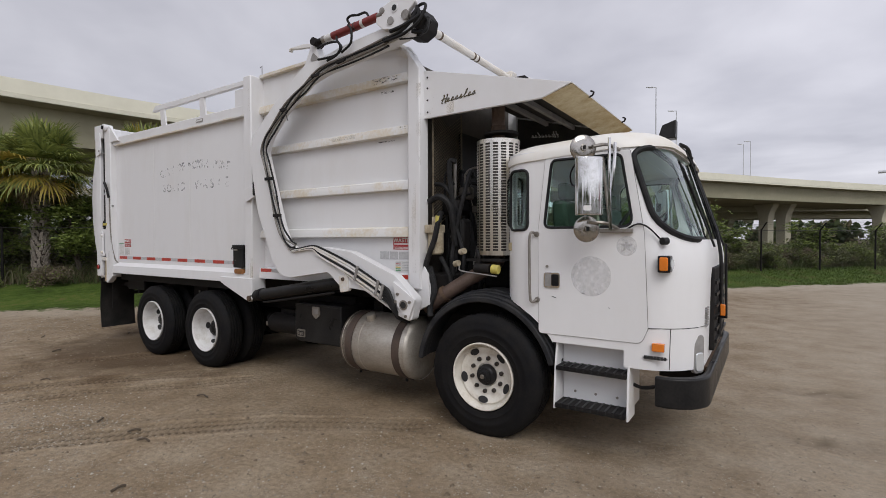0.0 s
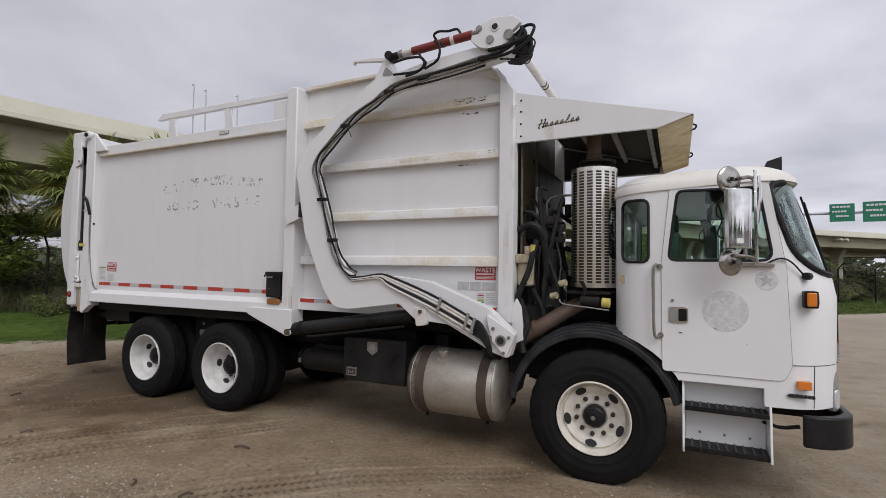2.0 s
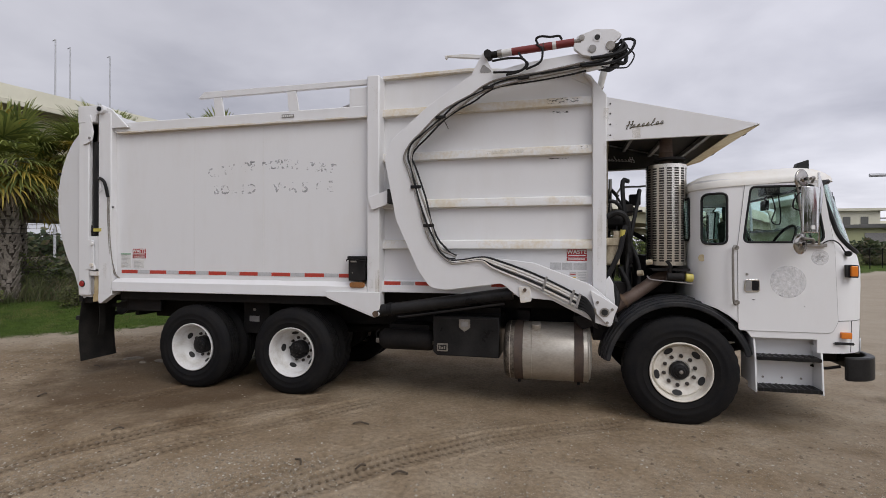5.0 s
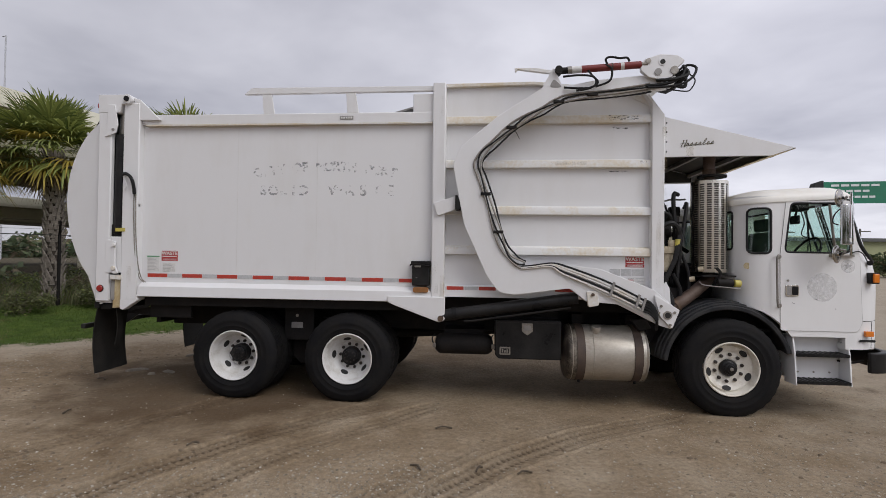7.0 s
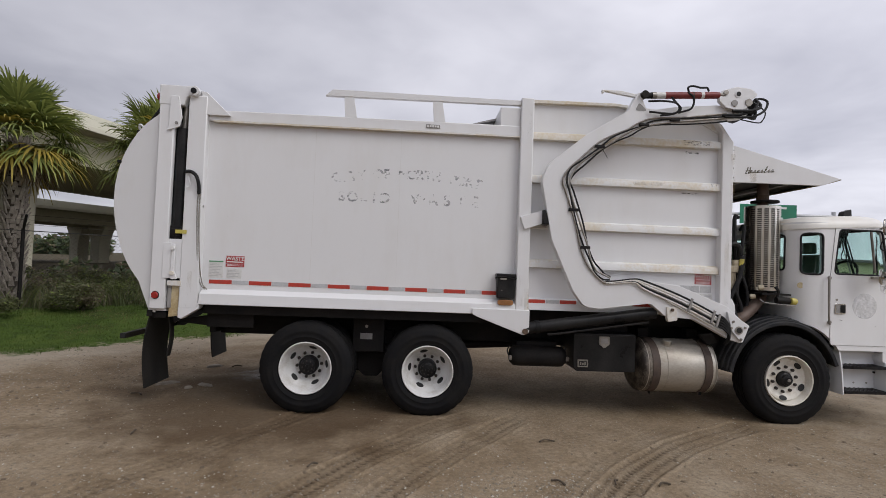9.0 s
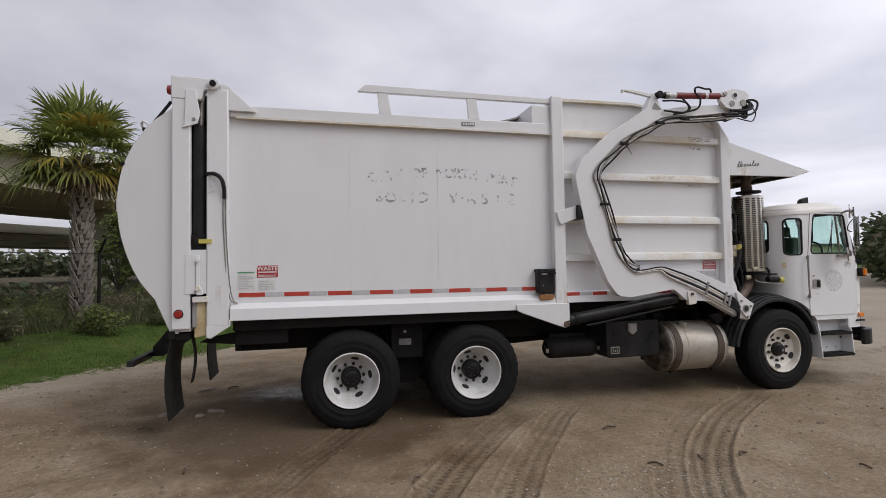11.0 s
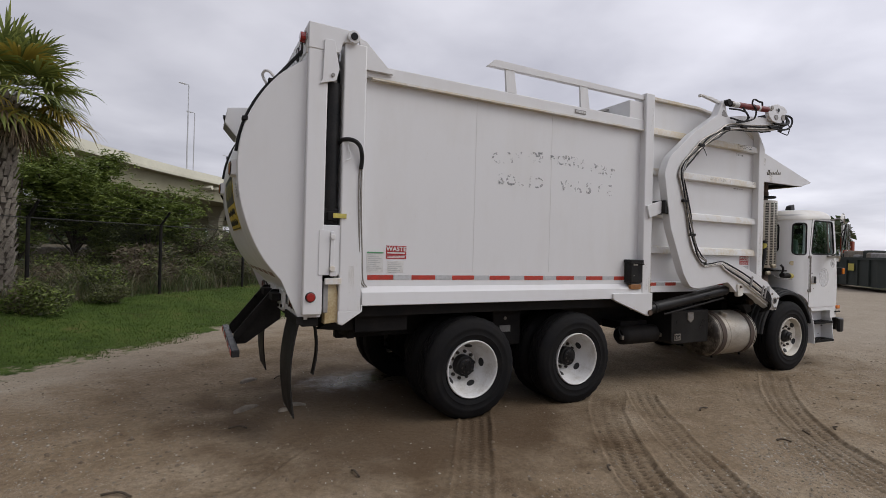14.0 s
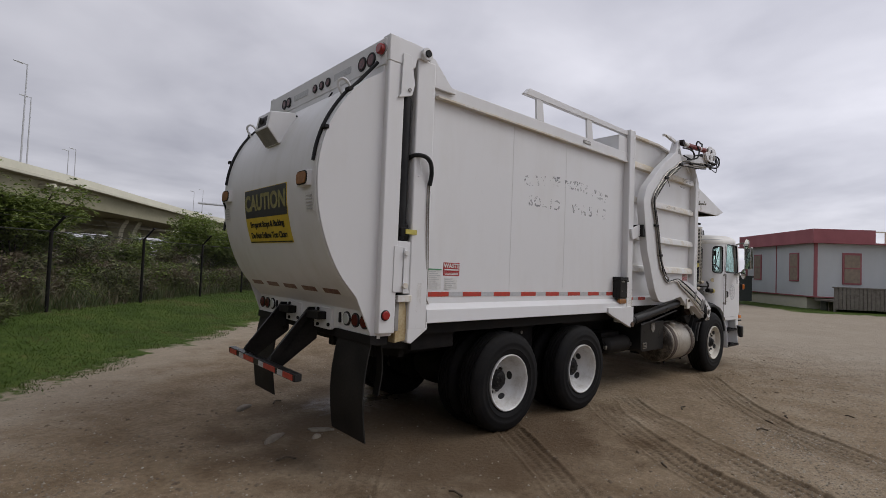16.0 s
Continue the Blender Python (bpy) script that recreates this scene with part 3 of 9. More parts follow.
# wheel tracks: the line of each, its width, its depth and how its lugs lean
TRACKS = [
    (line_points([(-2.3, 3.72), (-2.75, 3.42), (-3.2, 3.15), (-3.7, 2.82), (-4.2, 2.42), (-4.55, 2.08), (-4.85, 1.72), (-5.08, 1.4), (-5.4, 0.8), (-5.65, 0.0), (-5.8, -1.0), (-5.9, -2.6)]), 0.31, 0.050, 1),
    (line_points([(-3.3, 3.45), (-3.95, 2.98), (-4.42, 2.6), (-4.78, 2.25), (-5.15, 1.75), (-5.38, 1.42), (-5.7, 0.8), (-5.95, 0.0), (-6.1, -1.0), (-6.2, -2.6)]), 0.30, 0.022, 1),
    (line_points([(-5.0, 3.75), (-5.35, 3.38), (-5.75, 2.85), (-6.08, 2.4), (-6.42, 1.85), (-6.68, 1.4), (-6.95, 0.8), (-7.2, 0.0), (-7.4, -1.0), (-7.5, -2.6)]), 0.29, 0.052, -1),
    (line_points([(-5.5, 3.75), (-5.92, 3.4), (-6.22, 3.05), (-6.57, 2.6), (-6.92, 2.1), (-7.17, 1.65), (-7.43, 1.1), (-7.7, 0.3), (-7.95, -0.9), (-8.05, -2.6)]), 0.33, 0.050, 1),
    (line_points([(-7.3, 3.9), (-7.5, 3.55), (-7.8, 3.05), (-8.1, 2.55), (-8.45, 2.0), (-8.72, 1.5), (-8.95, 0.8), (-9.15, -0.4), (-9.3, -2.6)]), 0.26, 0.052, -1),
    (line_points([(-0.3, 6.6), (1.2, 6.75), (4.0, 7.6), (8.0, 9.5)]), 0.28, 0.03, 1),
    (line_points([(-0.2, 5.0), (1.2, 5.15), (4.0, 5.9), (8.0, 7.6)]), 0.28, 0.03, -1),
    (line_points([(-12.0, 0.0), (-11.0, 1.6), (-9.6, 3.2), (-8.4, 4.6)]), 0.26, 0.018, 1),
]


def ground_height(x, y, rut=None):
    """Height of the ground, for arrays; rut, if given, takes how far to darken the tracks."""
    d = verge(x, y)
    s = np.clip((d + 0.1) / 4.4, 0, 1)
    z = 0.38 * s * s * (3 - 2 * s)
    near = np.clip(1 - np.hypot(x + 5, y - 2) / 30.0, 0, 1)
    z = z + near * (0.010 * np.sin(1.9 * x + 0.7 * y) + 0.008 * np.sin(2.7 * y - 1.3 * x + 1.0) + 0.005 * np.sin(6.1 * x + 4.3 * y) + 0.004 * np.sin(9.7 * y - 7.9 * x))
    z = z + 0.035 * np.exp(-((d - 0.1) / 0.35) ** 2) * (0.5 + 0.5 * np.sin(2.3 * x + 1.1 * y))
    under = np.exp(-(np.maximum(np.abs(x + 4.6) - 3.6, 0) ** 2 + np.maximum(np.abs(y - 4.75) - 1.2, 0) ** 2) / 0.12)
    z = z * (1 - 0.9 * under)
    for line, wide, deep, lean in TRACKS:
        lo, hi = line.min(0) - 0.6, line.max(0) + 0.6
        pick = np.nonzero((x > lo[0]) & (x < hi[0]) & (y > lo[1]) & (y < hi[1]))[0]
        if not len(pick):
            continue
        px, py = x[pick], y[pick]
        best, along, away = np.full(len(pick), 9.0), np.zeros(len(pick)), np.zeros(len(pick))
        run = 0.0
        for a, b in zip(line[:-1], line[1:]):
            w = b - a
            n = np.hypot(*w)
            t = np.clip(((px - a[0]) * w[0] + (py - a[1]) * w[1]) / (n * n), 0, 1)
            ox, oy = px - a[0] - t * w[0], py - a[1] - t * w[1]
            dist = np.hypot(ox, oy)
            less = dist < best
            best[less], along[less], away[less] = dist[less], (run + t * n)[less], ((w[0] * oy - w[1] * ox) / n)[less]
            run += n
        half = wide / 2
        crumb = 0.5 + 0.5 * np.sin(along * 37.0 + 3.0 * np.sin(along * 7.0)) * np.sin(along * 61.0 + wide * 50)
        edge = np.exp(-((best - half) / 0.015) ** 2)
        lip = np.exp(-((best - half - 0.028) / 0.017) ** 2)
        floor = 1 - np.clip((best / half) ** 8, 0, 1)
        lug = np.sin(2 * np.pi * (along / 0.060 + lean * np.abs(away) * 5.0))
        rib = np.cos(2 * np.pi * away / (wide / 3.0))
        fade = np.clip(along / 0.4, 0, 1) * (0.72 + 0.28 * np.sin(along * 1.7 + wide * 30))
        z[pick] += fade * (deep * (-0.40 * floor - 0.34 * edge * (0.3 + 0.7 * crumb) + 0.42 * lip * (0.35 + 0.65 * crumb)) + floor * deep * (0.12 * np.tanh(2.0 * lug) + 0.12 * rib))
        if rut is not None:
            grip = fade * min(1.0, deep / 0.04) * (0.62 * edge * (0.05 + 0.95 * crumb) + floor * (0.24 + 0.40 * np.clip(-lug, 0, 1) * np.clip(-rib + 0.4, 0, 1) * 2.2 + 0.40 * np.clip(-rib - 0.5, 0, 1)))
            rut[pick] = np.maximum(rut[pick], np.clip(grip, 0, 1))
    return z


def steps(a, b, s):
    return list(np.arange(a, b, s))


xs = np.array([-900, -500, -300, -180, -120, -80, -60, -45, -36, -30] + steps(-26, -11.0, 0.3) + steps(-11.0, -9.5, 0.05) + steps(-9.5, -2.6, 0.0135) + steps(-2.6, -2, 0.05) + steps(-2, 4, 0.10) + steps(4, 30, 0.6) + [32, 36, 42, 50, 64, 90, 140, 220, 400, 900])
ys = np.array([-900, -400, -200, -100, -60, -30, -16, -9, -6, -4.5, -3.5, -3, -2.6, -2.3] + steps(-2.0, -0.8, 0.05) + steps(-0.8, 3.8, 0.0135) + steps(3.8, 4.0, 0.05) + steps(4.0, 9, 0.10) + steps(9, 34, 0.4) + [36, 40, 46, 55, 70, 95, 130, 180, 300, 900])
gx, gy = np.meshgrid(xs, ys, indexing="ij")
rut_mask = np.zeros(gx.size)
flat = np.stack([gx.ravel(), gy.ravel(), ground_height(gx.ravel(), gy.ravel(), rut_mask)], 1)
nx, ny = len(xs), len(ys)
idx = np.arange(nx * ny).reshape(nx, ny)
quads = np.stack([idx[:-1, :-1], idx[1:, :-1], idx[1:, 1:], idx[:-1, 1:]], -1).reshape(-1, 4)


def numpy_mesh(name, verts, faces, mats, slots=None, smooth=True):
    """A mesh from arrays; all faces have the same number of corners."""
    me = bpy.data.meshes.new(name)
    k = faces.shape[1]
    me.vertices.add(len(verts))
    me.vertices.foreach_set("co", np.ascontiguousarray(verts, np.float32).ravel())
    me.loops.add(faces.size)
    me.loops.foreach_set("vertex_index", np.ascontiguousarray(faces, np.int32).ravel())
    me.polygons.add(len(faces))
    me.polygons.foreach_set("loop_start", np.arange(0, faces.size, k, dtype=np.int32))
    me.polygons.foreach_set("loop_total", np.full(len(faces), k, np.int32))
    for mat in mats:
        me.materials.append(M[mat])
    if slots is not None:
        me.polygons.foreach_set("material_index", np.ascontiguousarray(slots, np.int32))
    me.update(calc_edges=True)
    if smooth:
        me.shade_smooth()
    return me


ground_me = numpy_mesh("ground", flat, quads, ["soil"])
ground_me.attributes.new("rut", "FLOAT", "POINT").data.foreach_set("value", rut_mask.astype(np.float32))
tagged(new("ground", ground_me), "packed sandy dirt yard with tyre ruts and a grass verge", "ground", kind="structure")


# ---- the truck ----
CY = 4.77                               # the middle of the truck across
truck = thing("garbage_truck", (-4.9, CY, 0), "white front-loading garbage truck with worn paint, parked on dirt", "garbage truck")


def far_side(y):
    return 2 * CY - y


# wheels: made round the y axis, outer side towards -y
def tyre_mesh(r, wide, floor):
    prof = [(0.285, 0.035), (0.30, 0.012), (0.335, 0.002), (0.345, -0.002), (0.352, 0.001), (0.39, -0.002), (0.396, -0.004), (0.415, -0.003), (0.42, 0.0), (0.45, 0.004), (r - 0.045, 0.012), (r - 0.02, 0.03), (r - 0.004, 0.048), (r, 0.06)]
    tread, n = [], 4
    for i in range(n):
        a = 0.06 + (wide - 0.12) * (i + 0.28) / n
        b = a + (wide - 0.12) / n * 0.26
        tread += [(r, a - 0.002), (r - 0.014, a), (r - 0.014, b), (r, b + 0.002)]
    back = [(q, wide - y) for q, y in prof[::-1]]
    full = prof + tread + back
    lugs = {k for k, (q, y) in enumerate(full) if q > r - 0.03 and (y < 0.075 or y > wide - 0.075)}
    bm = lathe(B(), full, 96, lambda k, i: -0.006 if k in lugs and i % 3 == 0 else 0.0, floor, close=True)
    me = bpy.data.meshes.new("tyre")
    bmesh.ops.recalc_face_normals(bm, faces=bm.faces)
    bm.to_mesh(me), bm.free()
    me.materials.append(M["rubber"])
    me.shade_smooth(), me.set_sharp_from_angle(angle=radians(32))
    return me


def small_mesh(name, bm, mat, sharp=38):
    me = bpy.data.meshes.new(name)
    bmesh.ops.recalc_face_normals(bm, faces=bm.faces)
    bm.to_mesh(me), bm.free()
    me.materials.append(M[mat])
    me.shade_smooth(), me.set_sharp_from_angle(angle=radians(sharp))
    return me


nut_me = small_mesh("nut", lathe(B(), [(0.004, -0.030), (0.013, -0.028), (0.0185, -0.018), (0.0185, 0.0), (0.024, 0.002)], 8), "greasy")


def oval(bm, a, b, n=18, y0=-0.002, y1=0.002):
    return prism(bm, [(a * math.cos(2 * math.pi * i / n), b * math.sin(2 * math.pi * i / n)) for i in range(n)], y0, y1)


hole_me = small_mesh("hand_hole", oval(B(), 0.046, 0.029), "ink")
FRONT_R, REAR_R = 0.525, 0.510
FRONT_Z, REAR_Z = 0.502, 0.488
tyre_front = tyre_mesh(FRONT_R, 0.30, 0.002 - FRONT_Z)
tyre_rear = tyre_mesh(REAR_R, 0.27, 0.002 - REAR_Z)
disc_front = small_mesh("wheel", lathe(B(), [(0.280, 0.04), (0.288, 0.014), (0.286, 0.003), (0.279, 0.0), (0.271, 0.006), (0.266, 0.03), (0.262, 0.066), (0.256, 0.086), (0.250, 0.090), (0.244, 0.080), (0.236, 0.068), (0.212, 0.074), (0.185, 0.092), (0.165, 0.098), (0.10, 0.098), (0.095, 0.11)], 56), "rim_cream")
disc_rear = small_mesh("wheel", lathe(B(), [(0.280, 0.04), (0.288, 0.014), (0.286, 0.003), (0.279, 0.0), (0.270, 0.006), (0.264, 0.022), (0.260, 0.050), (0.256, 0.062), (0.250, 0.075), (0.246, 0.115), (0.238, 0.140), (0.226, 0.155), (0.176, 0.222), (0.167, 0.226), (0.164, 0.236), (0.10, 0.236), (0.09, 0.246)], 56), "rim_white")
hub_front = small_mesh("hub", lathe(B(), [(0.012, 0.010), (0.036, 0.012), (0.040, 0.024), (0.060, 0.030), (0.064, 0.050), (0.078, 0.056), (0.088, 0.074), (0.090, 0.104)], 24), "gloss_black")
hub_rear = small_mesh("hub", lathe(B(), [(0.010, 0.112), (0.020, 0.114), (0.022, 0.122), (0.070, 0.124), (0.080, 0.132), (0.083, 0.148), (0.102, 0.152), (0.108, 0.168), (0.098, 0.176), (0.108, 0.238)], 24), "gloss_black")
cap_front = small_mesh("hub_cap", lathe(B(), [(0.006, 0.002), (0.017, 0.004), (0.020, 0.012)], 14), "steel")
bolt_me = small_mesh("hub_bolt", lathe(B(), [(0.003, 0.066), (0.009, 0.067), (0.010, 0.084)], 6), "greasy")


def wheel(x, y, z, front, mirror=False, phase=0.0):
    m = pose(x, far_side(y) if mirror else y, z, 0, 0, 180 if mirror else 0)
    w = part("wheel", disc_front if front else disc_rear, None, truck, "cream-painted disc wheel" if front else "white dished dual wheel", at=m)
    part("tyre", tyre_front if front else tyre_rear, None, w, "black dusty tyre")
    if not front:
        part("tyre", tyre_rear, None, w, at=pose(0, 0.325, 0))
    part("hub", hub_front if front else hub_rear, None, w)
    if front:
        part("hub_cap", cap_front, None, w)
    deep, ring, holes = (0.098, 0.143, 0.213) if front else (0.236, 0.137, 0.202)
    for i in range(10):
        a = 2 * math.pi * i / 10 + phase
        part("nut", nut_me, None, w, at=pose(ring * math.cos(a), deep, ring * math.sin(a)))
    for i in range(5):
        a = 2 * math.pi * (i + 0.5) / 5 + phase
        y_hole, tip = (0.0715, 22) if front else (0.1835, 53)
        at = Matrix.Translation((holes * math.cos(a), y_hole, holes * math.sin(a))) @ pose(0, 0, 0, 0, -math.degrees(a) + 90, 0) @ pose(0, 0, 0, tip)
        part("hand_hole", hole_me, None, w, at=at)
    if not front:
        for i in range(8):
            a = 2 * math.pi * i / 8 + 0.2
            part("hub_bolt", bolt_me, None, w, at=pose(0.058 * math.cos(a), 0.048, 0.058 * math.sin(a)))
    return w


for mirror in (False, True):
    wheel(-2.01, 3.605, FRONT_Z, True, mirror, 0.2)
    wheel(-6.165, 3.605, REAR_Z, False, mirror, 1.18)
    wheel(-7.505, 3.605, REAR_Z, False, mirror, 0.73)

# body: a long box behind, the hopper in front of it
body = part("body", box(B(), -8.86, -5.15, 3.66, far_side(3.66), 1.20, 3.20), "white", truck, "white sheet-steel refuse body with faded lettering", 0.02)
for name, y in (("hopper_side", 3.75), ("hopper_side", far_side(3.79))):
    part(name, prism(B(), [(-5.15, 1.22), (-2.80, 1.22), (-2.80, 3.40), (-2.88, 3.50), (-4.10, 3.60), (-5.15, 3.60)], y, y + 0.04), "white", truck, "white hopper side with pressed ribs")
part("hopper_rear_wall", box(B(), -5.15, -5.10, 3.79, far_side(3.79), 1.22, 3.52), "white", truck)
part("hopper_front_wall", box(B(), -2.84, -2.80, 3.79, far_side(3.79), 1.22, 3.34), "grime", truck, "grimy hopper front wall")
part("hopper_floor", box(B(), -5.10, -2.84, 3.79, far_side(3.79), 1.22, 1.30), "black", truck)
gate_side = glide([(x, 0, z) for x, z in [(-9.20, 3.215), (-9.39, 3.073), (-9.523, 2.903), (-9.622, 2.71), (-9.677, 2.508), (-9.694, 2.295), (-9.67, 2.04), (-9.598, 1.785), (-9.488, 1.557), (-9.346, 1.375)]], 5)
gate_line = [(p.x, p.z) for p in gate_side]
outline = [(-9.12, 3.40), (-9.18, 3.40)] + gate_line + [(-9.215, 1.255), (-9.205, 1.06), (-9.12, 1.06)]


def lean_in(bm):
    """The gate's flanks draw together behind its frame."""
    for v in bm.verts:
        k = 0.18 * max(0.0, -9.12 - v.co.x)
        v.co.y += k if v.co.y < CY else -k
    return bm


tailgate = part("tailgate", lean_in(prism(B(), outline, 3.61, far_side(3.61))), "white", truck, "white barrel-backed tailgate", 0.006)
part("gate_frame", box(B(), -9.125, -9.02, 3.608, far_side(3.608), 1.06, 3.40), "white", tailgate, "", 0.008)
for flip in (False, True):
    ys = sorted((far_side(3.605), far_side(3.622))) if flip else (3.605, 3.622)
    part("gate_cheek", lean_in(prism(B(), [(-9.13, 3.22)] + gate_line + [(-9.20, 1.045), (-9.13, 1.045)], *ys)), "white", tailgate, "white side plate of the tailgate", 0.003)
# the rolled back sheet stands a little proud of the side plates
gate_line = [(x - 0.004, z) for x, z in gate_line]
part("rolled_sheet", lean_in(prism(B(), [(-9.13, 3.20)] + gate_line + [(-9.13, 1.37)], 3.630, far_side(3.630))), "gate", tailgate, "white rolled back sheet", 0.004)

# cab: a shell of stacked outlines, with its openings cut through
CAB_Y0, CAB_Y1 = 3.64, far_side(3.64)


def cab_front(z):
    """How far forward the cab's front corners reach at a height."""
    if z < 1.62:
        return -0.385 + 0.015 * max(0.0, (z - 0.72)) / 0.6 - 0.045 * max(0.0, (z - 1.32) / 0.30) ** 2
    return -0.415 - 0.215 * (z - 1.62) / 0.68


def bow_out(y, z):
    """The curved front: how far the middle stands before the corners."""
    return 0.055 * min(1.0, max(0.0, (z - 1.35) / 0.3)) * max(0.0, 1 - ((y - CY) / (CY - CAB_Y0)) ** 2)


def cab_ring(z, inset=0.0, rear=-1.87):
    rf, rr, n = 0.40 - inset, 0.28 - inset, 8
    x0, x1, y0, y1 = rear + inset, cab_front(z) - inset, CAB_Y0 + inset, CAB_Y1 - inset
    if z > 2.34:
        tuck = (z - 2.34) * 0.35
        x0, x1, y0, y1 = x0 + tuck * 0.4, x1 - tuck, y0 + tuck * 0.6, y1 - tuck * 0.6
    out = []
    for k, (cx, cy, r, a0) in enumerate(((x1 - rf, y0 + rf, rf, -90), (x1 - rf, y1 - rf, rf, 0), (x0 + rr, y1 - rr, rr, 90), (x0 + rr, y0 + rr, rr, 180))):
        if k == 1:
            out += [(x1, y0 + rf + (y1 - y0 - 2 * rf) * i / 6, z) for i in range(1, 6)]
        for i in range(n + 1):
            a = radians(a0 + 90 * i / n)
            out.append((cx + r * math.cos(a), cy + r * math.sin(a), z))
    return [(x + bow_out(y, z) * min(1.0, max(0.0, (x - x1 + rf) / rf)), y, z) for x, y, z in out]


def loft(rings):
    bm = B()
    vs = [[bm.verts.new(p) for p in ring] for ring in rings]
    for a, b in zip(vs, vs[1:]):
        for i in range(len(a)):
            j = (i + 1) % len(a)
            bm.faces.new((a[i], a[j], b[j], b[i]))
    bm.faces.new(vs[0][::-1]), bm.faces.new(vs[-1])
    return bm


CAB_Z = [0.74, 1.05, 1.35, 1.50, 1.62, 1.80, 2.05, 2.30, 2.35]
REAR_WIN = rounded([(-1.80, 2.215), (-1.605, 2.215), (-1.605, 1.735), (-1.80, 1.735)], 0.055)
BACK_WIN = rounded([(3.90, 2.20), (4.10, 2.20), (4.10, 1.78), (3.90, 1.78)], 0.05)
DOOR_WIN = rounded([(-1.405, 2.27), (-0.885, 2.27), (-0.80, 1.748), (-1.47, 1.748)], [0.05, 0.05, 0.07, 0.05])
SCREEN = rounded([(3.69, 2.318), (far_side(3.69), 2.318), (far_side(3.69), 1.655), (3.69, 1.655)], [0.10, 0.10, 0.22, 0.22], 8)


def cab_holes():
    """The openings, as cutters: side windows through both sides, the windscreen, the small rear window."""
    return [prism(B(), REAR_WIN, CAB_Y0 - 0.2, CAB_Y0 + 0.30), prism(B(), DOOR_WIN, CAB_Y0 - 0.2, CAB_Y0 + 0.2),
            prism(B(), REAR_WIN, CAB_Y1 - 0.30, CAB_Y1 + 0.2), prism(B(), DOOR_WIN, CAB_Y1 - 0.2, CAB_Y1 + 0.2),
            prism(B(), SCREEN, -0.88, 0.0, "x"),
            prism(B(), BACK_WIN, -2.2, -1.70, "x"), prism(B(), [(far_side(q), z) for q, z in BACK_WIN], -2.2, -1.70, "x"),
            prism(B(), rounded([(4.3, 2.2), (5.24, 2.2), (5.24, 1.8), (4.3, 1.8)], 0.06), -2.2, -1.70, "x")]


cab = part("cab", loft([cab_ring(z) for z in CAB_Z]), "cab", truck, "white cab with a faded round seal on the door")
cut(cab, loft([cab_ring(max(z, 0.80), 0.05) for z in CAB_Z[:-1]] + [cab_ring(2.315, 0.05)]))
panes = part("window_glass", loft([cab_ring(z, 0.018) for z in CAB_Z]), "glass", cab, "greenish tinted cab glass")
cut(panes, loft([cab_ring(max(z, 0.79), 0.024) for z in CAB_Z[:-1]] + [cab_ring(2.34, 0.024)]))
def arch_disc(r):
    return [(-2.0 + r * math.cos(2 * math.pi * i / 40), 0.475 + r * math.sin(2 * math.pi * i / 40)) for i in range(40)]


cut(cab, prism(B(), arch_disc(0.715), CAB_Y0 - 0.2, CAB_Y1 + 0.2))
cut(cab, box(B(), -1.95, -0.865, CAB_Y0 - 0.2, CAB_Y0 + 0.35, 0.5, 0.862))
whole = B()
for hole in cab_holes():
    cut(cab, hole)
hole_set = cab_holes()
joined = bpy.data.meshes.new("holes")
for hole in hole_set:
    hole.to_mesh(joined)
    whole.from_mesh(joined)
    hole.free()
bpy.data.meshes.remove(joined)
cut(panes, whole, "INTERSECT")
panes.visible_shadow = False

roof = loft([cab_ring(2.296, -0.012), cab_ring(2.34, -0.012), cab_ring(2.372, 0.0), cab_ring(2.40, 0.022), cab_ring(2.424, 0.058), cab_ring(2.441, 0.11), cab_ring(2.451, 0.17), cab_ring(2.455, 0.25)])
for v in roof.verts:
    v.co.z += 0.034 * (v.co.x + 1.25) / 0.6
part("roof", roof, "roof", cab, "cream-stained cab roof", sharp=75)


def side_x(y, z):
    """Where the cab's skin lies at a width and height, on its front."""
    r = 0.40
    e = min(y - CAB_Y0, CAB_Y1 - y)
    dip = r - math.sqrt(max(0.0, r * r - (r - e) ** 2)) if e < r else 0.0
    return cab_front(z) - dip + bow_out(y, z) * (1 - dip / r)


def rear_corner_y(x):
    """Where the cab's skin lies at a length, on its near side."""
    cx = -1.87 + 0.28
    return CAB_Y0 if x > cx else CAB_Y0 + 0.28 - math.sqrt(max(0.0, 0.28 ** 2 - (cx - x) ** 2))


for flip in (False, True):
    gasket = [(max(x, -1.868), far_side(rear_corner_y(x)) if flip else rear_corner_y(x), z) for x, z in REAR_WIN]
    part("window_gasket", tube(B(), gasket, 0.012, 6, smooth=False, closed=True), "hose", cab, "black rubber window seal")
    part("window_gasket", tube(B(), [(x, CAB_Y1 if flip else CAB_Y0, z) for x, z in DOOR_WIN], 0.012, 6, smooth=False, closed=True), "hose", cab)
    part("window_gasket", tube(B(), [(-1.87, far_side(q) if flip else q, z) for q, z in BACK_WIN], 0.013, 6, smooth=False, closed=True), "hose", cab)
part("windscreen_gasket", tube(B(), [(side_x(y, z), y, z) for y, z in SCREEN], 0.023, 8, smooth=False, closed=True), "hose", cab, "thick black windscreen seal")
part("windscreen_pillar", rod(B(), (side_x(CY, 1.66), CY, 1.66), (side_x(CY, 2.31), CY, 2.31), 0.014, 8), "hose", cab)

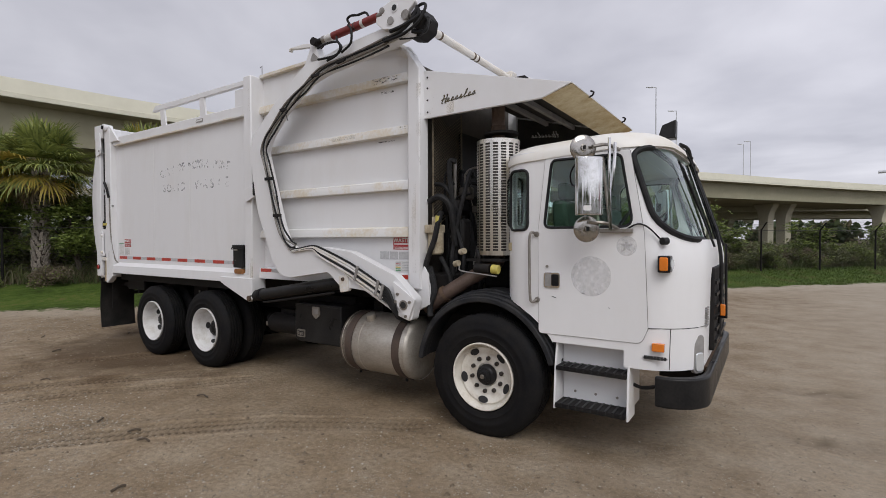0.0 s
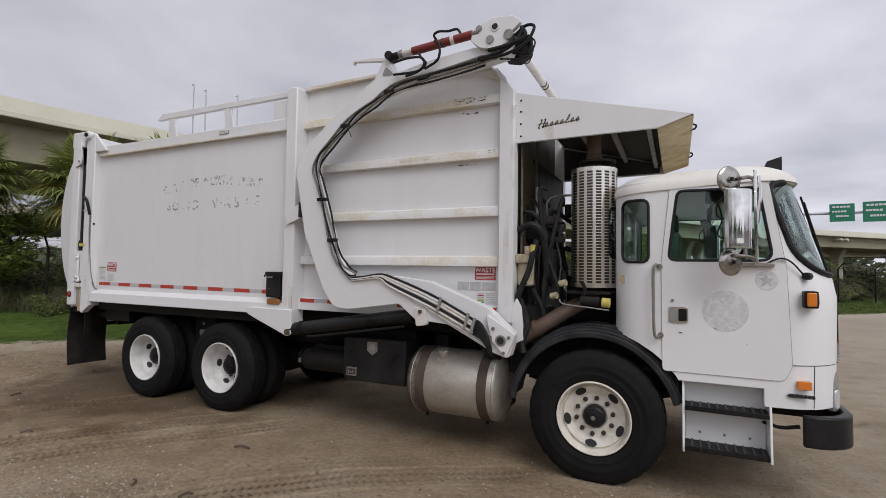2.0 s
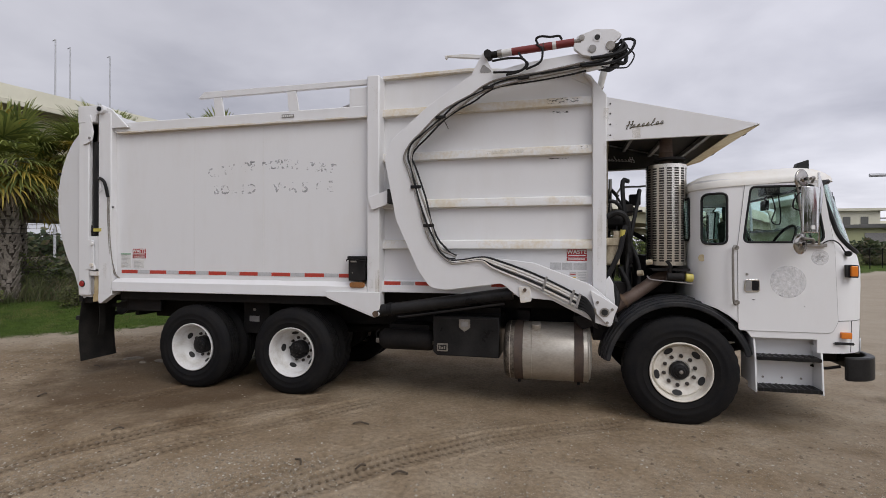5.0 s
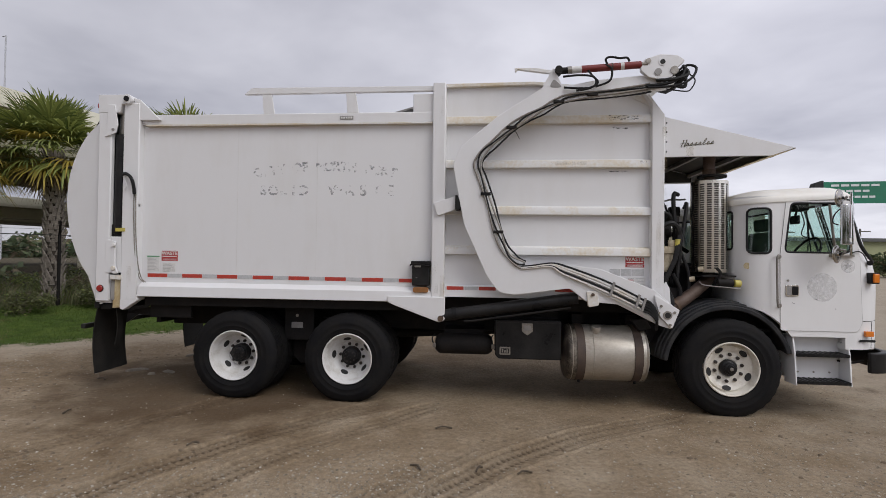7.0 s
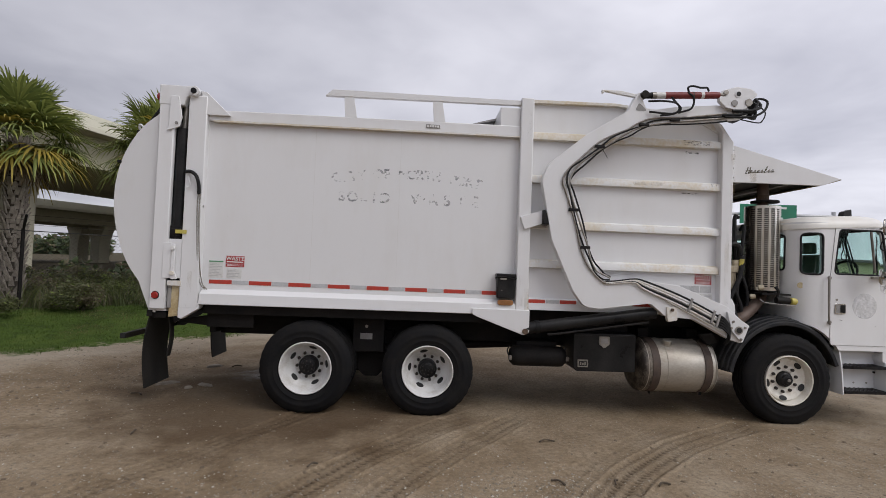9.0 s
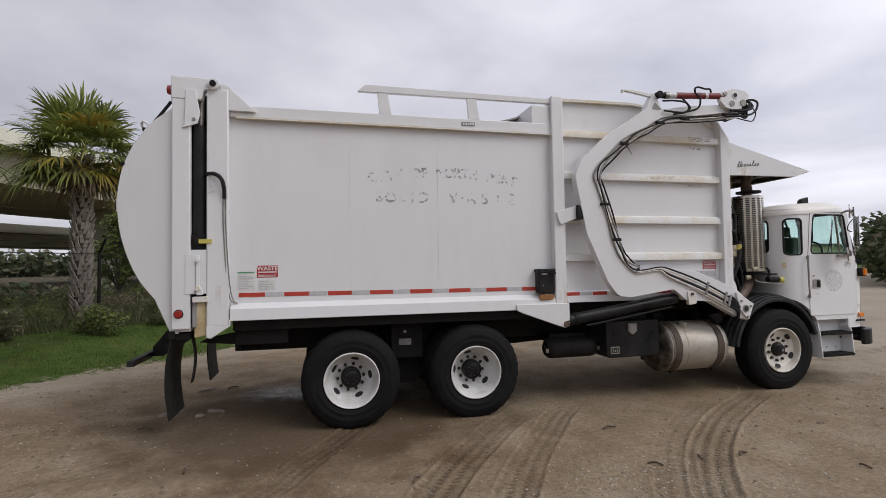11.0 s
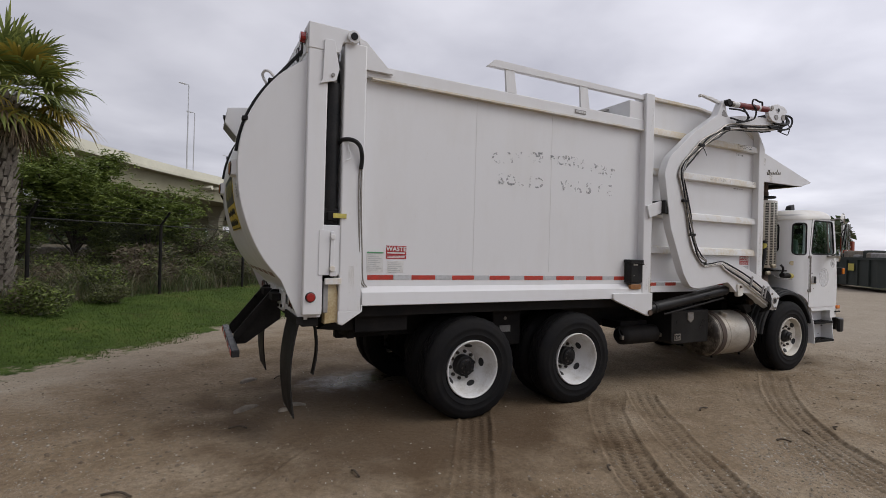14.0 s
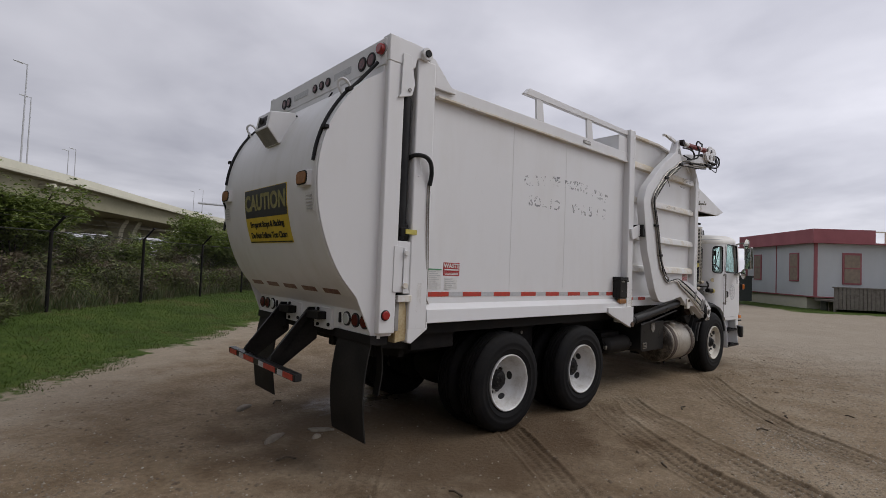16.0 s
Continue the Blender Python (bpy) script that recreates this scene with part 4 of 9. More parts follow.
# doors: skins just proud of the shell, with the window left open
DOOR = rounded([(-1.51, 0.925), (-0.745, 0.925), (-0.702, 1.03), (-0.728, 1.70), (-0.825, 2.295), (-1.455, 2.295), (-1.515, 1.72)], [0.03, 0.06, 0.05, 0.15, 0.02, 0.02, 0.15])
for flip in (False, True):
    y0 = CAB_Y1 + 0.002 if flip else CAB_Y0 - 0.006
    door = part("door", prism(B(), DOOR, y0, y0 + 0.004), "cab", cab, "white cab door with a worn seal")
    cut(door, prism(B(), DOOR_WIN, y0 - 0.1, y0 + 0.1))
    y1 = CAB_Y1 + 0.003 if flip else CAB_Y0 - 0.003
    part("door_seam", tube(B(), [(x, y1, z) for x, z in DOOR], 0.0035, 5, smooth=False, closed=True), "cover_grey", cab)
y = CAB_Y0 - 0.008
part("vent_bar", rod(B(), (-1.02, y + 0.01, 2.26), (-0.965, y + 0.01, 1.775), 0.013, 8), "steel", cab, "bright vent-window bar")
handle = part("door_handle", prism(B(), rounded([(-1.465, 1.405), (-1.335, 1.405), (-1.335, 1.285), (-1.465, 1.285)], 0.02), y - 0.010, y), "chrome", cab, "chrome paddle door handle", 0.003)
part("handle_recess", prism(B(), rounded([(-1.455, 1.395), (-1.405, 1.395), (-1.405, 1.295), (-1.455, 1.295)], 0.01), y - 0.012, y - 0.004), "cover_grey", cab)
part("handle_flap", prism(B(), rounded([(-1.40, 1.39), (-1.345, 1.39), (-1.345, 1.30), (-1.40, 1.30)], 0.01), y - 0.016, y - 0.006), "black", cab)
part("key_lock", rod(B(), (-1.44, y - 0.008, 1.45), (-1.44, y + 0.004, 1.45), 0.011, 12), "steel", cab)
part("grab_rail", tube(B(), [(-1.53, CAB_Y0, 1.70), (-1.555, CAB_Y0 - 0.045, 1.715), (-1.57, CAB_Y0 - 0.05, 1.66), (-1.57, CAB_Y0 - 0.05, 1.45), (-1.565, CAB_Y0 - 0.05, 1.22), (-1.55, CAB_Y0 - 0.045, 1.17), (-1.525, CAB_Y0, 1.185)], 0.011, 8), "steel", cab, "grey grab rail")
part("grab_rail_foot", rod(B(), (-1.527, CAB_Y0 - 0.012, 1.70), (-1.527, CAB_Y0 + 0.004, 1.70), 0.022, 12), "steel", cab)
part("grab_rail_foot", rod(B(), (-1.522, CAB_Y0 - 0.012, 1.185), (-1.522, CAB_Y0 + 0.004, 1.185), 0.022, 12), "steel", cab)
part("round_badge", rod(B(), (-1.80, rear_corner_y(-1.80) - 0.006, 1.60), (-1.79, rear_corner_y(-1.80) + 0.01, 1.60), 0.035, 16), "cream", cab, "small brass-coloured badge")


def seal(x, z, r, n=0):
    """A round emblem that has been scraped off the paint."""
    bm = B()
    prism(bm, [(x + r * math.cos(2 * math.pi * i / 40), z + r * math.sin(2 * math.pi * i / 40)) for i in range(40)], y - 0.0012, y - 0.0004)
    ob = part("worn_seal", bm, "ghost", cab, "scraped round emblem")
    return ob


seal(-1.10, 1.385, 0.148)
seal(-0.845, 1.61, 0.070)
star = [(-0.845 + (0.05 if i % 2 == 0 else 0.021) * math.sin(math.pi * i / 5), 1.61 + (0.05 if i % 2 == 0 else 0.021) * math.cos(math.pi * i / 5)) for i in range(10)]
part("worn_star", prism(B(), star, y - 0.002, y - 0.0006), "ghost", cab)
for x, z, w in ((-1.40, 1.215, 0.03), (-1.165, 1.255, 0.02), (-1.05, 1.255, 0.012), (-0.97, 1.16, 0.008)):
    part("paint_chip", prism(B(), rounded([(x, z), (x + w, z - 0.006), (x + w, z - 0.002), (x, z + 0.006)], 0.002, 2), y - 0.0012, y), "ink", cab)

# lamps and plates of the near corner
lamp = part("turn_signal", prism(B(), rounded([(-0.622, 1.535), (-0.568, 1.535), (-0.568, 1.442), (-0.622, 1.442)], 0.012), 3.585, 3.66), "orange_lens", cab, "orange side turn signal", 0.006)
part("turn_signal_back", prism(B(), rounded([(-0.636, 1.545), (-0.555, 1.545), (-0.555, 1.43), (-0.636, 1.43)], 0.012), 3.605, 3.70), "gloss_black", cab, "", 0.004)
part("turn_signal_lens", rod(B(), (-0.556, 3.645, 1.488), (-0.545, 3.643, 1.488), 0.034, 16), "clear_lens", cab)
part("side_marker", prism(B(), rounded([(-0.675, 0.935), (-0.595, 0.935), (-0.595, 0.88), (-0.675, 0.88)], 0.006), CAB_Y0 - 0.012, CAB_Y0 + 0.03), "orange_lens", cab, "small orange side marker", 0.003)
for i in range(7):
    a = -0.725 + i * 0.021
    part("badge_bar", prism(B(), [(a, 0.845), (a + 0.017, 0.845), (a + 0.017, 0.822), (a, 0.822)], CAB_Y0 - 0.010, CAB_Y0 + 0.004), "ink", cab)
part("badge_bar", prism(B(), [(-0.735, 0.834), (-0.575, 0.834), (-0.575, 0.829), (-0.735, 0.829)], CAB_Y0 - 0.008, CAB_Y0 + 0.004), "ink", cab)
part("panel_seam", tube(B(), [(-0.715, CAB_Y0 - 0.001, 1.035), (-0.80 + 0.0, CAB_Y0 - 0.001, 1.035)][::-1] + [(side_x(q, 1.035), q - 0.001, 1.035) for q in (3.66, 3.70, 3.76, 3.84, 3.94, 4.04)], 0.003, 5, smooth=False), "ink", cab)
part("panel_seam", tube(B(), [(side_x(3.70, z) + 0.001, 3.70, z) for z in (0.75, 0.85, 0.95, 1.03)], 0.0025, 5, smooth=False), "ink", cab)
part("screen_washer", tube(B(), [(-0.86, CAB_Y0 - 0.02, 1.72), (-0.77, CAB_Y0 - 0.02, 1.765), (-0.70, CAB_Y0 - 0.01, 1.74), (-0.625, CAB_Y0 + 0.03, 1.655)], 0.006, 6), "hose", cab)
part("rubber_cap", rod(B(), (-0.615, 3.655, 1.645), (-0.59, 3.69, 1.645), 0.026, 14), "hose", cab)
lamp_at = pose(-0.418, 3.895, 0.845, 0, 0, -30)
hl = prism(B(), rounded([(-0.055, 0.135), (0.055, 0.135), (0.055, -0.14), (-0.055, -0.14)], 0.04), -0.02, 0.012, "x")
bmesh.ops.transform(hl, matrix=lamp_at, verts=hl.verts)
head = part("headlight", hl, "cover_grey", cab, "headlight in a grey bezel", 0.006)
hl = prism(B(), rounded([(-0.042, 0.01), (0.042, 0.01), (0.042, -0.125), (-0.042, -0.125)], 0.03), 0.008, 0.022, "x")
bmesh.ops.transform(hl, matrix=lamp_at, verts=hl.verts)
part("headlight_lens", hl, "clear_lens", cab, "", 0.006)
for i in range(8):
    part("vent_slat", prism(B(), [(3.97, 1.03 + i * 0.018), (4.07, 1.03 + i * 0.018), (4.07, 1.04 + i * 0.018), (3.97, 1.04 + i * 0.018)], -0.395, -0.366, "x"), "cover_grey", cab)
part("grille", prism(B(), rounded([(4.26, 1.44), (5.28, 1.44), (5.28, 0.80), (4.26, 0.80)], 0.03), -0.41, -0.345, "x"), "black", cab, "black grille", 0.01)
for i in range(6):
    part("grille_slat", box(B(), -0.346, -0.330, 4.29, 5.25, 0.86 + i * 0.09, 0.885 + i * 0.09), "gloss_black", cab)

# wipers, and the black guard in front of the cab
for y0 in (4.25, 5.0):
    part("wiper", tube(B(), [(side_x(y0 - k, z) + 0.02, y0 - k, z) for k, z in ((0.0, 1.60), (0.05, 1.75), (0.12, 1.98), (0.2, 2.2))], 0.009, 6), "hose", cab, "black wiper arm")
    part("wiper_blade", tube(B(), [(side_x(y0 - k, z) + 0.012, y0 - k, z) for k, z in ((-0.02, 1.72), (0.11, 1.97), (0.22, 2.24))], 0.007, 6), "hose", cab)
q = 4.56
bar = [(side_x(q, z) + 0.032, q, z) for z in (2.30, 2.15, 2.0, 1.85, 1.70)]
part("wiper_linkage", tube(B(), [(-0.62, q - 0.10, 2.44), (-0.565, q - 0.04, 2.40)] + bar + [(-0.325, q, 1.50), (-0.325, q, 1.20), (-0.335, q, 0.86)], 0.014, 8), "gloss_black", cab, "black bar hanging down over the windscreen")
part("linkage_rod", tube(B(), [(-0.61, q - 0.13, 2.42)] + [(side_x(q, z) + 0.03, q - 0.05, z) for z in (2.30, 2.1, 1.85)], 0.009, 6), "gloss_black", cab)
part("linkage_rod", tube(B(), [(-0.60, q - 0.02, 2.41)] + [(side_x(q, z) + 0.026, q + 0.04, z) for z in (2.30, 2.05, 1.75)], 0.008, 6), "cover_grey", cab)
for z in (2.38, 2.32, 2.26, 2.20):
    part("linkage_clip", box(B(), side_x(q, z) + 0.012, side_x(q, z) + 0.05, q - 0.025, q + 0.025, z, z + 0.022), "gloss_black", cab, "", 0.006)
part("corner_whip", rod(B(), (-0.28, 4.40, 1.62), (-0.275, 4.40, 1.04), 0.009, 8), "gloss_black", cab, "slim black corner marker")
part("whip_foot", rod(B(), (-0.37, 4.42, 1.05), (-0.275, 4.40, 1.05), 0.010, 8), "gloss_black", cab)
part("corner_whip_lamp", box(B(), -0.315, -0.28, 4.375, 4.43, 1.06, 1.15), "orange_lens", cab, "", 0.006)
part("roof_lamp", loft([[(-0.75, 4.31, 2.47), (-0.635, 4.31, 2.47), (-0.635, 4.43, 2.47), (-0.75, 4.43, 2.47)], [(-0.755, 4.32, 2.515), (-0.632, 4.32, 2.515), (-0.632, 4.42, 2.515), (-0.755, 4.42, 2.515)], [(-0.735, 4.33, 2.585), (-0.63, 4.33, 2.62), (-0.63, 4.41, 2.62), (-0.735, 4.41, 2.585)]]), "gloss_black", cab, "black wedge-shaped lamp on the roof", 0.008)

# inside the cab
part("cab_floor", box(B(), -1.80, -0.62, 3.84, far_side(3.84), 0.87, 0.90), "dash", cab)
part("dashboard", prism(B(), rounded([(-0.95, 1.55), (-0.88, 1.66), (-0.52, 1.62), (-0.52, 0.95), (-0.80, 0.95)], 0.04), 3.98, far_side(3.98)), "dash", cab, "black dashboard")
for q, mat in ((4.10, "seat"), (far_side(4.10), "seat_pale")):
    st = part("seat", prism(B(), rounded([(-1.44, 1.24), (-0.98, 1.26), (-0.96, 1.38), (-1.42, 1.36)], 0.05), q - 0.25, q + 0.25), mat, cab, "green fabric cab seat", 0.03)
    part("backrest", prism(B(), rounded([(-1.46, 1.36), (-1.30, 1.36), (-1.38, 1.98), (-1.50, 1.98)], 0.05), q - 0.24, q + 0.24), mat, cab, "", 0.03)
    part("seat_base", box(B(), -1.55, -1.2, q - 0.18, q + 0.18, 0.86, 1.24), "dash", cab)
    part("headrest", prism(B(), rounded([(-1.48, 1.99), (-1.39, 1.99), (-1.40, 2.13), (-1.49, 2.13)], 0.03), q - 0.13, q + 0.13), mat, cab, "", 0.02)
part("radio", box(B(), -1.20, -1.06, 3.90, 4.06, 2.215, 2.30), "dash", cab, "black radio under the roof", 0.012)
part("monitor", box(B(), -1.19, -1.155, 3.90, 4.03, 2.07, 2.165), "dash", cab, "small black monitor", 0.006)
part("monitor_arm", rod(B(), (-1.17, 3.97, 2.15), (-1.15, 3.97, 2.23), 0.012, 8), "dash", cab)
part("radio_cable", tube(B(), [(-1.12, 3.95, 2.22), (-1.09, 3.94, 2.08), (-1.12, 3.94, 1.96), (-1.05, 3.95, 1.93), (-1.04, 3.95, 2.05), (-1.06, 3.95, 2.22)], 0.006, 6), "hose", cab)
ring = [Vector((0.23 * math.cos(2 * math.pi * i / 28), 0.23 * math.sin(2 * math.pi * i / 28), 0)) for i in range(28)]
for q in (4.12, far_side(4.12)):
    at = pose(-0.98, q, 1.72, 0, -62, 0)
    part("steering_wheel", tube(B(), [at @ p for p in ring], 0.014, 6, smooth=False, closed=True), "dash", cab, "black steering wheel")
    part("steering_column", rod(B(), at @ Vector((0, 0, 0)), at @ Vector((0, 0, -0.45)), 0.03, 8), "dash", cab)

# mirror group on the near door, and its twin: the heads are turned in towards the driver
MIRROR_TURN = 38


def mirrors(flip):
    def p(x, q, z):
        return (x, far_side(q) if flip else q, z)

    def put(name, bm, mat, label="", bevel=0.0, sharp=38):
        if flip:
            for v in bm.verts:
                v.co.y = far_side(v.co.y)
        return part(name, bm, mat, cab, label, bevel, sharp=sharp)

    def turned(bm, x, q, z, extra=0):
        bmesh.ops.transform(bm, matrix=pose(x, q, z, 0, 0, MIRROR_TURN + extra), verts=bm.verts)
        return bm
    shell = [(-0.097, 0.02), (-0.094, -0.012), (-0.078, -0.032), (-0.04, -0.040), (0.04, -0.040), (0.078, -0.032), (0.094, -0.012), (0.097, 0.02)]
    put("mirror", turned(prism(B(), shell, -0.20, 0.20, "z"), -1.035, 3.375, 2.025), "chrome", "chrome-backed west-coast mirror", 0.008, 60)
    put("mirror_glass", turned(prism(B(), [(-0.09, 0.021), (0.09, 0.021), (0.09, 0.024), (-0.09, 0.024)], -0.19, 0.19, "z"), -1.035, 3.375, 2.025), "mirror")
    put("mirror_label", turned(prism(B(), rounded([(-0.055, -0.17), (0.0, -0.17), (0.0, -0.135), (-0.055, -0.135)], 0.012), -0.0425, -0.0405), -1.035, 3.375, 2.025), "sticker_white")
    for z, x, q in ((2.294, -1.085, 3.40), (1.732, -1.075, 3.45)):
        dome = lathe(B(), [(0.02, 0.024), (0.024, 0.010), (0.05, 0.0085), (0.088, 0.006), (0.094, 0.0), (0.093, -0.006), (0.06, -0.002), (0.02, -0.002)], 28)
        put("spot_mirror", turned(dome, x, q, z, 180), "spot_back", "round chrome-backed spot mirror", sharp=60)
        put("spot_stem", turned(rod(B(), (0, -0.030, -0.012), (0, -0.026, 0.012), 0.010, 8), x, q, z), "black")
        put("spot_mirror_glass", turned(rod(B(), (0, 0.008, 0), (0, 0.012, 0), 0.088, 24), x, q, z), "mirror")
    part("mirror_bracket", tube(B(), [p(-0.90, 3.64, 2.30), p(-0.95, 3.50, 2.32), p(-1.02, 3.40, 2.30)], 0.013, 6), "steel", cab)
    part("mirror_bracket", tube(B(), [p(-0.90, 3.63, 1.73), p(-0.95, 3.52, 1.77), p(-1.06, 3.44, 1.78)], 0.013, 6), "steel", cab)
    part("mirror_pole", tube(B(), [p(-0.925, 3.47, 2.36), p(-0.925, 3.47, 2.10), p(-0.92, 3.48, 1.72)], 0.011, 8), "chrome", cab, "bright mirror pole")
    part("mirror_brace", tube(B(), [p(-0.90, 3.52, 2.33), p(-0.895, 3.49, 2.2), p(-0.915, 3.48, 2.0)], 0.012, 6), "chrome", cab)
    part("mirror_foot", box(B(), -1.03, -0.80, *sorted((p(0, 3.60, 0)[1], p(0, 3.635, 0)[1])), 1.705, 1.735), "steel", cab, "", 0.004)
    part("mirror_loop", tube(B(), [p(-1.12, 3.34, 2.18), p(-1.16, 3.36, 2.12), p(-1.16, 3.38, 2.05), p(-1.12, 3.36, 2.02)], 0.006, 6), "hose", cab)


mirrors(False)
mirrors(True)

# steps under the door: a recessed white riser, two dark treads and thin side plates
for flip in (False, True):
    def s(q0, q1):
        return sorted((far_side(q0), far_side(q1))) if flip else (q0, q1)

    def w(q):
        return far_side(q) if flip else q
    part("step_box", box(B(), -1.36, -0.84, *s(3.77, 4.05), 0.40, 0.86), "cab", truck, "white step box under the door", 0.006)
    for x in (-1.378, -0.838):
        part("step_side", prism(B(), [(w(3.665), 0.865), (w(3.625), 0.68), (w(3.60), 0.36), (w(3.80), 0.36), (w(3.80), 0.865)], x, x + 0.016, "x"), "cab", truck, "thin white step side plate", 0.003)
    for z, q in ((0.658, 3.605), (0.376, 3.585)):
        st = part("step_tread", box(B(), -1.36, -0.84, *s(q, 3.775), z, z + 0.032), "black", truck, "black ribbed step tread", 0.004)
        for i in range(9):
            part("tread_rib", box(B(), -1.32 + i * 0.055, -1.306 + i * 0.055, *s(q - 0.003, 3.77), z + 0.004, z + 0.037), "gloss_black", st)
    for x in (-1.26, -1.10, -0.94):
        part("step_bolt", rod(B(), (x, w(3.764), 0.47), (x, w(3.772), 0.47), 0.010, 10), "steel", truck)

# bumper: a bow of heavy plate round the front
bow = [(-0.65, 3.60), (-0.58, 3.595)] + [(-0.60 + 0.27 * math.sin(radians(a)), 3.865 - 0.27 * math.cos(radians(a))) for a in range(10, 91, 10)]
bow = bow + [(x, far_side(q)) for x, q in bow[::-1]]
rim_in = [(x - (0.05 if i not in (0, len(bow) - 1) else 0.0), q + (0.05 if q < CY else -0.05)) for i, (x, q) in enumerate(bow)]
bm = B()
for z0, z1, grow in ((0.505, 0.715, 0.0),):
    prism(bm, bow + rim_in[::-1], z0, z1, "z")
part("bumper", bm, "gloss_black", truck, "scuffed black steel bumper", 0.012)
part("bumper_top", prism(B(), [(-0.45, 4.1), (-0.345, 4.1), (-0.345, far_side(4.1)), (-0.45, far_side(4.1))], 0.68, 0.712, "z"), "rust", truck)
part("bumper_arm", tube(B(), [(-0.86, 3.78, 0.60), (-0.76, 3.74, 0.585), (-0.66, 3.68, 0.62)], 0.014, 6), "black", truck)
for q in (4.40, far_side(4.40)):
    part("bumper_mount", box(B(), -0.75, -0.36, q - 0.04, q + 0.04, 0.53, 0.70), "black", truck)

# front fenders: black moulded arches with stepped ridges
for flip in (False, True):
    for r0, r1, q0, q1 in ((0.650, 0.700, 3.640, 3.672), (0.665, 0.722, 3.672, 3.735), (0.680, 0.740, 3.735, 3.80), (0.690, 0.752, 3.80, 4.02)):
        arch = []
        for r, order in ((r1, 1), (r0, -1)):
            arch += [(-2.03 + r * (0.955 if a < 90 else 0.97) * math.cos(radians(a)), 0.475 + r * math.sin(radians(a))) for a in range(17, 177, 5)][::order]
        ys = sorted((far_side(q0), far_side(q1))) if flip else (q0, q1)
        part("fender", prism(B(), arch, *ys), "fender", truck, "black moulded front fender", 0.010)

# ---- body details ----
for flip in (False, True):
    def yy(a, b):
        return sorted((far_side(a), far_side(b))) if flip else (a, b)
    part("top_rail", box(B(), -8.68, -5.20, *yy(3.615, 3.74), 3.165, 3.285), "white", truck, "white box rail along the body's top edge", 0.01)
    part("rail_lip", box(B(), -8.62, -5.22, *yy(3.60, 3.66), 3.150, 3.166), "rib", truck)
    skirt = [(yy(3.66, 3.66)[0], 1.315), (far_side(3.585) if flip else 3.585, 1.265), (far_side(3.575) if flip else 3.575, 1.15), (far_side(3.60) if flip else 3.60, 1.145), (yy(3.66, 3.66)[0], 1.19)]
    part("skirt", prism(B(), skirt, -8.67, -5.21, "x"), "white", truck, "white sloping skirt under the body side", 0.004)
    part("rear_post", box(B(), -8.88, -8.68, *yy(3.575, 3.74), 1.10, 3.42), "white", truck, "white rear corner post", 0.012)
    part("rear_post_foot", prism(B(), [(-8.88, 1.11), (-8.88, 1.00), (-8.84, 0.985), (-8.665, 1.10), (-8.665, 1.16), (-8.68, 1.16), (-8.68, 1.11)], *yy(3.575, 3.66)), "white", truck, "", 0.006)
    part("gate_channel", box(B(), -9.185, -9.02, *yy(3.565, 3.70), 1.085, 3.34), "white", truck, "white tailgate channel", 0.012)
    part("hinge_arm", prism(B(), rounded([(-9.19, 3.52), (-8.86, 3.515), (-8.775, 3.50), (-8.75, 3.44), (-8.80, 3.40), (-8.90, 3.40), (-8.925, 3.30), (-9.19, 3.30)], [0.01, 0.02, 0.05, 0.04, 0.03, 0.03, 0.02, 0.01]), *yy(3.56, 3.66)), "white", truck, "white tailgate hinge arm", 0.008)
    part("hinge_boss", rod(B(), (-8.815, yy(3.53, 3.60)[0], 3.455), (-8.815, yy(3.53, 3.60)[1], 3.455), 0.055, 20), "white", truck, "", 0.004)
    part("hinge_pin", rod(B(), (-8.815, yy(3.515, 3.54)[0], 3.455), (-8.815, yy(3.515, 3.54)[1], 3.455), 0.030, 16), "black", truck)
    part("hinge_plate", prism(B(), rounded([(-9.06, 3.395), (-8.975, 3.395), (-8.93, 3.16), (-8.955, 3.06), (-9.10, 3.01), (-9.07, 3.05)], 0.02), *yy(3.545, 3.56)), "white", truck, "", 0.003)
    part("plate_pin", rod(B(), (-8.985, yy(3.535, 3.55)[0], 3.10), (-8.985, yy(3.535, 3.55)[1], 3.10), 0.016, 12), "cover_grey", truck)
    part("corner_gusset", prism(B(), [(-8.76, 3.48), (-8.69, 3.46), (-8.43, 3.215), (-8.70, 3.215)], *yy(3.58, 3.61)), "white", truck, "", 0.004)
    part("gate_ram", rod(B(), (-8.955, yy(3.66, 3.66)[0], 3.06), (-8.962, yy(3.66, 3.66)[0], 1.86), 0.066, 20), "gloss_black", truck, "black hydraulic ram that lifts the tailgate")
    part("ram_rod", rod(B(), (-8.95, yy(3.66, 3.66)[0], 3.05), (-8.94, yy(3.66, 3.66)[0], 3.40), 0.03, 14), "steel", truck)
    part("ram_foot", box(B(), -9.03, -8.89, *yy(3.60, 3.72), 1.84, 1.99), "black", truck, "", 0.01)
    part("ram_shadow_plate", box(B(), -9.02, -8.885, *yy(3.73, 3.745), 1.10, 3.40), "black", truck)
    part("gate_fill", box(B(), -9.03, -8.87, *yy(3.585, 3.73), 1.42, 1.845), "white", truck, "", 0.006)
    part("rusty_wedge", prism(B(), [(-8.985, 1.36), (-8.90, 1.36), (-8.83, 1.02), (-8.99, 1.0)], *yy(3.60, 3.70)), "cream", truck, "rust-stained yellowed latch wedge", 0.006)
    part("latch_block", box(B(), -9.005, -8.965, *yy(3.59, 3.68), 1.10, 1.36), "cover_grey", truck, "", 0.004)
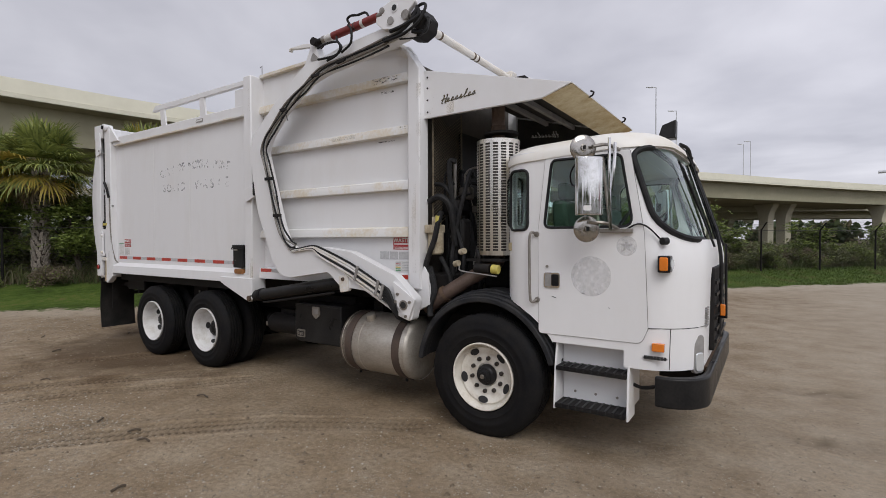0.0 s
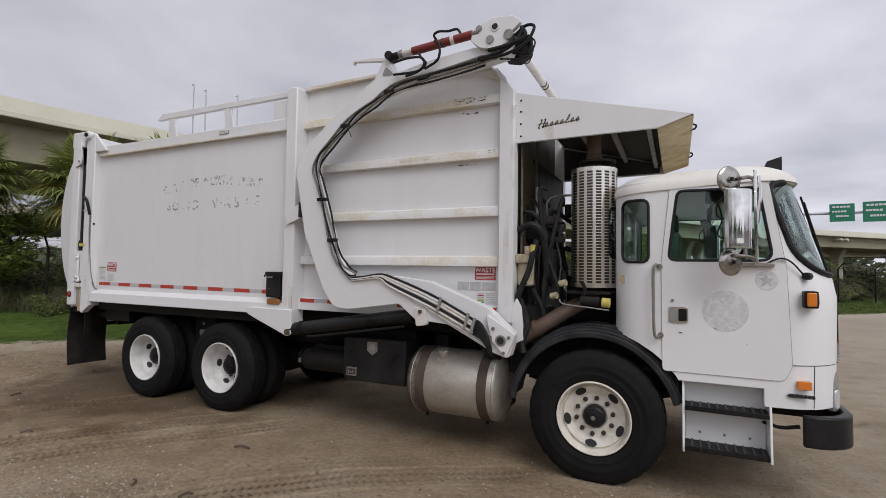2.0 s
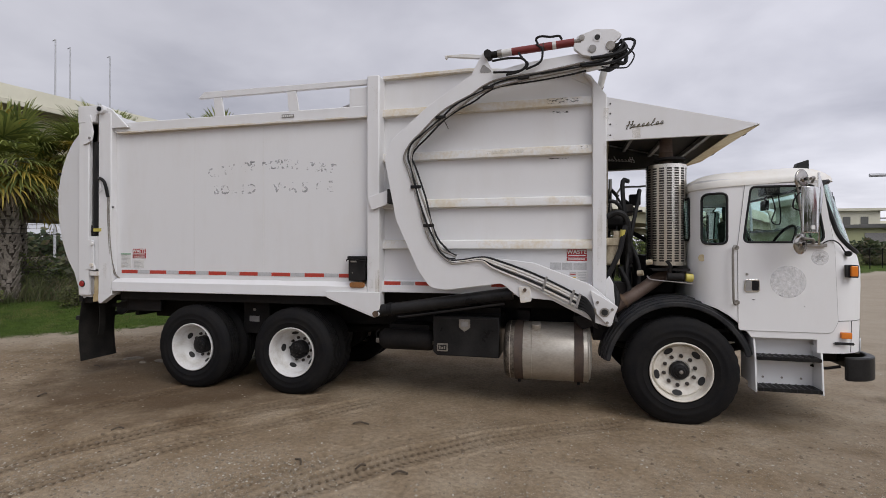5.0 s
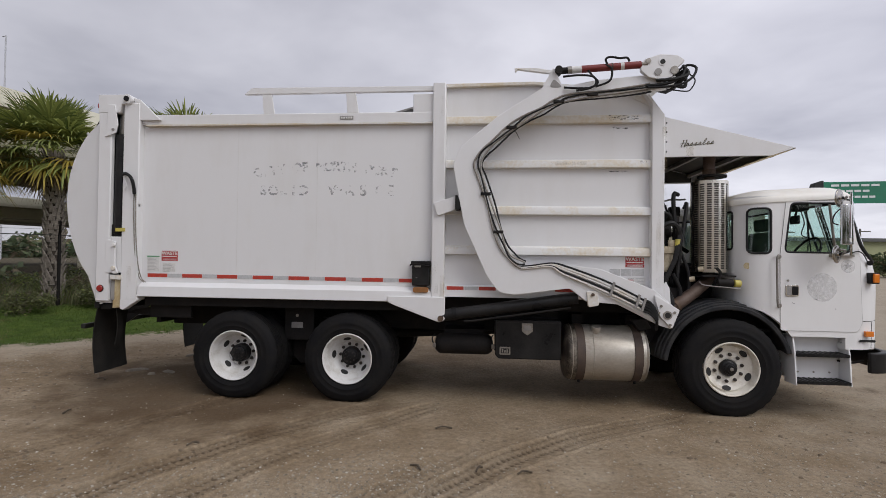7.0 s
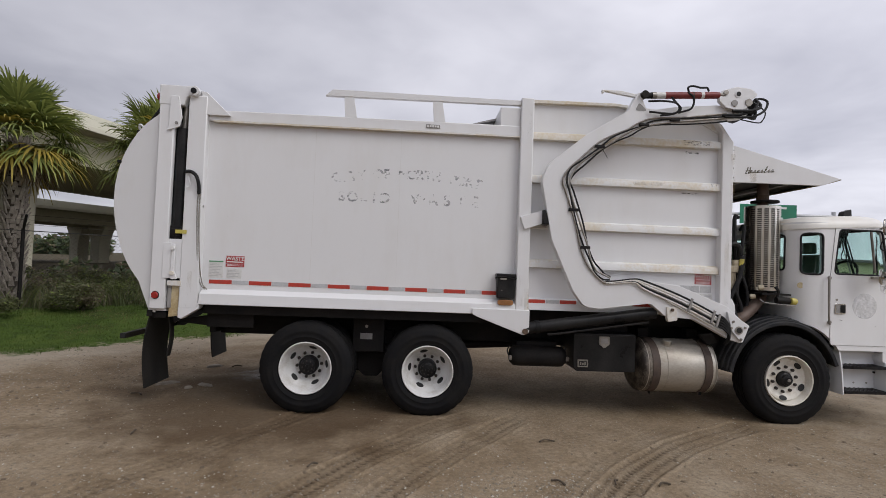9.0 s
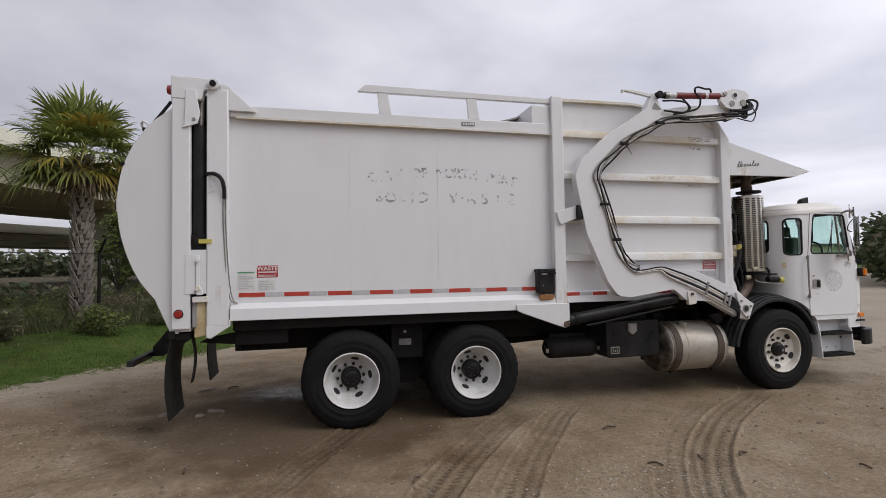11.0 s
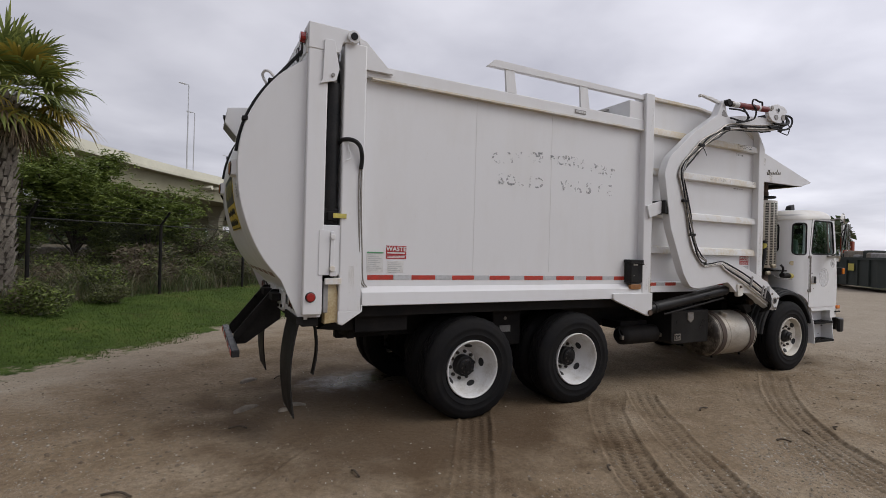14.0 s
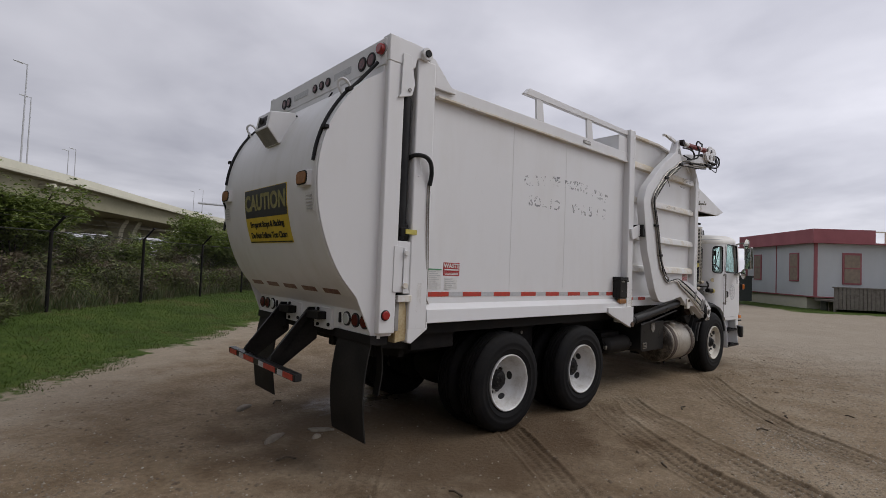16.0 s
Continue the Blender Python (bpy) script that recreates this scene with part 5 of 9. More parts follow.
    part("latch_plate", box(B(), -9.0, -8.86, *yy(3.56, 3.60), 1.34, 1.395), "rib", truck, "", 0.004)
    part("latch_lever", prism(B(), rounded([(-8.965, 1.79), (-8.935, 1.79), (-8.93, 1.50), (-8.895, 1.41), (-8.965, 1.41), (-8.965, 1.50)], 0.015), *yy(3.548, 3.572)), "white", truck, "", 0.003)
    for z, r in ((1.745, 0.022), (1.475, 0.024)):
        part("latch_bolt", rod(B(), (-8.948, yy(3.53, 3.56)[0], z), (-8.948, yy(3.53, 3.56)[1], z), r, 14), "rib", truck, "", 0.003)
    part("gate_panel", prism(B(), rounded([(-9.06, 1.80), (-8.97, 1.80), (-8.97, 1.42), (-9.06, 1.42)], 0.01), *yy(3.558, 3.568)), "white", truck, "", 0.002)
    part("side_lamp", rod(B(), (-9.118, yy(3.545, 3.57)[0], 1.235), (-9.118, yy(3.545, 3.57)[1], 1.235), 0.036, 20), "red_lens", truck, "round red tail-side lamp", 0.006)
    part("lamp_grommet", tube(B(), [(-9.118 + 0.038 * math.cos(2 * math.pi * i / 24), yy(3.563, 3.563)[0], 1.235 + 0.038 * math.sin(2 * math.pi * i / 24)) for i in range(24)], 0.006, 6, smooth=False, closed=True), "hose", truck)
    part("mid_post", box(B(), -5.22, -5.075, *yy(3.575, 3.76), 0.99, 3.60), "white", truck, "white box-section middle post", 0.012)
    part("pivot_plate", prism(B(), rounded([(-5.70, 1.21), (-5.70, 1.145), (-5.62, 1.11), (-5.12, 0.93), (-5.06, 0.96), (-5.06, 1.21)], [0, 0.02, 0.1, 0.04, 0.03, 0]), *yy(3.555, 3.60)), "white", truck, "white gusset that carries the lift ram", 0.005)
    part("pivot_pin", rod(B(), (-5.105, yy(3.535, 3.6)[0], 0.975), (-5.105, yy(3.535, 3.6)[1], 0.975), 0.032, 16), "rust", truck)
    part("guide_plate", prism(B(), rounded([(-5.20, 2.25), (-4.955, 2.325), (-4.955, 2.175), (-5.15, 2.105), (-5.175, 2.17)], [0.01, 0.01, 0.01, 0.02, 0.02]), *yy(3.545, 3.575)), "white", truck, "", 0.004)
    part("guide_pad", prism(B(), [(-4.955, 2.33), (-4.93, 2.33), (-4.865, 2.165), (-4.955, 2.175)], *yy(3.50, 3.70)), "gloss_black", truck, "black rubber rest pad", 0.006)
    part("hopper_cap", prism(B(), [(-5.08, 3.585), (-4.10, 3.60), (-2.92, 3.49), (-2.92, 3.52), (-4.10, 3.635), (-5.08, 3.625)], *yy(3.70, 3.80)), "rib", truck, "", 0.004)
    for z in (3.205, 2.705, 2.180, 1.730):
        lo, hi = z - 0.042, z + 0.042
        a, b, c = (3.752, 3.688, 3.70) if not flip else (far_side(3.752), far_side(3.688), far_side(3.70))
        part("rib", prism(B(), [(a, hi + 0.015), (c, hi), (b, z), (b, lo), (a, lo - 0.006)], -5.08, -2.81, "x"), "rib", truck, "white pressed rib with rusty drip marks", 0.003)
    part("hopper_sill", prism(B(), [(yy(3.755, 3.755)[0], 1.34), (yy(3.68, 3.68)[0], 1.32), (yy(3.67, 3.67)[0], 1.205), (yy(3.755, 3.755)[0], 1.20)], -5.08, -2.81, "x"), "white", truck, "", 0.004)
    part("front_post", prism(B(), [(-2.825, 1.20), (-2.69, 1.20), (-2.69, 3.235), (-2.84, 3.44), (-2.92, 3.49), (-2.825, 3.36)], *yy(3.66, 3.80)), "white", truck, "white front corner post", 0.008)
    part("front_foot", prism(B(), [(-2.80, 1.20), (-2.66, 1.42), (-2.62, 1.34), (-2.60, 1.06), (-2.72, 1.0), (-2.86, 1.14)], *yy(3.69, 3.73)), "white", truck, "", 0.006)
    part("inner_brace", prism(B(), [(-2.80, 3.34), (-2.84, 3.44), (-3.02, 3.50), (-3.02, 3.45)], *yy(3.74, 3.76)), "rib", truck)
    # canopy over the gap behind the cab
    q = [far_side(v) if flip else v for v in (3.735, 3.765, 3.755, 3.785)]
    bm = B()
    ring0 = [(-2.69, q[0], 3.235), (-2.69, q[0], 2.785), (-1.535, q[2], 2.80), (-1.285, q[2], 2.885)]
    ring1 = [(x, w + (q[1] - q[0]), z) for x, w, z in ring0]
    va, vb = [bm.verts.new(p) for p in ring0], [bm.verts.new(p) for p in ring1]
    bm.faces.new(va), bm.faces.new(vb[::-1])
    for i in range(4):
        bm.faces.new((va[i], va[i - 1], vb[i - 1], vb[i]))
    part("canopy_side", bm, "white", truck, "white canopy cheek with dark script", 0.003)
    for z in (2.84, 2.95, 3.06, 3.16):
        part("canopy_bolt", rod(B(), (-2.648, yy(3.73, 3.75)[0], z), (-2.648, yy(3.73, 3.75)[1], z), 0.009, 8), "black", truck)


def sheet(bm, pts, thick):
    """A flat panel through four corners."""
    p = [Vector(q) for q in pts]
    n = (p[1] - p[0]).cross(p[3] - p[0]).normalized() * thick
    a, b = [bm.verts.new(q) for q in p], [bm.verts.new(q + n) for q in p]
    bm.faces.new(a[::-1]), bm.faces.new(b)
    for i in range(4):
        j = (i + 1) % 4
        bm.faces.new((a[i], a[j], b[j], b[i]))
    return bm


part("canopy_top", sheet(B(), [(-2.70, 3.75, 3.228), (-1.285, 3.76, 2.877), (-1.285, far_side(3.76), 2.877), (-2.70, far_side(3.75), 3.228)], 0.006), "white", truck, "white sloping canopy sheet")
part("canopy_lip", sheet(B(), [(-1.545, 3.77, 2.803), (-1.29, 3.77, 2.879), (-1.29, far_side(3.77), 2.879), (-1.545, far_side(3.77), 2.803)], -0.006), "cream", truck, "rust-yellowed canopy lip")
for x in (-1.62, -1.95, -2.28):
    z = 3.21 - (x + 2.69) * 0.259
    part("canopy_rib", box(B(), x - 0.02, x + 0.02, 3.80, far_side(3.80), z - 0.06, z - 0.01), "cover_grey", truck)
# dark sheets close under the canopy's top and inside its far cheek
part("canopy_lining", sheet(B(), [(-2.68, 3.78, 3.212), (-1.56, 3.78, 2.925), (-1.56, far_side(3.78), 2.925), (-2.68, far_side(3.78), 3.212)], 0.004), "soot", truck, "dark underside of the canopy")
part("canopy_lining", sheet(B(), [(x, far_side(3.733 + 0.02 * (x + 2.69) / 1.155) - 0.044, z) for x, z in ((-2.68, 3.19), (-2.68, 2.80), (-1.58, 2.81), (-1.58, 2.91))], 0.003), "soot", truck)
for q in (4.21, 5.31):
    part("canopy_hook", tube(B(), [(-1.30, q, 2.875), (-1.265, q, 2.885), (-1.255, q, 2.91), (-1.28, q, 2.925)], 0.008, 6), "black", truck)

# railing on the roof
part("roof_rail", prism(B(), [(-7.42, 3.515), (-7.34, 3.585), (-5.22, 3.575), (-5.22, 3.518), (-7.42, 3.508)], 3.61, 3.66), "white", truck, "white roof railing", 0.004)
for x in (-7.165, -6.175):
    part("rail_post", prism(B(), [(x - 0.05, 3.515), (x + 0.06, 3.515), (x + 0.10, 3.28), (x - 0.03, 3.28)], 3.615, 3.64), "white", truck, "white tapered rail post", 0.003)
part("roof_box", box(B(), -5.45, -5.22, 3.62, far_side(3.62), 3.20, 3.49), "white", truck, "", 0.008)
part("roof_hatch", prism(B(), [(-5.95, 3.30), (-5.45, 3.44), (-5.45, 3.46), (-5.95, 3.32)], 3.95, far_side(3.95)), "cover_grey", truck)
part("roof_cap", box(B(), -7.52, -7.40, 4.2, 4.5, 3.20, 3.30), "black", truck, "", 0.02)
part("maker_plate", box(B(), -6.29, -6.135, 3.608, 3.616, 3.205, 3.245), "cover_grey", truck, "small grey plate on the top rail")
for i in range(5):
    part("plate_bar", box(B(), -6.278 + i * 0.028, -6.258 + i * 0.028, 3.605, 3.609, 3.214, 3.236), "sticker_white", truck)

# faded town lettering, letter by letter along a shallow arch
for word, x0, x1, z0, rise, size in (("CITY OF NORTH PORT", -7.27, -5.68, 2.60, 0.075, 0.15), ("SOLID", -7.20, -6.72, 2.395, 0.0, 0.155), ("WASTE", -6.34, -5.70, 2.395, 0.0, 0.17)):
    for i, ch in enumerate(word):
        if ch == " ":
            continue
        t = i / (len(word) - 1)
        letters("faded_letter", ch, size, "flake", body, pose(x0 + (x1 - x0) * t, 3.6585, z0 + rise * math.sin(math.pi * t), 90, 0, 0) @ pose(0, 0, 0, 0, 0, (12 * (1 - 2 * t)) if rise else 0), "flaking grey letter", bold=0.004)

# warning stickers
def sticker(x, z, w, h, y, mat):
    return part("sticker", box(B(), x, x + w, y - 0.002, y + 0.0006, z - h, z), mat, truck, {"sticker_red": "red warning sticker", "sticker_white": "white information sticker", "sticker_grey": "worn grey sticker"}[mat])


def waste_sign(x, z, y, k=1.0):
    st = sticker(x, z, 0.20 * k, 0.085 * k, y, "sticker_red")
    letters("sign_word", "WASTE", 0.058 * k, "sticker_white", st, on_side(x + 0.10 * k, z - 0.031 * k, y - 0.003), "white raised word", spacing=1.05, bold=0.0015)
    part("sign_bar", box(B(), x + 0.012, x + 0.188 * k, y - 0.0035, y - 0.001, z - 0.072 * k, z - 0.060 * k), "sticker_white", st)
    s2 = sticker(x, z - 0.088 * k, 0.20 * k, 0.032 * k, y, "sticker_red")
    for i in range(2):
        part("sign_bar", box(B(), x + 0.015, x + 0.185 * k, y - 0.0035, y - 0.001, z - (0.100 + i * 0.011) * k, z - (0.095 + i * 0.011) * k), "sticker_white", s2)


waste_sign(-8.43, 1.685, 3.659)
s1 = sticker(-8.43 + 0.015, 1.545, 0.16, 0.105, 3.659, "sticker_white")
s2 = sticker(-8.61, 1.625, 0.155, 0.185, 3.659, "sticker_white")
for st, x, z, w, n in ((s1, -8.405, 1.53, 0.13, 6), (s2, -8.60, 1.60, 0.13, 9)):
    for i in range(n):
        part("sign_bar", box(B(), x, x + w * (0.6 + 0.4 * ((i * 7) % 5) / 4), 3.6545, 3.6575, z - i * 0.017 - 0.005, z - i * 0.017), "sticker_grey", st)
part("sign_bar", box(B(), -8.61, -8.455, 3.6545, 3.6575, 1.612, 1.625), "green_ink", s2)
waste_sign(-3.075, 1.685, 3.7488)
for i, (x, w) in enumerate(((-3.245, 0.115), (-3.122, 0.105), (-3.008, 0.13))):
    sticker(x, 1.545, w, 0.075, 3.7488, "sticker_grey")
s3 = sticker(-3.05, 1.455, 0.19, 0.105, 3.7488, "sticker_white")
for i, mat in enumerate(("sticker_grey", "sticker_red", "sticker_grey", "yellow", "green_ink", "green_ink")):
    part("sign_bar", box(B(), -3.045, -2.985, 3.7445, 3.7475, 1.445 - i * 0.016 - 0.008, 1.445 - i * 0.016), mat, s3)
    part("sign_bar", box(B(), -2.965, -2.88, 3.7445, 3.7475, 1.445 - i * 0.016 - 0.005, 1.445 - i * 0.016), "sticker_grey", s3)

# red strips are longer than the silver ones between them
x, z = -8.60, 1.395
while x < -5.42:
    w = min(0.245, -5.41 - x)
    part("reflective_tape", box(B(), x, x + w, 3.6565, 3.6615, z - 0.021, z + 0.021), "tape_red", truck, "red reflective tape")
    if x + 0.245 < -5.6:
        part("reflective_tape", box(B(), x + 0.25, x + 0.425, 3.6565, 3.6615, z - 0.021, z + 0.021), "tape_silver", truck, "silver reflective tape")
    x, z = x + 0.43, z - 0.002
for x0, x1, mat in ((-5.05, -4.86, "tape_red"), (-4.85, -4.70, "tape_silver"), (-4.69, -4.5, "tape_red"), (-3.85, -3.40, "tape_red"), (-2.94, -2.84, "tape_red")):
    part("reflective_tape", box(B(), x0, x1, 3.6745, 3.681, 1.285, 1.325), mat, truck)

# lamp box by the post
lb = part("lamp_box", box(B(), -5.43, -5.235, 3.555, 3.665, 1.33, 1.60), "gloss_black", truck, "black control box with latches", 0.012)
part("box_lid", box(B(), -5.44, -5.225, 3.548, 3.668, 1.565, 1.605), "gloss_black", lb, "", 0.008)
part("box_latch", box(B(), -5.40, -5.33, 3.545, 3.556, 1.535, 1.555), "steel", lb, "", 0.003)
part("box_latch", tube(B(), [(-5.45, 3.56, 1.55), (-5.44, 3.545, 1.565), (-5.36, 3.545, 1.57), (-5.24, 3.545, 1.55), (-5.22, 3.56, 1.56)], 0.007, 6), "black", lb)
part("box_bolt", rod(B(), (-5.38, 3.552, 1.42), (-5.38, 3.557, 1.42), 0.007, 8), "steel", lb)
part("marker_lamp", prism(B(), rounded([(-5.42, 1.315), (-5.245, 1.315), (-5.245, 1.255), (-5.42, 1.255)], 0.028), 3.562, 3.60), "amber_dull", truck, "dull amber marker lamp", 0.006)

# hose and pipes at the rear corner
part("gate_hose", tube(B(), [(-8.90, 3.64, 2.555), (-8.87, 3.58, 2.58), (-8.80, 3.535, 2.575), (-8.74, 3.53, 2.53), (-8.715, 3.54, 2.44), (-8.715, 3.56, 2.34)], 0.019, 8), "hose", truck, "black hydraulic hose")
for dx in (-0.012, 0.010):
    part("steel_pipe", tube(B(), [(-8.715 + dx, 3.57, 2.36), (-8.715 + dx, 3.57, 2.1), (-8.69 + dx, 3.58, 1.62), (-8.665 + dx, 3.615, 1.38), (-8.62 + dx, 3.64, 1.31)], 0.006, 6), "steel", truck, "thin steel hydraulic pipe")
part("pipe_clamp", box(B(), -8.755, -8.68, 3.585, 3.615, 2.20, 2.225), "steel", truck)
part("hose_tie", tube(B(), [(-8.83, 3.56, 2.55), (-8.83, 3.555, 2.5), (-8.81, 3.555, 2.43), (-8.85, 3.555, 2.40)], 0.006, 6), "white", truck)
part("valve_tag", box(B(), -8.945, -8.83, 3.565, 3.585, 1.905, 1.945), "tag_yellow", truck, "small yellow tag")
part("valve_block", box(B(), -8.99, -8.90, 3.575, 3.61, 1.88, 1.96), "black", truck, "", 0.008)

# ---- lifting arm ----
ARM = [(-3.955, 3.735), (-4.08, 3.50), (-4.507, 3.19), (-4.908, 2.85), (-4.985, 2.66), (-4.854, 2.0), (-4.60, 1.445), (-4.47, 1.275), (-4.30, 1.255), (-3.72, 1.335),
       (-3.55, 1.20), (-3.22, 1.175), (-2.80, 0.965), (-2.66, 0.92), (-2.61, 1.13), (-2.85, 1.335), (-3.40, 1.545), (-3.80, 1.59), (-4.21, 1.55), (-4.37, 1.635), (-4.462, 1.82),
       (-4.685, 2.50), (-4.735, 2.66), (-4.655, 2.81), (-4.382, 3.06), (-4.017, 3.30), (-3.775, 3.372), (-3.0, 3.50), (-2.72, 3.545), (-2.66, 3.66), (-3.06, 3.665), (-3.52, 3.60), (-3.86, 3.52)]
ARM_R = [0.02, 0.03, 0.2, 0.25, 0.2, 0.4, 0.3, 0.15, 0.1, 0.08, 0.05, 0.1, 0.05, 0.05, 0.06, 0.1, 0.2, 0.2, 0.12, 0.12, 0.2, 0.3, 0.15, 0.15, 0.3, 0.2, 0.1, 0.1, 0.05, 0.05, 0.1, 0.1, 0.04]
for flip in (False, True):
    def yy(a, b):
        return sorted((far_side(a), far_side(b))) if flip else (a, b)
    arm = part("lift_arm", prism(B(), rounded(ARM, ARM_R, 5), *yy(3.49, 3.59)), "white", truck, "white C-shaped steel lifting arm", 0.010)
    part("arm_window", prism(B(), rounded([(-3.955, 3.60), (-4.00, 3.51), (-3.85, 3.51)], 0.02), *yy(3.486, 3.491)), "cover_grey", arm)
    part("arm_head", prism(B(), rounded([(-3.06, 3.76), (-3.02, 3.825), (-2.86, 3.875), (-2.69, 3.86), (-2.60, 3.80), (-2.70, 3.72), (-2.74, 3.63), (-2.85, 3.60), (-2.98, 3.63), (-3.06, 3.70)], 0.03), *yy(3.44, 3.49)), "white", arm, "white pivot plate at the arm's end", 0.006)
    for x, z, r, mat in ((-2.84, 3.79, 0.026, "ink"), (-2.885, 3.685, 0.036, "cover_grey"), (-2.985, 3.80, 0.028, "steel"), (-2.72, 3.70, 0.042, "steel")):
        part("arm_pin", rod(B(), (x, yy(3.43, 3.5)[0], z), (x, yy(3.43, 3.5)[1], z), r, 18), mat, arm)
    part("pin_ring", rod(B(), (-2.84, yy(3.434, 3.5)[0], 3.79), (-2.84, yy(3.434, 3.5)[1], 3.79), 0.040, 18), "white", arm)
    part("arm_foot", prism(B(), rounded([(-2.86, 1.29), (-2.60, 1.13), (-2.68, 0.93), (-2.80, 1.06), (-2.84, 1.20)], 0.015), *yy(3.46, 3.49)), "white", arm, "white bolted foot plate", 0.004)
    part("foot_bush", rod(B(), (-2.725, yy(3.452, 3.47)[0], 1.075), (-2.725, yy(3.452, 3.47)[1], 1.075), 0.045, 18), "steel", arm)
    part("foot_bore", rod(B(), (-2.725, yy(3.448, 3.47)[0], 1.075), (-2.725, yy(3.448, 3.47)[1], 1.075), 0.030, 18), "ink", arm)
    for x, z in ((-2.79, 1.17), (-2.655, 1.105), (-2.70, 0.975), (-2.815, 1.10)):
        part("foot_bolt", rod(B(), (x, yy(3.448, 3.47)[0], z), (x, yy(3.448, 3.47)[1], z), 0.014, 8), "steel", arm)
    part("ram_lug", prism(B(), rounded([(-3.55, 1.31), (-3.43, 1.31), (-3.42, 1.16), (-3.53, 1.14)], 0.02), *yy(3.47, 3.52)), "rib", arm, "", 0.004)
    part("lug_pin", rod(B(), (-3.485, yy(3.455, 3.5)[0], 1.275), (-3.485, yy(3.455, 3.5)[1], 1.275), 0.018, 12), "rust", arm)
    part("lift_ram", rod(B(), (-5.10, yy(3.62, 3.62)[0], 1.00), (-3.62, yy(3.60, 3.60)[0], 1.225), 0.066, 20), "gloss_black", truck, "black hydraulic lift ram")
    part("ram_pipe", tube(B(), [(-4.85, yy(3.56, 3.56)[0], 0.95), (-4.7, yy(3.56, 3.56)[0], 0.965), (-3.70, yy(3.56, 3.56)[0], 1.12)], 0.012, 6), "black", truck)
    part("ram_collar", rod(B(), (-4.98, yy(3.62, 3.62)[0], 1.018), (-4.93, yy(3.62, 3.62)[0], 1.026), 0.075, 20), "black", truck)
    # tilt ram on top of the arm
    p0, p1 = Vector((-3.90, yy(3.50, 3.50)[0], 3.69)), Vector((-2.99, yy(3.46, 3.46)[0], 3.775))
    for t0, t1, r, mat in ((0.0, 0.10, 0.034, "black"), (0.10, 0.15, 0.040, "steel"), (0.15, 0.26, 0.038, "sticker_white"), (0.26, 0.60, 0.038, "red"), (0.60, 0.615, 0.0405, "strap"), (0.615, 0.70, 0.038, "red"), (0.70, 0.74, 0.0385, "sticker_white"), (0.74, 0.93, 0.038, "red"), (0.93, 1.0, 0.028, "steel")):
        part("tilt_ram", rod(B(), p0.lerp(p1, t0), p0.lerp(p1, t1), r, 18), mat, arm, "red and white tilt ram" if mat == "red" else "")
    part("ram_eye", rod(B(), (-3.905, yy(3.44, 3.56)[0], 3.69), (-3.905, yy(3.44, 3.56)[1], 3.69), 0.040, 16), "black", arm)
    part("stay_bar", prism(B(), [(-4.37, 3.735), (-4.365, 3.70), (-4.35, 3.70), (-4.34, 3.72), (-3.93, 3.665), (-3.92, 3.70), (-4.15, 3.735)], *yy(3.52, 3.56)), "rib", truck, "old white stay bar", 0.004)
    for pts in ([(-3.40, 3.46, 3.76), (-3.42, 3.44, 3.81), (-3.37, 3.44, 3.835), (-3.28, 3.44, 3.825), (-3.20, 3.45, 3.835), (-3.17, 3.46, 3.80)],
                [(-3.60, 3.47, 3.70), (-3.55, 3.44, 3.62), (-3.50, 3.44, 3.56), (-3.58, 3.45, 3.50), (-3.72, 3.46, 3.47)],
                [(-3.86, 3.47, 3.62), (-3.70, 3.44, 3.63), (-3.55, 3.44, 3.62), (-3.52, 3.44, 3.55), (-3.60, 3.45, 3.50), (-3.85, 3.46, 3.50)],
                [(-3.42, 3.45, 3.76), (-3.36, 3.43, 3.70), (-3.38, 3.44, 3.58), (-3.52, 3.46, 3.52)]):
        part("arm_hose", tube(B(), [(x, far_side(w) if flip else w, z) for x, w, z in pts], 0.0115, 7), "hose", arm, "black hydraulic hose")

# pipes that follow the arm's inner edge; the near side only
INNER = [(-2.95, 3.545), (-3.40, 3.47), (-3.775, 3.40), (-3.93, 3.33), (-4.05, 3.26), (-4.20, 3.17), (-4.36, 3.055), (-4.55, 2.90), (-4.665, 2.79), (-4.715, 2.66), (-4.68, 2.52), (-4.58, 2.20), (-4.50, 1.95), (-4.43, 1.77), (-4.36, 1.66), (-4.27, 1.595), (-4.20, 1.575)]
for k, (off, q, r, mat) in enumerate(((-0.03, 3.478, 0.011, "steel"), (0.0, 3.474, 0.010, "hose"), (0.03, 3.476, 0.011, "steel"), (0.055, 3.482, 0.010, "hose"))):
    pts = []
    for i, (x, z) in enumerate(INNER):
        a, b = INNER[max(i - 1, 0)], INNER[min(i + 1, len(INNER) - 1)]
        n = Vector((b[1] - a[1], -(b[0] - a[0]))).normalized()
        wave = 0.012 * math.sin(i * 1.9 + k * 2.1)
        pts.append((x - n.x * (off + wave), q, z - n.y * (off + wave)))
    part("arm_pipe", tube(B(), pts, r, 7, 4), mat, truck, "grey steel pipe along the arm" if mat == "steel" else "black hose along the arm")
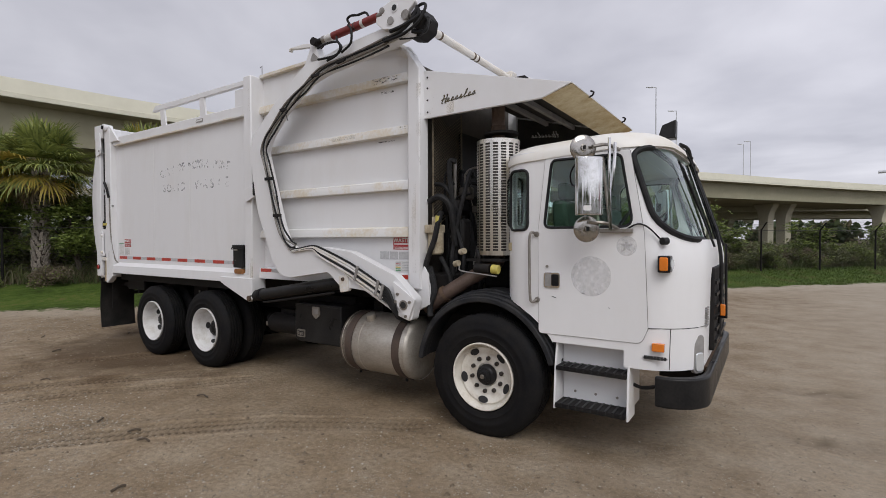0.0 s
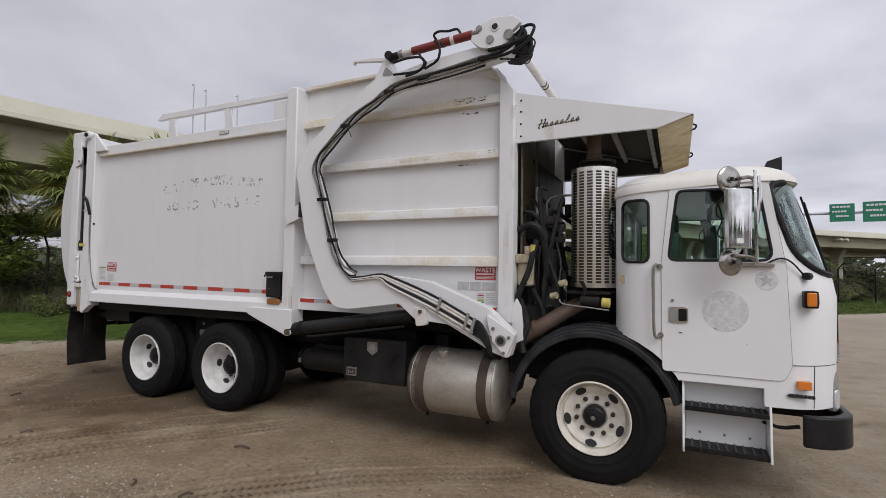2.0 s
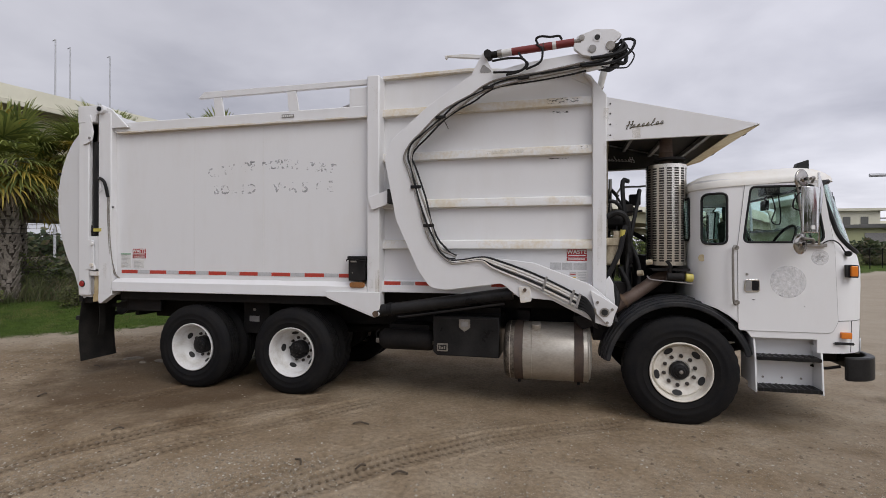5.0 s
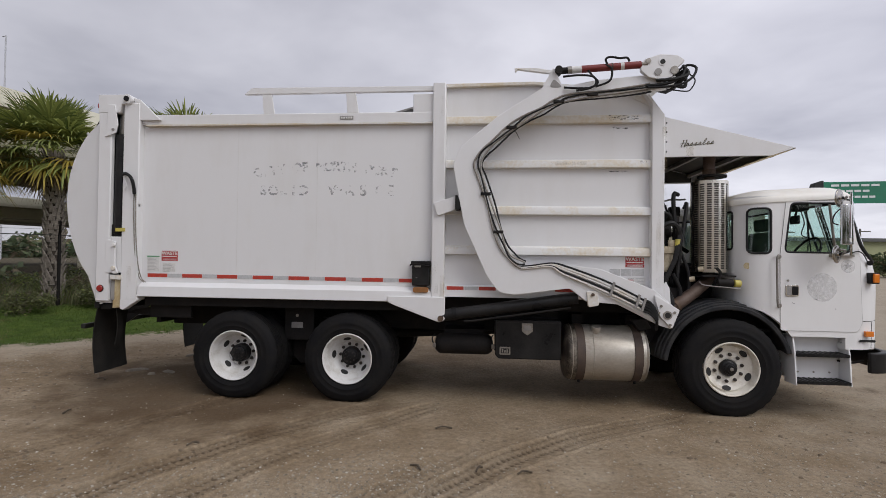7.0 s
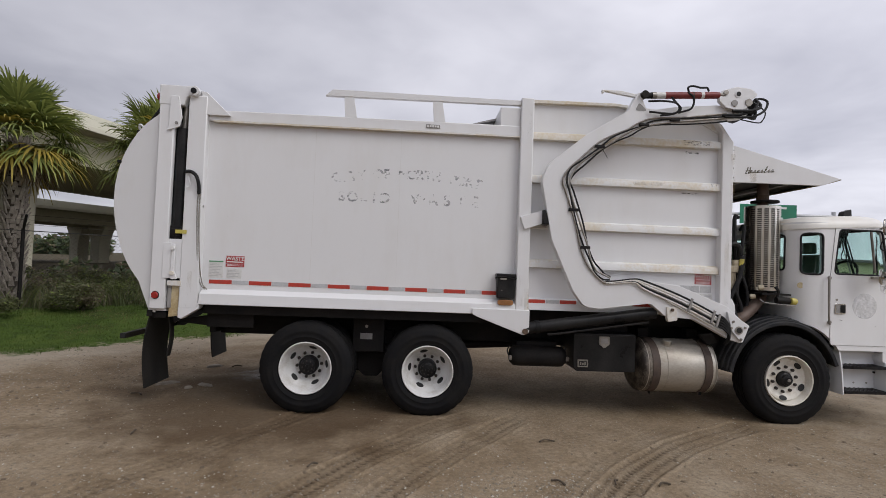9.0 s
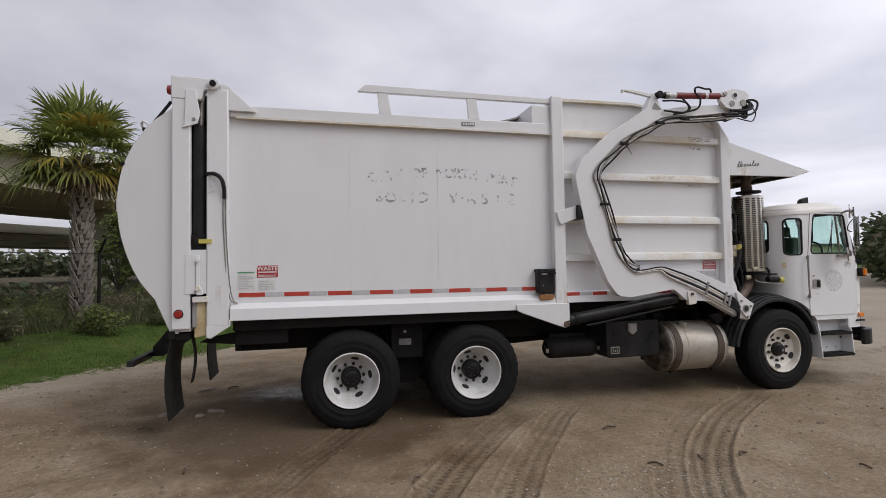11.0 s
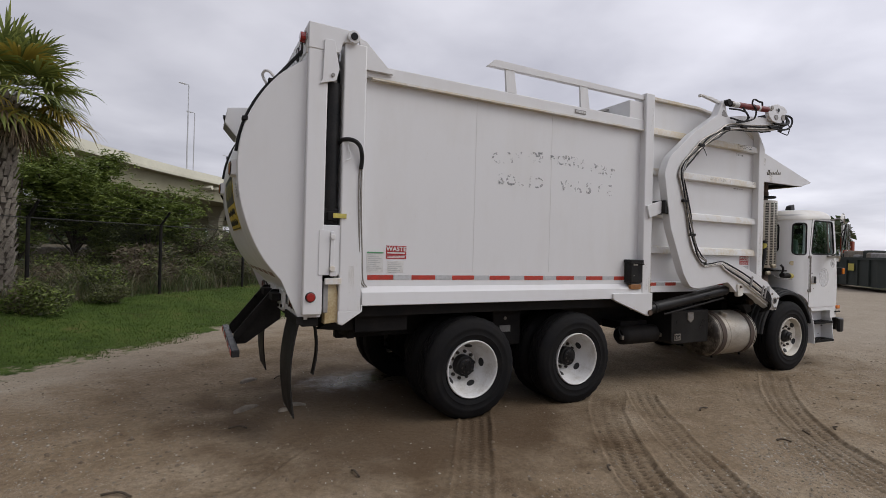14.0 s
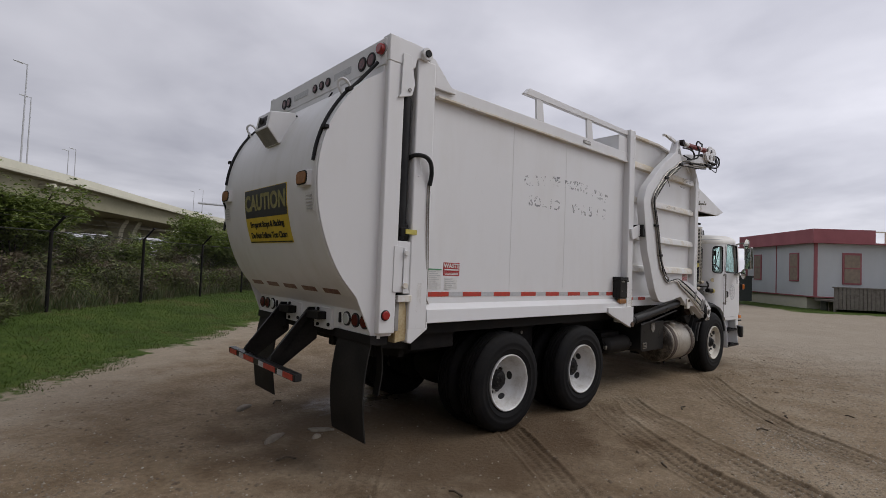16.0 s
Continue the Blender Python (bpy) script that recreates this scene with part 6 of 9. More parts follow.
for k in range(5):
    off = 0.028 * k
    mat = "rib" if k not in (0, 3) else "hose"
    part("arm_pipe", tube(B(), [(-4.24, 3.475, 1.56 - off * 0.2), (-4.10, 3.472, 1.575 - off * 0.2), (-3.92, 3.470, 1.60 - off * 0.3), (-3.78 - off * 0.1, 3.468, 1.575 - off * 0.8), (-3.40, 3.468, 1.44 - off), (-3.10, 3.468, 1.30 - off), (-2.96, 3.468, 1.225 - off)], 0.011, 7, 4), mat, truck)
    part("arm_hose", tube(B(), [(-2.97, 3.468, 1.23 - off), (-2.90, 3.455, 1.20 - off), (-2.84, 3.45, 1.10 - off * 0.7), (-2.82, 3.50, 0.98 - off * 0.3), (-2.78, 3.62, 0.90)], 0.015, 7, 4), "hose", truck)
part("arm_strap_plate", sheet(B(), [(-3.55, 3.46, 1.375), (-2.90, 3.46, 1.045), (-2.90, 3.50, 1.045), (-3.55, 3.50, 1.375)], 0.006), "rib", truck)
for x, z in ((-4.36, 3.06), (-4.63, 2.34), (-4.49, 1.93), (-3.89, 3.345), (-3.55, 3.44)):
    part("pipe_clamp", box(B(), x - 0.05, x + 0.06, 3.458, 3.492, z - 0.016, z + 0.016), "black", truck, "", 0.004)
for x, z in ((-3.30, 1.36), (-3.04, 1.235), (-2.98, 1.20)):
    part("pipe_clamp", sheet(B(), [(x - 0.022, 3.452, z - 0.085), (x, 3.452, z - 0.095), (x + 0.042, 3.452, z + 0.045), (x + 0.02, 3.452, z + 0.055)], 0.014), "cover_grey", truck)
part("tie_end", tube(B(), [(-4.34, 3.47, 3.05), (-4.30, 3.46, 2.99), (-4.27, 3.455, 2.93)], 0.004, 5), "hose", truck)
# dark tangle of hoses at the arm's end
for k, pts in enumerate(([(-3.0, 3.47, 3.55), (-2.80, 3.44, 3.56), (-2.66, 3.43, 3.62), (-2.60, 3.45, 3.72)], [(-2.98, 3.46, 3.53), (-2.72, 3.42, 3.53), (-2.56, 3.42, 3.60), (-2.50, 3.44, 3.72), (-2.58, 3.47, 3.76), (-2.68, 3.48, 3.70)],
                          [(-2.90, 3.45, 3.60), (-2.72, 3.42, 3.60), (-2.58, 3.44, 3.66), (-2.62, 3.48, 3.76)], [(-2.80, 3.46, 3.51), (-2.62, 3.45, 3.48), (-2.55, 3.46, 3.50), (-2.50, 3.47, 3.60), (-2.56, 3.48, 3.68)],
                          [(-2.86, 3.50, 3.66), (-2.70, 3.52, 3.58), (-2.58, 3.54, 3.56), (-2.56, 3.56, 3.68)])):
    part("arm_hose", tube(B(), pts, (0.016, 0.013, 0.018, 0.007, 0.02)[k], 7), "hose", truck, "black hydraulic hose")
for pts in ([(-2.72, 3.50, 3.66), (-2.60, 3.50, 3.74), (-2.55, 3.50, 3.66), (-2.64, 3.50, 3.57)],):
    part("arm_bracket", prism(B(), [(x, z) for x, _, z in pts], 3.50, 3.62), "black", truck, "black bracket at the arm's end", 0.01)
part("arm_bracket", prism(B(), rounded([(-2.82, 3.58), (-2.84, 3.70), (-2.78, 3.79), (-2.64, 3.79), (-2.58, 3.70), (-2.60, 3.60), (-2.70, 3.55)], 0.03), 3.60, 3.76), "black", truck, "black bracket behind the arm's end", 0.012)
part("cross_tube", rod(B(), (-2.72, 3.50, 3.70), (-2.72, far_side(3.50), 3.70), 0.038, 20), "roof", truck, "yellowed rusty cross tube between the arms")
for q in (3.66, far_side(3.66)):
    part("tube_clamp", rod(B(), (-2.72, q - 0.03, 3.70), (-2.72, q + 0.03, 3.70), 0.052, 20), "black", truck)
part("arm_bracket", box(B(), -2.79, -2.66, 5.46, 5.60, 3.625, 3.775), "rib", truck, "dirty white bracket round the cross tube", 0.01)
part("arm_bracket", box(B(), -2.66, -2.50, 5.48, 5.60, 3.60, 3.70), "black", truck, "", 0.015)
part("arm_bracket", box(B(), -2.95, -2.79, 5.50, 5.58, 3.60, 3.69), "black", truck, "", 0.015)
for q in (3.98, 4.62, 4.70):
    part("tube_strap", rod(B(), (-2.72, q - 0.012, 3.70), (-2.72, q + 0.012, 3.70), 0.041, 20), "rust", truck)

# the arm's upper end sags a little to the front
SAG = ("lift_arm", "arm_window", "arm_head", "arm_pin", "pin_ring", "tilt_ram", "ram_eye", "stay_bar", "arm_hose", "arm_pipe", "pipe_clamp", "arm_bracket", "cross_tube", "tube_clamp", "tube_strap")
for ob in list(bpy.data.objects):
    if ob.type == "MESH" and ob.name.split(".")[0] in SAG:
        for v in ob.data.vertices:
            k = min(1.0, max(0.0, (v.co.z - 3.15) / 0.3))
            if k:
                v.co.x, v.co.z = v.co.x + 0.045 * k, v.co.z - k * (0.015 + 0.05 * min(1.0, max(0.0, v.co.x + 4.0)))

# welded seams of the side sheets
for x in (-7.51, -6.56):
    part("panel_seam", box(B(), x - 0.0015, x + 0.0015, 3.658, 3.6605, 1.45, 3.14), "seam", truck)
# stains and scrapes on the hopper
for x0, x1, z0, z1, mat, q in ((-3.28, -2.96, 3.185, 3.24, "scuff", 3.686), (-3.22, -3.06, 3.10, 3.125, "scuff", 3.7485), (-2.96, -2.87, 2.71, 2.735, "scuff", 3.686), (-3.26, -3.05, 2.622, 2.634, "scuff", 3.7485),
                               (-3.9, -3.3, 2.69, 2.73, "stain", 3.686)):
    part("paint_scrape" if mat == "scuff" else "rust_stain", box(B(), x0, x1, q - 0.001, q + 0.0005, z0, z1), mat, truck)
for x, z0, z1 in ((-5.19, 1.25, 1.60), (-5.12, 1.10, 1.45), (-8.80, 1.12, 1.50), (-2.78, 1.35, 2.2), (-2.72, 2.3, 3.1), (-5.15, 3.1, 3.5)):
    part("rust_stain", box(B(), x, x + 0.05, 3.5735 if x < -5 else 3.6585, 3.576 if x < -5 else 3.6605, z0, z1), "stain", truck, "faint rust run")
part("rust_stain", sheet(B(), [(-2.64, 3.7345, 2.80), (-2.57, 3.7355, 2.80), (-2.57, 3.7355, 3.08), (-2.64, 3.7345, 3.08)], 0.001), "stain", truck)
part("rust_stain", sheet(B(), [(-2.44, 3.7365, 2.80), (-2.36, 3.7375, 2.80), (-2.36, 3.7375, 2.90), (-2.44, 3.7365, 2.90)], 0.001), "stain", truck)


# dark script on the canopy cheek, as slanted pen loops with no letters
def script(y_of, parent, x0, x1, z0, mat, flip=1):
    lean, n = 0.45, 8
    step = abs(x1 - x0) / n

    def at(u, v):
        x = x0 + flip * (u + lean * v)
        return x, y_of(x), z0 + v + 0.03 * u / abs(x1 - x0)
    for u in (0.0, step * 0.75):
        part("script_stroke", tube(B(), [at(u - 0.010, 0.062), at(u, 0.068), at(u + 0.002, 0.03), at(u - 0.002, 0.0), at(u + 0.014, -0.006)], 0.0046, 5), mat, parent, "dark script flourish")
    part("script_stroke", tube(B(), [at(-0.02, 0.028), at(step * 0.4, 0.036), at(step * 1.1, 0.034)], 0.0034, 5), mat, parent)
    for k in range(1, n):
        u, tall = step * (k + 0.35), 0.070 if k == 5 else 0.032
        wide = step * (0.30 if k != 5 else 0.22)
        loop = [at(u - step * 0.5, 0.004), at(u + wide * 0.6, tall * 0.45), at(u + wide * 0.5, tall * 0.92), at(u, tall), at(u - wide * 0.6, tall * 0.55), at(u - wide * 0.4, 0.006), at(u + wide * 0.4, 0.0), at(u + step * 0.55, 0.010)]
        part("script_stroke", tube(B(), loop, 0.0036, 5, 4), mat, parent)


def cheek(x):
    return 3.735 + 0.02 * (x + 2.69) / 1.155 - 0.002


script(cheek, truck, -2.49, -2.14, 2.90, "gold_ink")
script(lambda x: far_side(cheek(x)) - 0.049, truck, -2.14, -2.49, 2.90, "sticker_white", -1)

# ---- tailgate details ----
part("gate_header", box(B(), -9.20, -9.02, 3.60, far_side(3.60), 3.27, 3.50), "white", truck, "white light bar across the tailgate top", 0.01)
part("gate_seal", box(B(), -9.02, -8.86, 3.76, far_side(3.76), 1.25, 3.30), "black", truck)
for q, r, mat in ((4.82, 0.038, "lamp_dark"), (4.685, 0.038, "lamp_dark"), (4.555, 0.038, "lamp_dark"), (3.95, 0.058, "lamp_dark"), (3.81, 0.058, "lamp_dark"), (5.54, 0.05, "lamp_dark"), (5.43, 0.05, "lamp_dark")):
    part("rear_lamp", rod(B(), (-9.212, q, 3.365), (-9.19, q, 3.365), r * 0.82, 20), mat, truck, "round red rear lamp", 0.004)
    part("lamp_grommet", tube(B(), [(-9.204, q + r * 0.92 * math.cos(2 * math.pi * i / 20), 3.365 + r * 0.92 * math.sin(2 * math.pi * i / 20)) for i in range(20)], 0.010, 6, smooth=False, closed=True), "hose", truck)
part("corner_lamp", rod(B(), (-9.245, 3.65, 3.405), (-9.19, 3.65, 3.405), 0.045, 20), "red_lens", truck, "red lamp on the gate's top corner", 0.01)
part("corner_lamp_base", rod(B(), (-9.205, 3.65, 3.405), (-9.18, 3.65, 3.405), 0.055, 20), "cover_grey", truck)
for q0, q1 in ((4.98, 5.30), (4.14, 4.44)):
    part("reflector_strip", box(B(), -9.204, -9.198, q0, q1, 3.345, 3.405), "tape_silver", truck)


def gate_at(z):
    """How far back the barrel of the tailgate reaches at a height."""
    for (x0, z0), (x1, z1) in zip(gate_line, gate_line[1:]):
        if z1 <= z <= z0:
            return x0 + (x1 - x0) * (z0 - z) / (z0 - z1)
    return -9.2


# hoses down both edges of the barrel, ending at amber lamps
for q, s in ((3.80, 1), (far_side(3.80), -1)):
    zs = [3.30, 3.18, 3.08, 2.98, 2.85, 2.7, 2.55, 2.42]
    pts = [(-9.22, q - 0.12 * s, 3.30)] + [(gate_at(z) - 0.010, q + (-0.125 + 0.18 * (-9.12 - gate_at(z))) * s, z) for z in zs[2:]]
    part("lamp_conduit", tube(B(), pts, 0.015, 7), "hose", truck, "black corrugated conduit")
    for z in (3.02, 2.68):
        part("conduit_clip", box(B(), gate_at(z) - 0.035, gate_at(z) + 0.01, q - 0.085 * s - 0.03, q - 0.085 * s + 0.03, z - 0.015, z + 0.015), "black", truck, "", 0.004)
    x = gate_at(2.29) + 0.036
    part("amber_housing", box(B(), x - 0.075, x + 0.03, q if s > 0 else q - 0.17, q + 0.17 if s > 0 else q, 2.228, 2.352), "white", truck, "white lamp housing", 0.008)
    part("amber_lamp", prism(B(), rounded([(q + 0.01 * s, 2.335), (q + 0.16 * s, 2.335), (q + 0.16 * s, 2.245), (q + 0.01 * s, 2.245)], 0.035), x - 0.088, x - 0.07, "x"), "amber_dull", truck, "amber oval tail lamp")
    part("amber_gasket", prism(B(), rounded([(q, 2.345), (q + 0.17 * s, 2.345), (q + 0.17 * s, 2.235), (q, 2.235)], 0.04), x - 0.08, x - 0.072, "x"), "hose", truck)
    z, q = 2.11, q - 0.05 * s
    part("small_notice", sheet(B(), [(gate_at(z + 0.07) - 0.003, q + 0.02 * s, z + 0.07), (gate_at(z + 0.07) - 0.003, q + 0.15 * s, z + 0.07), (gate_at(z - 0.08) - 0.003, q + 0.15 * s, z - 0.08), (gate_at(z - 0.08) - 0.003, q + 0.02 * s, z - 0.08)], 0.002), "sticker_white", truck, "small white notice")
    for i in range(5):
        zz = z + 0.05 - i * 0.025
        part("notice_bar", box(B(), gate_at(zz) - 0.009, gate_at(zz) - 0.004, min(q + 0.035 * s, q + 0.13 * s), max(q + 0.035 * s, q + 0.13 * s), zz - 0.008, zz), "sticker_grey", truck)
part("loose_hose", tube(B(), [(gate_at(2.28) - 0.04, far_side(3.80), 2.26), (-9.66, far_side(3.74), 2.1), (-9.66, far_side(3.66), 1.95), (-9.64, far_side(3.60), 2.02), (-9.62, far_side(3.66), 2.2)], 0.010, 6), "hose", truck)
for q in (3.78, far_side(3.78)):
    part("lift_hook", tube(B(), [(-9.40, q - 0.03, 3.03), (-9.46, q - 0.03, 3.10), (-9.50, q - 0.01, 3.11), (-9.51, q + 0.02, 3.07), (-9.45, q + 0.02, 2.97)], 0.012, 7), "white", truck, "white bent lifting hook")

# camera box on the barrel
cb = part("camera_box", prism(B(), rounded([(-9.50, 3.0), (-9.735, 2.965), (-9.76, 2.82), (-9.65, 2.69), (-9.50, 2.74)], 0.012), 4.57, 4.86), "white", truck, "white camera housing", 0.008)
part("camera_slot", sheet(B(), [(-9.742, 4.62, 2.93), (-9.758, 4.62, 2.84), (-9.758, 4.81, 2.84), (-9.742, 4.81, 2.93)], 0.006), "ink", cb)
part("camera_lens", rod(B(), (-9.762, 4.72, 2.885), (-9.74, 4.72, 2.89), 0.035, 16), "gloss_black", cb)
part("housing_base", sheet(B(), [(-9.757, 4.575, 2.812), (-9.655, 4.575, 2.692), (-9.655, 4.855, 2.692), (-9.757, 4.855, 2.812)], 0.006), "cover_grey", cb)
part("camera_cable", tube(B(), [(-9.54, 4.60, 2.98), (-9.40, 4.56, 2.98), (-9.28, 4.50, 3.10), (-9.21, 4.45, 3.24)], 0.008, 6), "hose", truck)

# caution board, bent to the barrel
def board(z0, z1, mat, q0=4.24, q1=5.20, off=0.004, n=6):
    bm = B()
    rows = []
    for i in range(n + 1):
        z = z0 + (z1 - z0) * i / n
        rows.append([[bm.verts.new((gate_at(z) - o, q, z)) for q in (q0, q1)] for o in (off, off - 0.003)])
    for a, b in zip(rows, rows[1:]):
        bm.faces.new((a[0][0], a[0][1], b[0][1], b[0][0]))
        bm.faces.new((a[1][0], b[1][0], b[1][1], a[1][1]))
        bm.faces.new((a[0][0], b[0][0], b[1][0], a[1][0]))
        bm.faces.new((a[0][1], a[1][1], b[1][1], b[0][1]))
    for r in (rows[0], rows[-1]):
        bm.faces.new((r[0][0], r[0][1], r[1][1], r[1][0]))
    return bm


def on_gate(q, z):
    x0, x1 = gate_at(z + 0.05), gate_at(z - 0.05)
    lean = math.degrees(math.atan2(x0 - x1, 0.10))
    return Matrix.Translation((gate_at(z) - 0.007, q, z)) @ pose(0, 0, 0, 0, 0, -90) @ pose(0, 0, 0, 90 - lean)


sign = part("caution_board", board(1.80, 2.30, "yellow"), "yellow", truck, "yellow caution board with a dark heading")
part("caution_heading", board(2.035, 2.295, "sign_grey", 4.25, 5.19, 0.0055), "sign_grey", sign, "dark grey heading band")
part("caution_edge", board(1.805, 1.815, "ink", 4.25, 5.19, 0.0055), "ink", sign)
letters("caution_word", "CAUTION", 0.20, "faded_yellow", sign, on_gate(4.72, 2.165), "yellow heading", spacing=1.03, depth=0.001, bold=0.007)
letters("caution_line", "Frequent Stops & Backing", 0.076, "ink", sign, on_gate(4.72, 1.968), "dark text line", spacing=0.96, depth=0.001, bold=0.0022)
letters("caution_line", "Do Not Follow Too Close", 0.078, "ink", sign, on_gate(4.72, 1.868), "dark text line", spacing=0.96, depth=0.001, bold=0.0022)
for i in range(5):
    q = 3.86 + i * 0.40
    part("reflective_tape", sheet(B(), [(gate_at(1.42) - 0.004, q, 1.425), (gate_at(1.42) - 0.004, q + 0.26, 1.425), (gate_at(1.38) - 0.004, q + 0.26, 1.385), (gate_at(1.38) - 0.004, q, 1.385)], 0.002), "tape_worn", truck, "worn brown-red reflective tape")

# lower rear frame, lamps and step
part("rear_sill", box(B(), -9.17, -9.03, 3.64, far_side(3.64), 0.98, 1.05), "black", truck, "", 0.008)
for flip in (False, True):
    for q, mat in ((3.99, "clear_lens"), (3.85, "lamp_dark"), (3.715, "lamp_dark")):
        q = far_side(q) if flip else q
        part("lamp_grommet", rod(B(), (-9.225, q, 1.172), (-9.195, q, 1.172), 0.061, 20), "hose", truck, "", 0.006)
        part("tail_lamp", rod(B(), (-9.232, q, 1.172), (-9.21, q, 1.172), 0.050, 20), mat, truck, "round tail lamp in a black grommet", 0.008)
    q = far_side(4.10) if flip else 4.10
    part("lamp_slot", prism(B(), rounded([(q - 0.012, 1.215), (q + 0.012, 1.215), (q + 0.012, 1.125), (q - 0.012, 1.125)], 0.010), -9.226, -9.2, "x"), "hose", truck)
for q in (4.55, 5.16):
    part("step_bracket", prism(B(), [(-9.20, 1.22), (-9.29, 1.225), (-9.63, 0.80), (-9.63, 0.70), (-9.52, 0.70), (-9.20, 0.93)], q - 0.012, q + 0.012), "gloss_black", truck, "black sloping step bracket", 0.004)
    part("bracket_web", sheet(B(), [(-9.21, q - 0.012, 1.20), (-9.21, q + 0.17, 1.20), (-9.60, q + 0.17, 0.72), (-9.60, q - 0.012, 0.72)], 0.008), "black", truck)
    part("bracket_plate", prism(B(), rounded([(q - 0.33, 1.235), (q + 0.05, 1.235), (q + 0.05, 1.045), (q - 0.33, 1.045)], 0.02), -9.235, -9.205, "x"), "white", truck, "", 0.004)
    part("bracket_tube", box(B(), -9.32, -9.235, q - 0.24, q - 0.012, 1.13, 1.20), "black", truck, "", 0.006)
    for dq, dz in ((-0.09, 1.075), (-0.09, 1.215), (-0.29, 1.09)):
        part("plate_bolt", rod(B(), (-9.25, q + dq, dz), (-9.23, q + dq, dz), 0.016, 8), "black", truck)
bar = part("step_bar", box(B(), -9.685, -9.62, 3.95, 5.46, 0.695, 0.755), "gloss_black", truck, "black tubular rear step bar", 0.006)
for i, (a, b) in enumerate(((3.98, 4.16), (4.17, 4.27), (4.32, 4.56), (4.57, 4.68), (4.80, 5.04), (5.05, 5.16), (5.24, 5.42))):
    part("reflective_tape", box(B(), -9.6885, -9.6845, a, b, 0.703, 0.747), "tape_red" if i % 2 == 0 else "tape_silver", bar)
part("bar_end", box(B(), -9.678, -9.627, 3.946, 3.952, 0.702, 0.748), "ink", bar)


def flap(x0, q0, q1, z0, z1, bend, lean):
    """A hanging rubber flap with a lazy curve."""
    bm = B()
    n, rows = 10, []
    for i in range(n + 1):
        t = i / n
        z = z1 + (z0 - z1) * t
        x = x0 + bend * math.sin(t * math.pi) + lean * t
        rows.append([bm.verts.new((x + dx, q, z)) for dx in (0.0, 0.012) for q in (q0, q1)])
    for a, b in zip(rows, rows[1:]):
        bm.faces.new((a[0], a[1], b[1], b[0]))
        bm.faces.new((a[2], b[2], b[3], a[3]))
        bm.faces.new((a[0], b[0], b[2], a[2]))
        bm.faces.new((a[1], a[3], b[3], b[1]))
    bm.faces.new((rows[0][0], rows[0][2], rows[0][3], rows[0][1]))
    bm.faces.new((rows[-1][0], rows[-1][1], rows[-1][3], rows[-1][2]))
    return bm


for q0, q1 in ((3.63, 4.15), (far_side(4.15), far_side(3.63))):
    part("mud_flap", flap(-9.19, q0, q1, 0.22, 1.06, -0.05, -0.03), "flap", truck, "black hanging rubber mud flap")
    part("flap_hanger", box(B(), -9.22, -9.16, q0 - 0.02, q1 + 0.02, 1.00, 1.07), "black", truck)
part("flap_strap", flap(-9.05, 3.72, 3.80, 0.55, 1.02, 0.03, 0.0), "flap", truck)

# ---- chassis ----
for q in (4.32, far_side(4.42)):
    part("frame_rail", box(B(), -8.70, -0.60, q, q + 0.10, 0.74, 1.04), "black", truck, "black chassis rail", 0.01)
part("sub_frame", box(B(), -8.68, -2.90, 4.05, far_side(4.05), 1.03, 1.21), "black", truck)
for q0, q1 in ((3.70, 3.74), (far_side(3.74), far_side(3.70))):
    part("under_skirt", box(B(), -8.66, -5.3, q0, q1, 1.04, 1.20), "black", truck)
    part("fender_support", box(B(), -8.66, -8.14, q0 + 0.1, q1 + 0.1, 0.88, 1.10), "black", truck, "", 0.006)
part("gate_tie", prism(B(), [(-9.0, 0.92), (-8.92, 0.96), (-8.35, 1.06), (-8.35, 1.0), (-8.55, 0.93), (-8.60, 0.88)], 3.85, 3.93), "black", truck, "", 0.006)
part("rear_panel", box(B(), -8.68, -8.62, 3.95, far_side(3.95), 0.80, 1.2), "black", truck)
part("wheel_guard", box(B(), -7.05, -6.68, 3.98, 4.30, 0.62, 1.08), "black", truck, "", 0.01)
part("serial_plate", box(B(), -6.96, -6.82, 3.972, 3.984, 0.77, 0.84), "cover_grey", truck, "small grey plate on the frame")
part("frame_bolt", rod(B(), (-6.89, 3.97, 0.92), (-6.89, 3.985, 0.92), 0.018, 10), "steel", truck)
for x in (-6.165, -7.505):
    part("axle", rod(B(), (x, 3.9, REAR_Z), (x, far_side(3.9), REAR_Z), 0.075, 16), "black", truck, "black drive axle")
    part("differential", lathe(B(), [(0.05, -0.28), (0.16, -0.22), (0.22, -0.08), (0.22, 0.08), (0.16, 0.22), (0.05, 0.28)], 20), "black", truck, at=pose(x, CY, REAR_Z))
    part("air_chamber", rod(B(), (x + 0.2, 4.15, 0.58), (x + 0.38, 4.15, 0.62), 0.09, 16), "black", truck)
part("axle", rod(B(), (-1.98, 3.9, FRONT_Z - 0.03), (-1.98, far_side(3.9), FRONT_Z - 0.03), 0.06, 12), "black", truck)
part("drive_shaft", rod(B(), (-6.0, CY, 0.60), (-2.6, CY, 0.80), 0.055, 14), "black", truck)
for q in (4.12, far_side(4.12)):
    part("leaf_spring", tube(B(), [(-2.65, q, 0.70), (-2.3, q, 0.62), (-1.98, q, 0.585), (-1.65, q, 0.62), (-1.3, q, 0.70)], 0.045, 6), "black", truck)
    part("walking_beam", tube(B(), [(-7.53, q + 0.05, 0.50), (-6.86, q + 0.05, 0.66), (-6.20, q + 0.05, 0.50)], 0.06, 8), "black", truck)
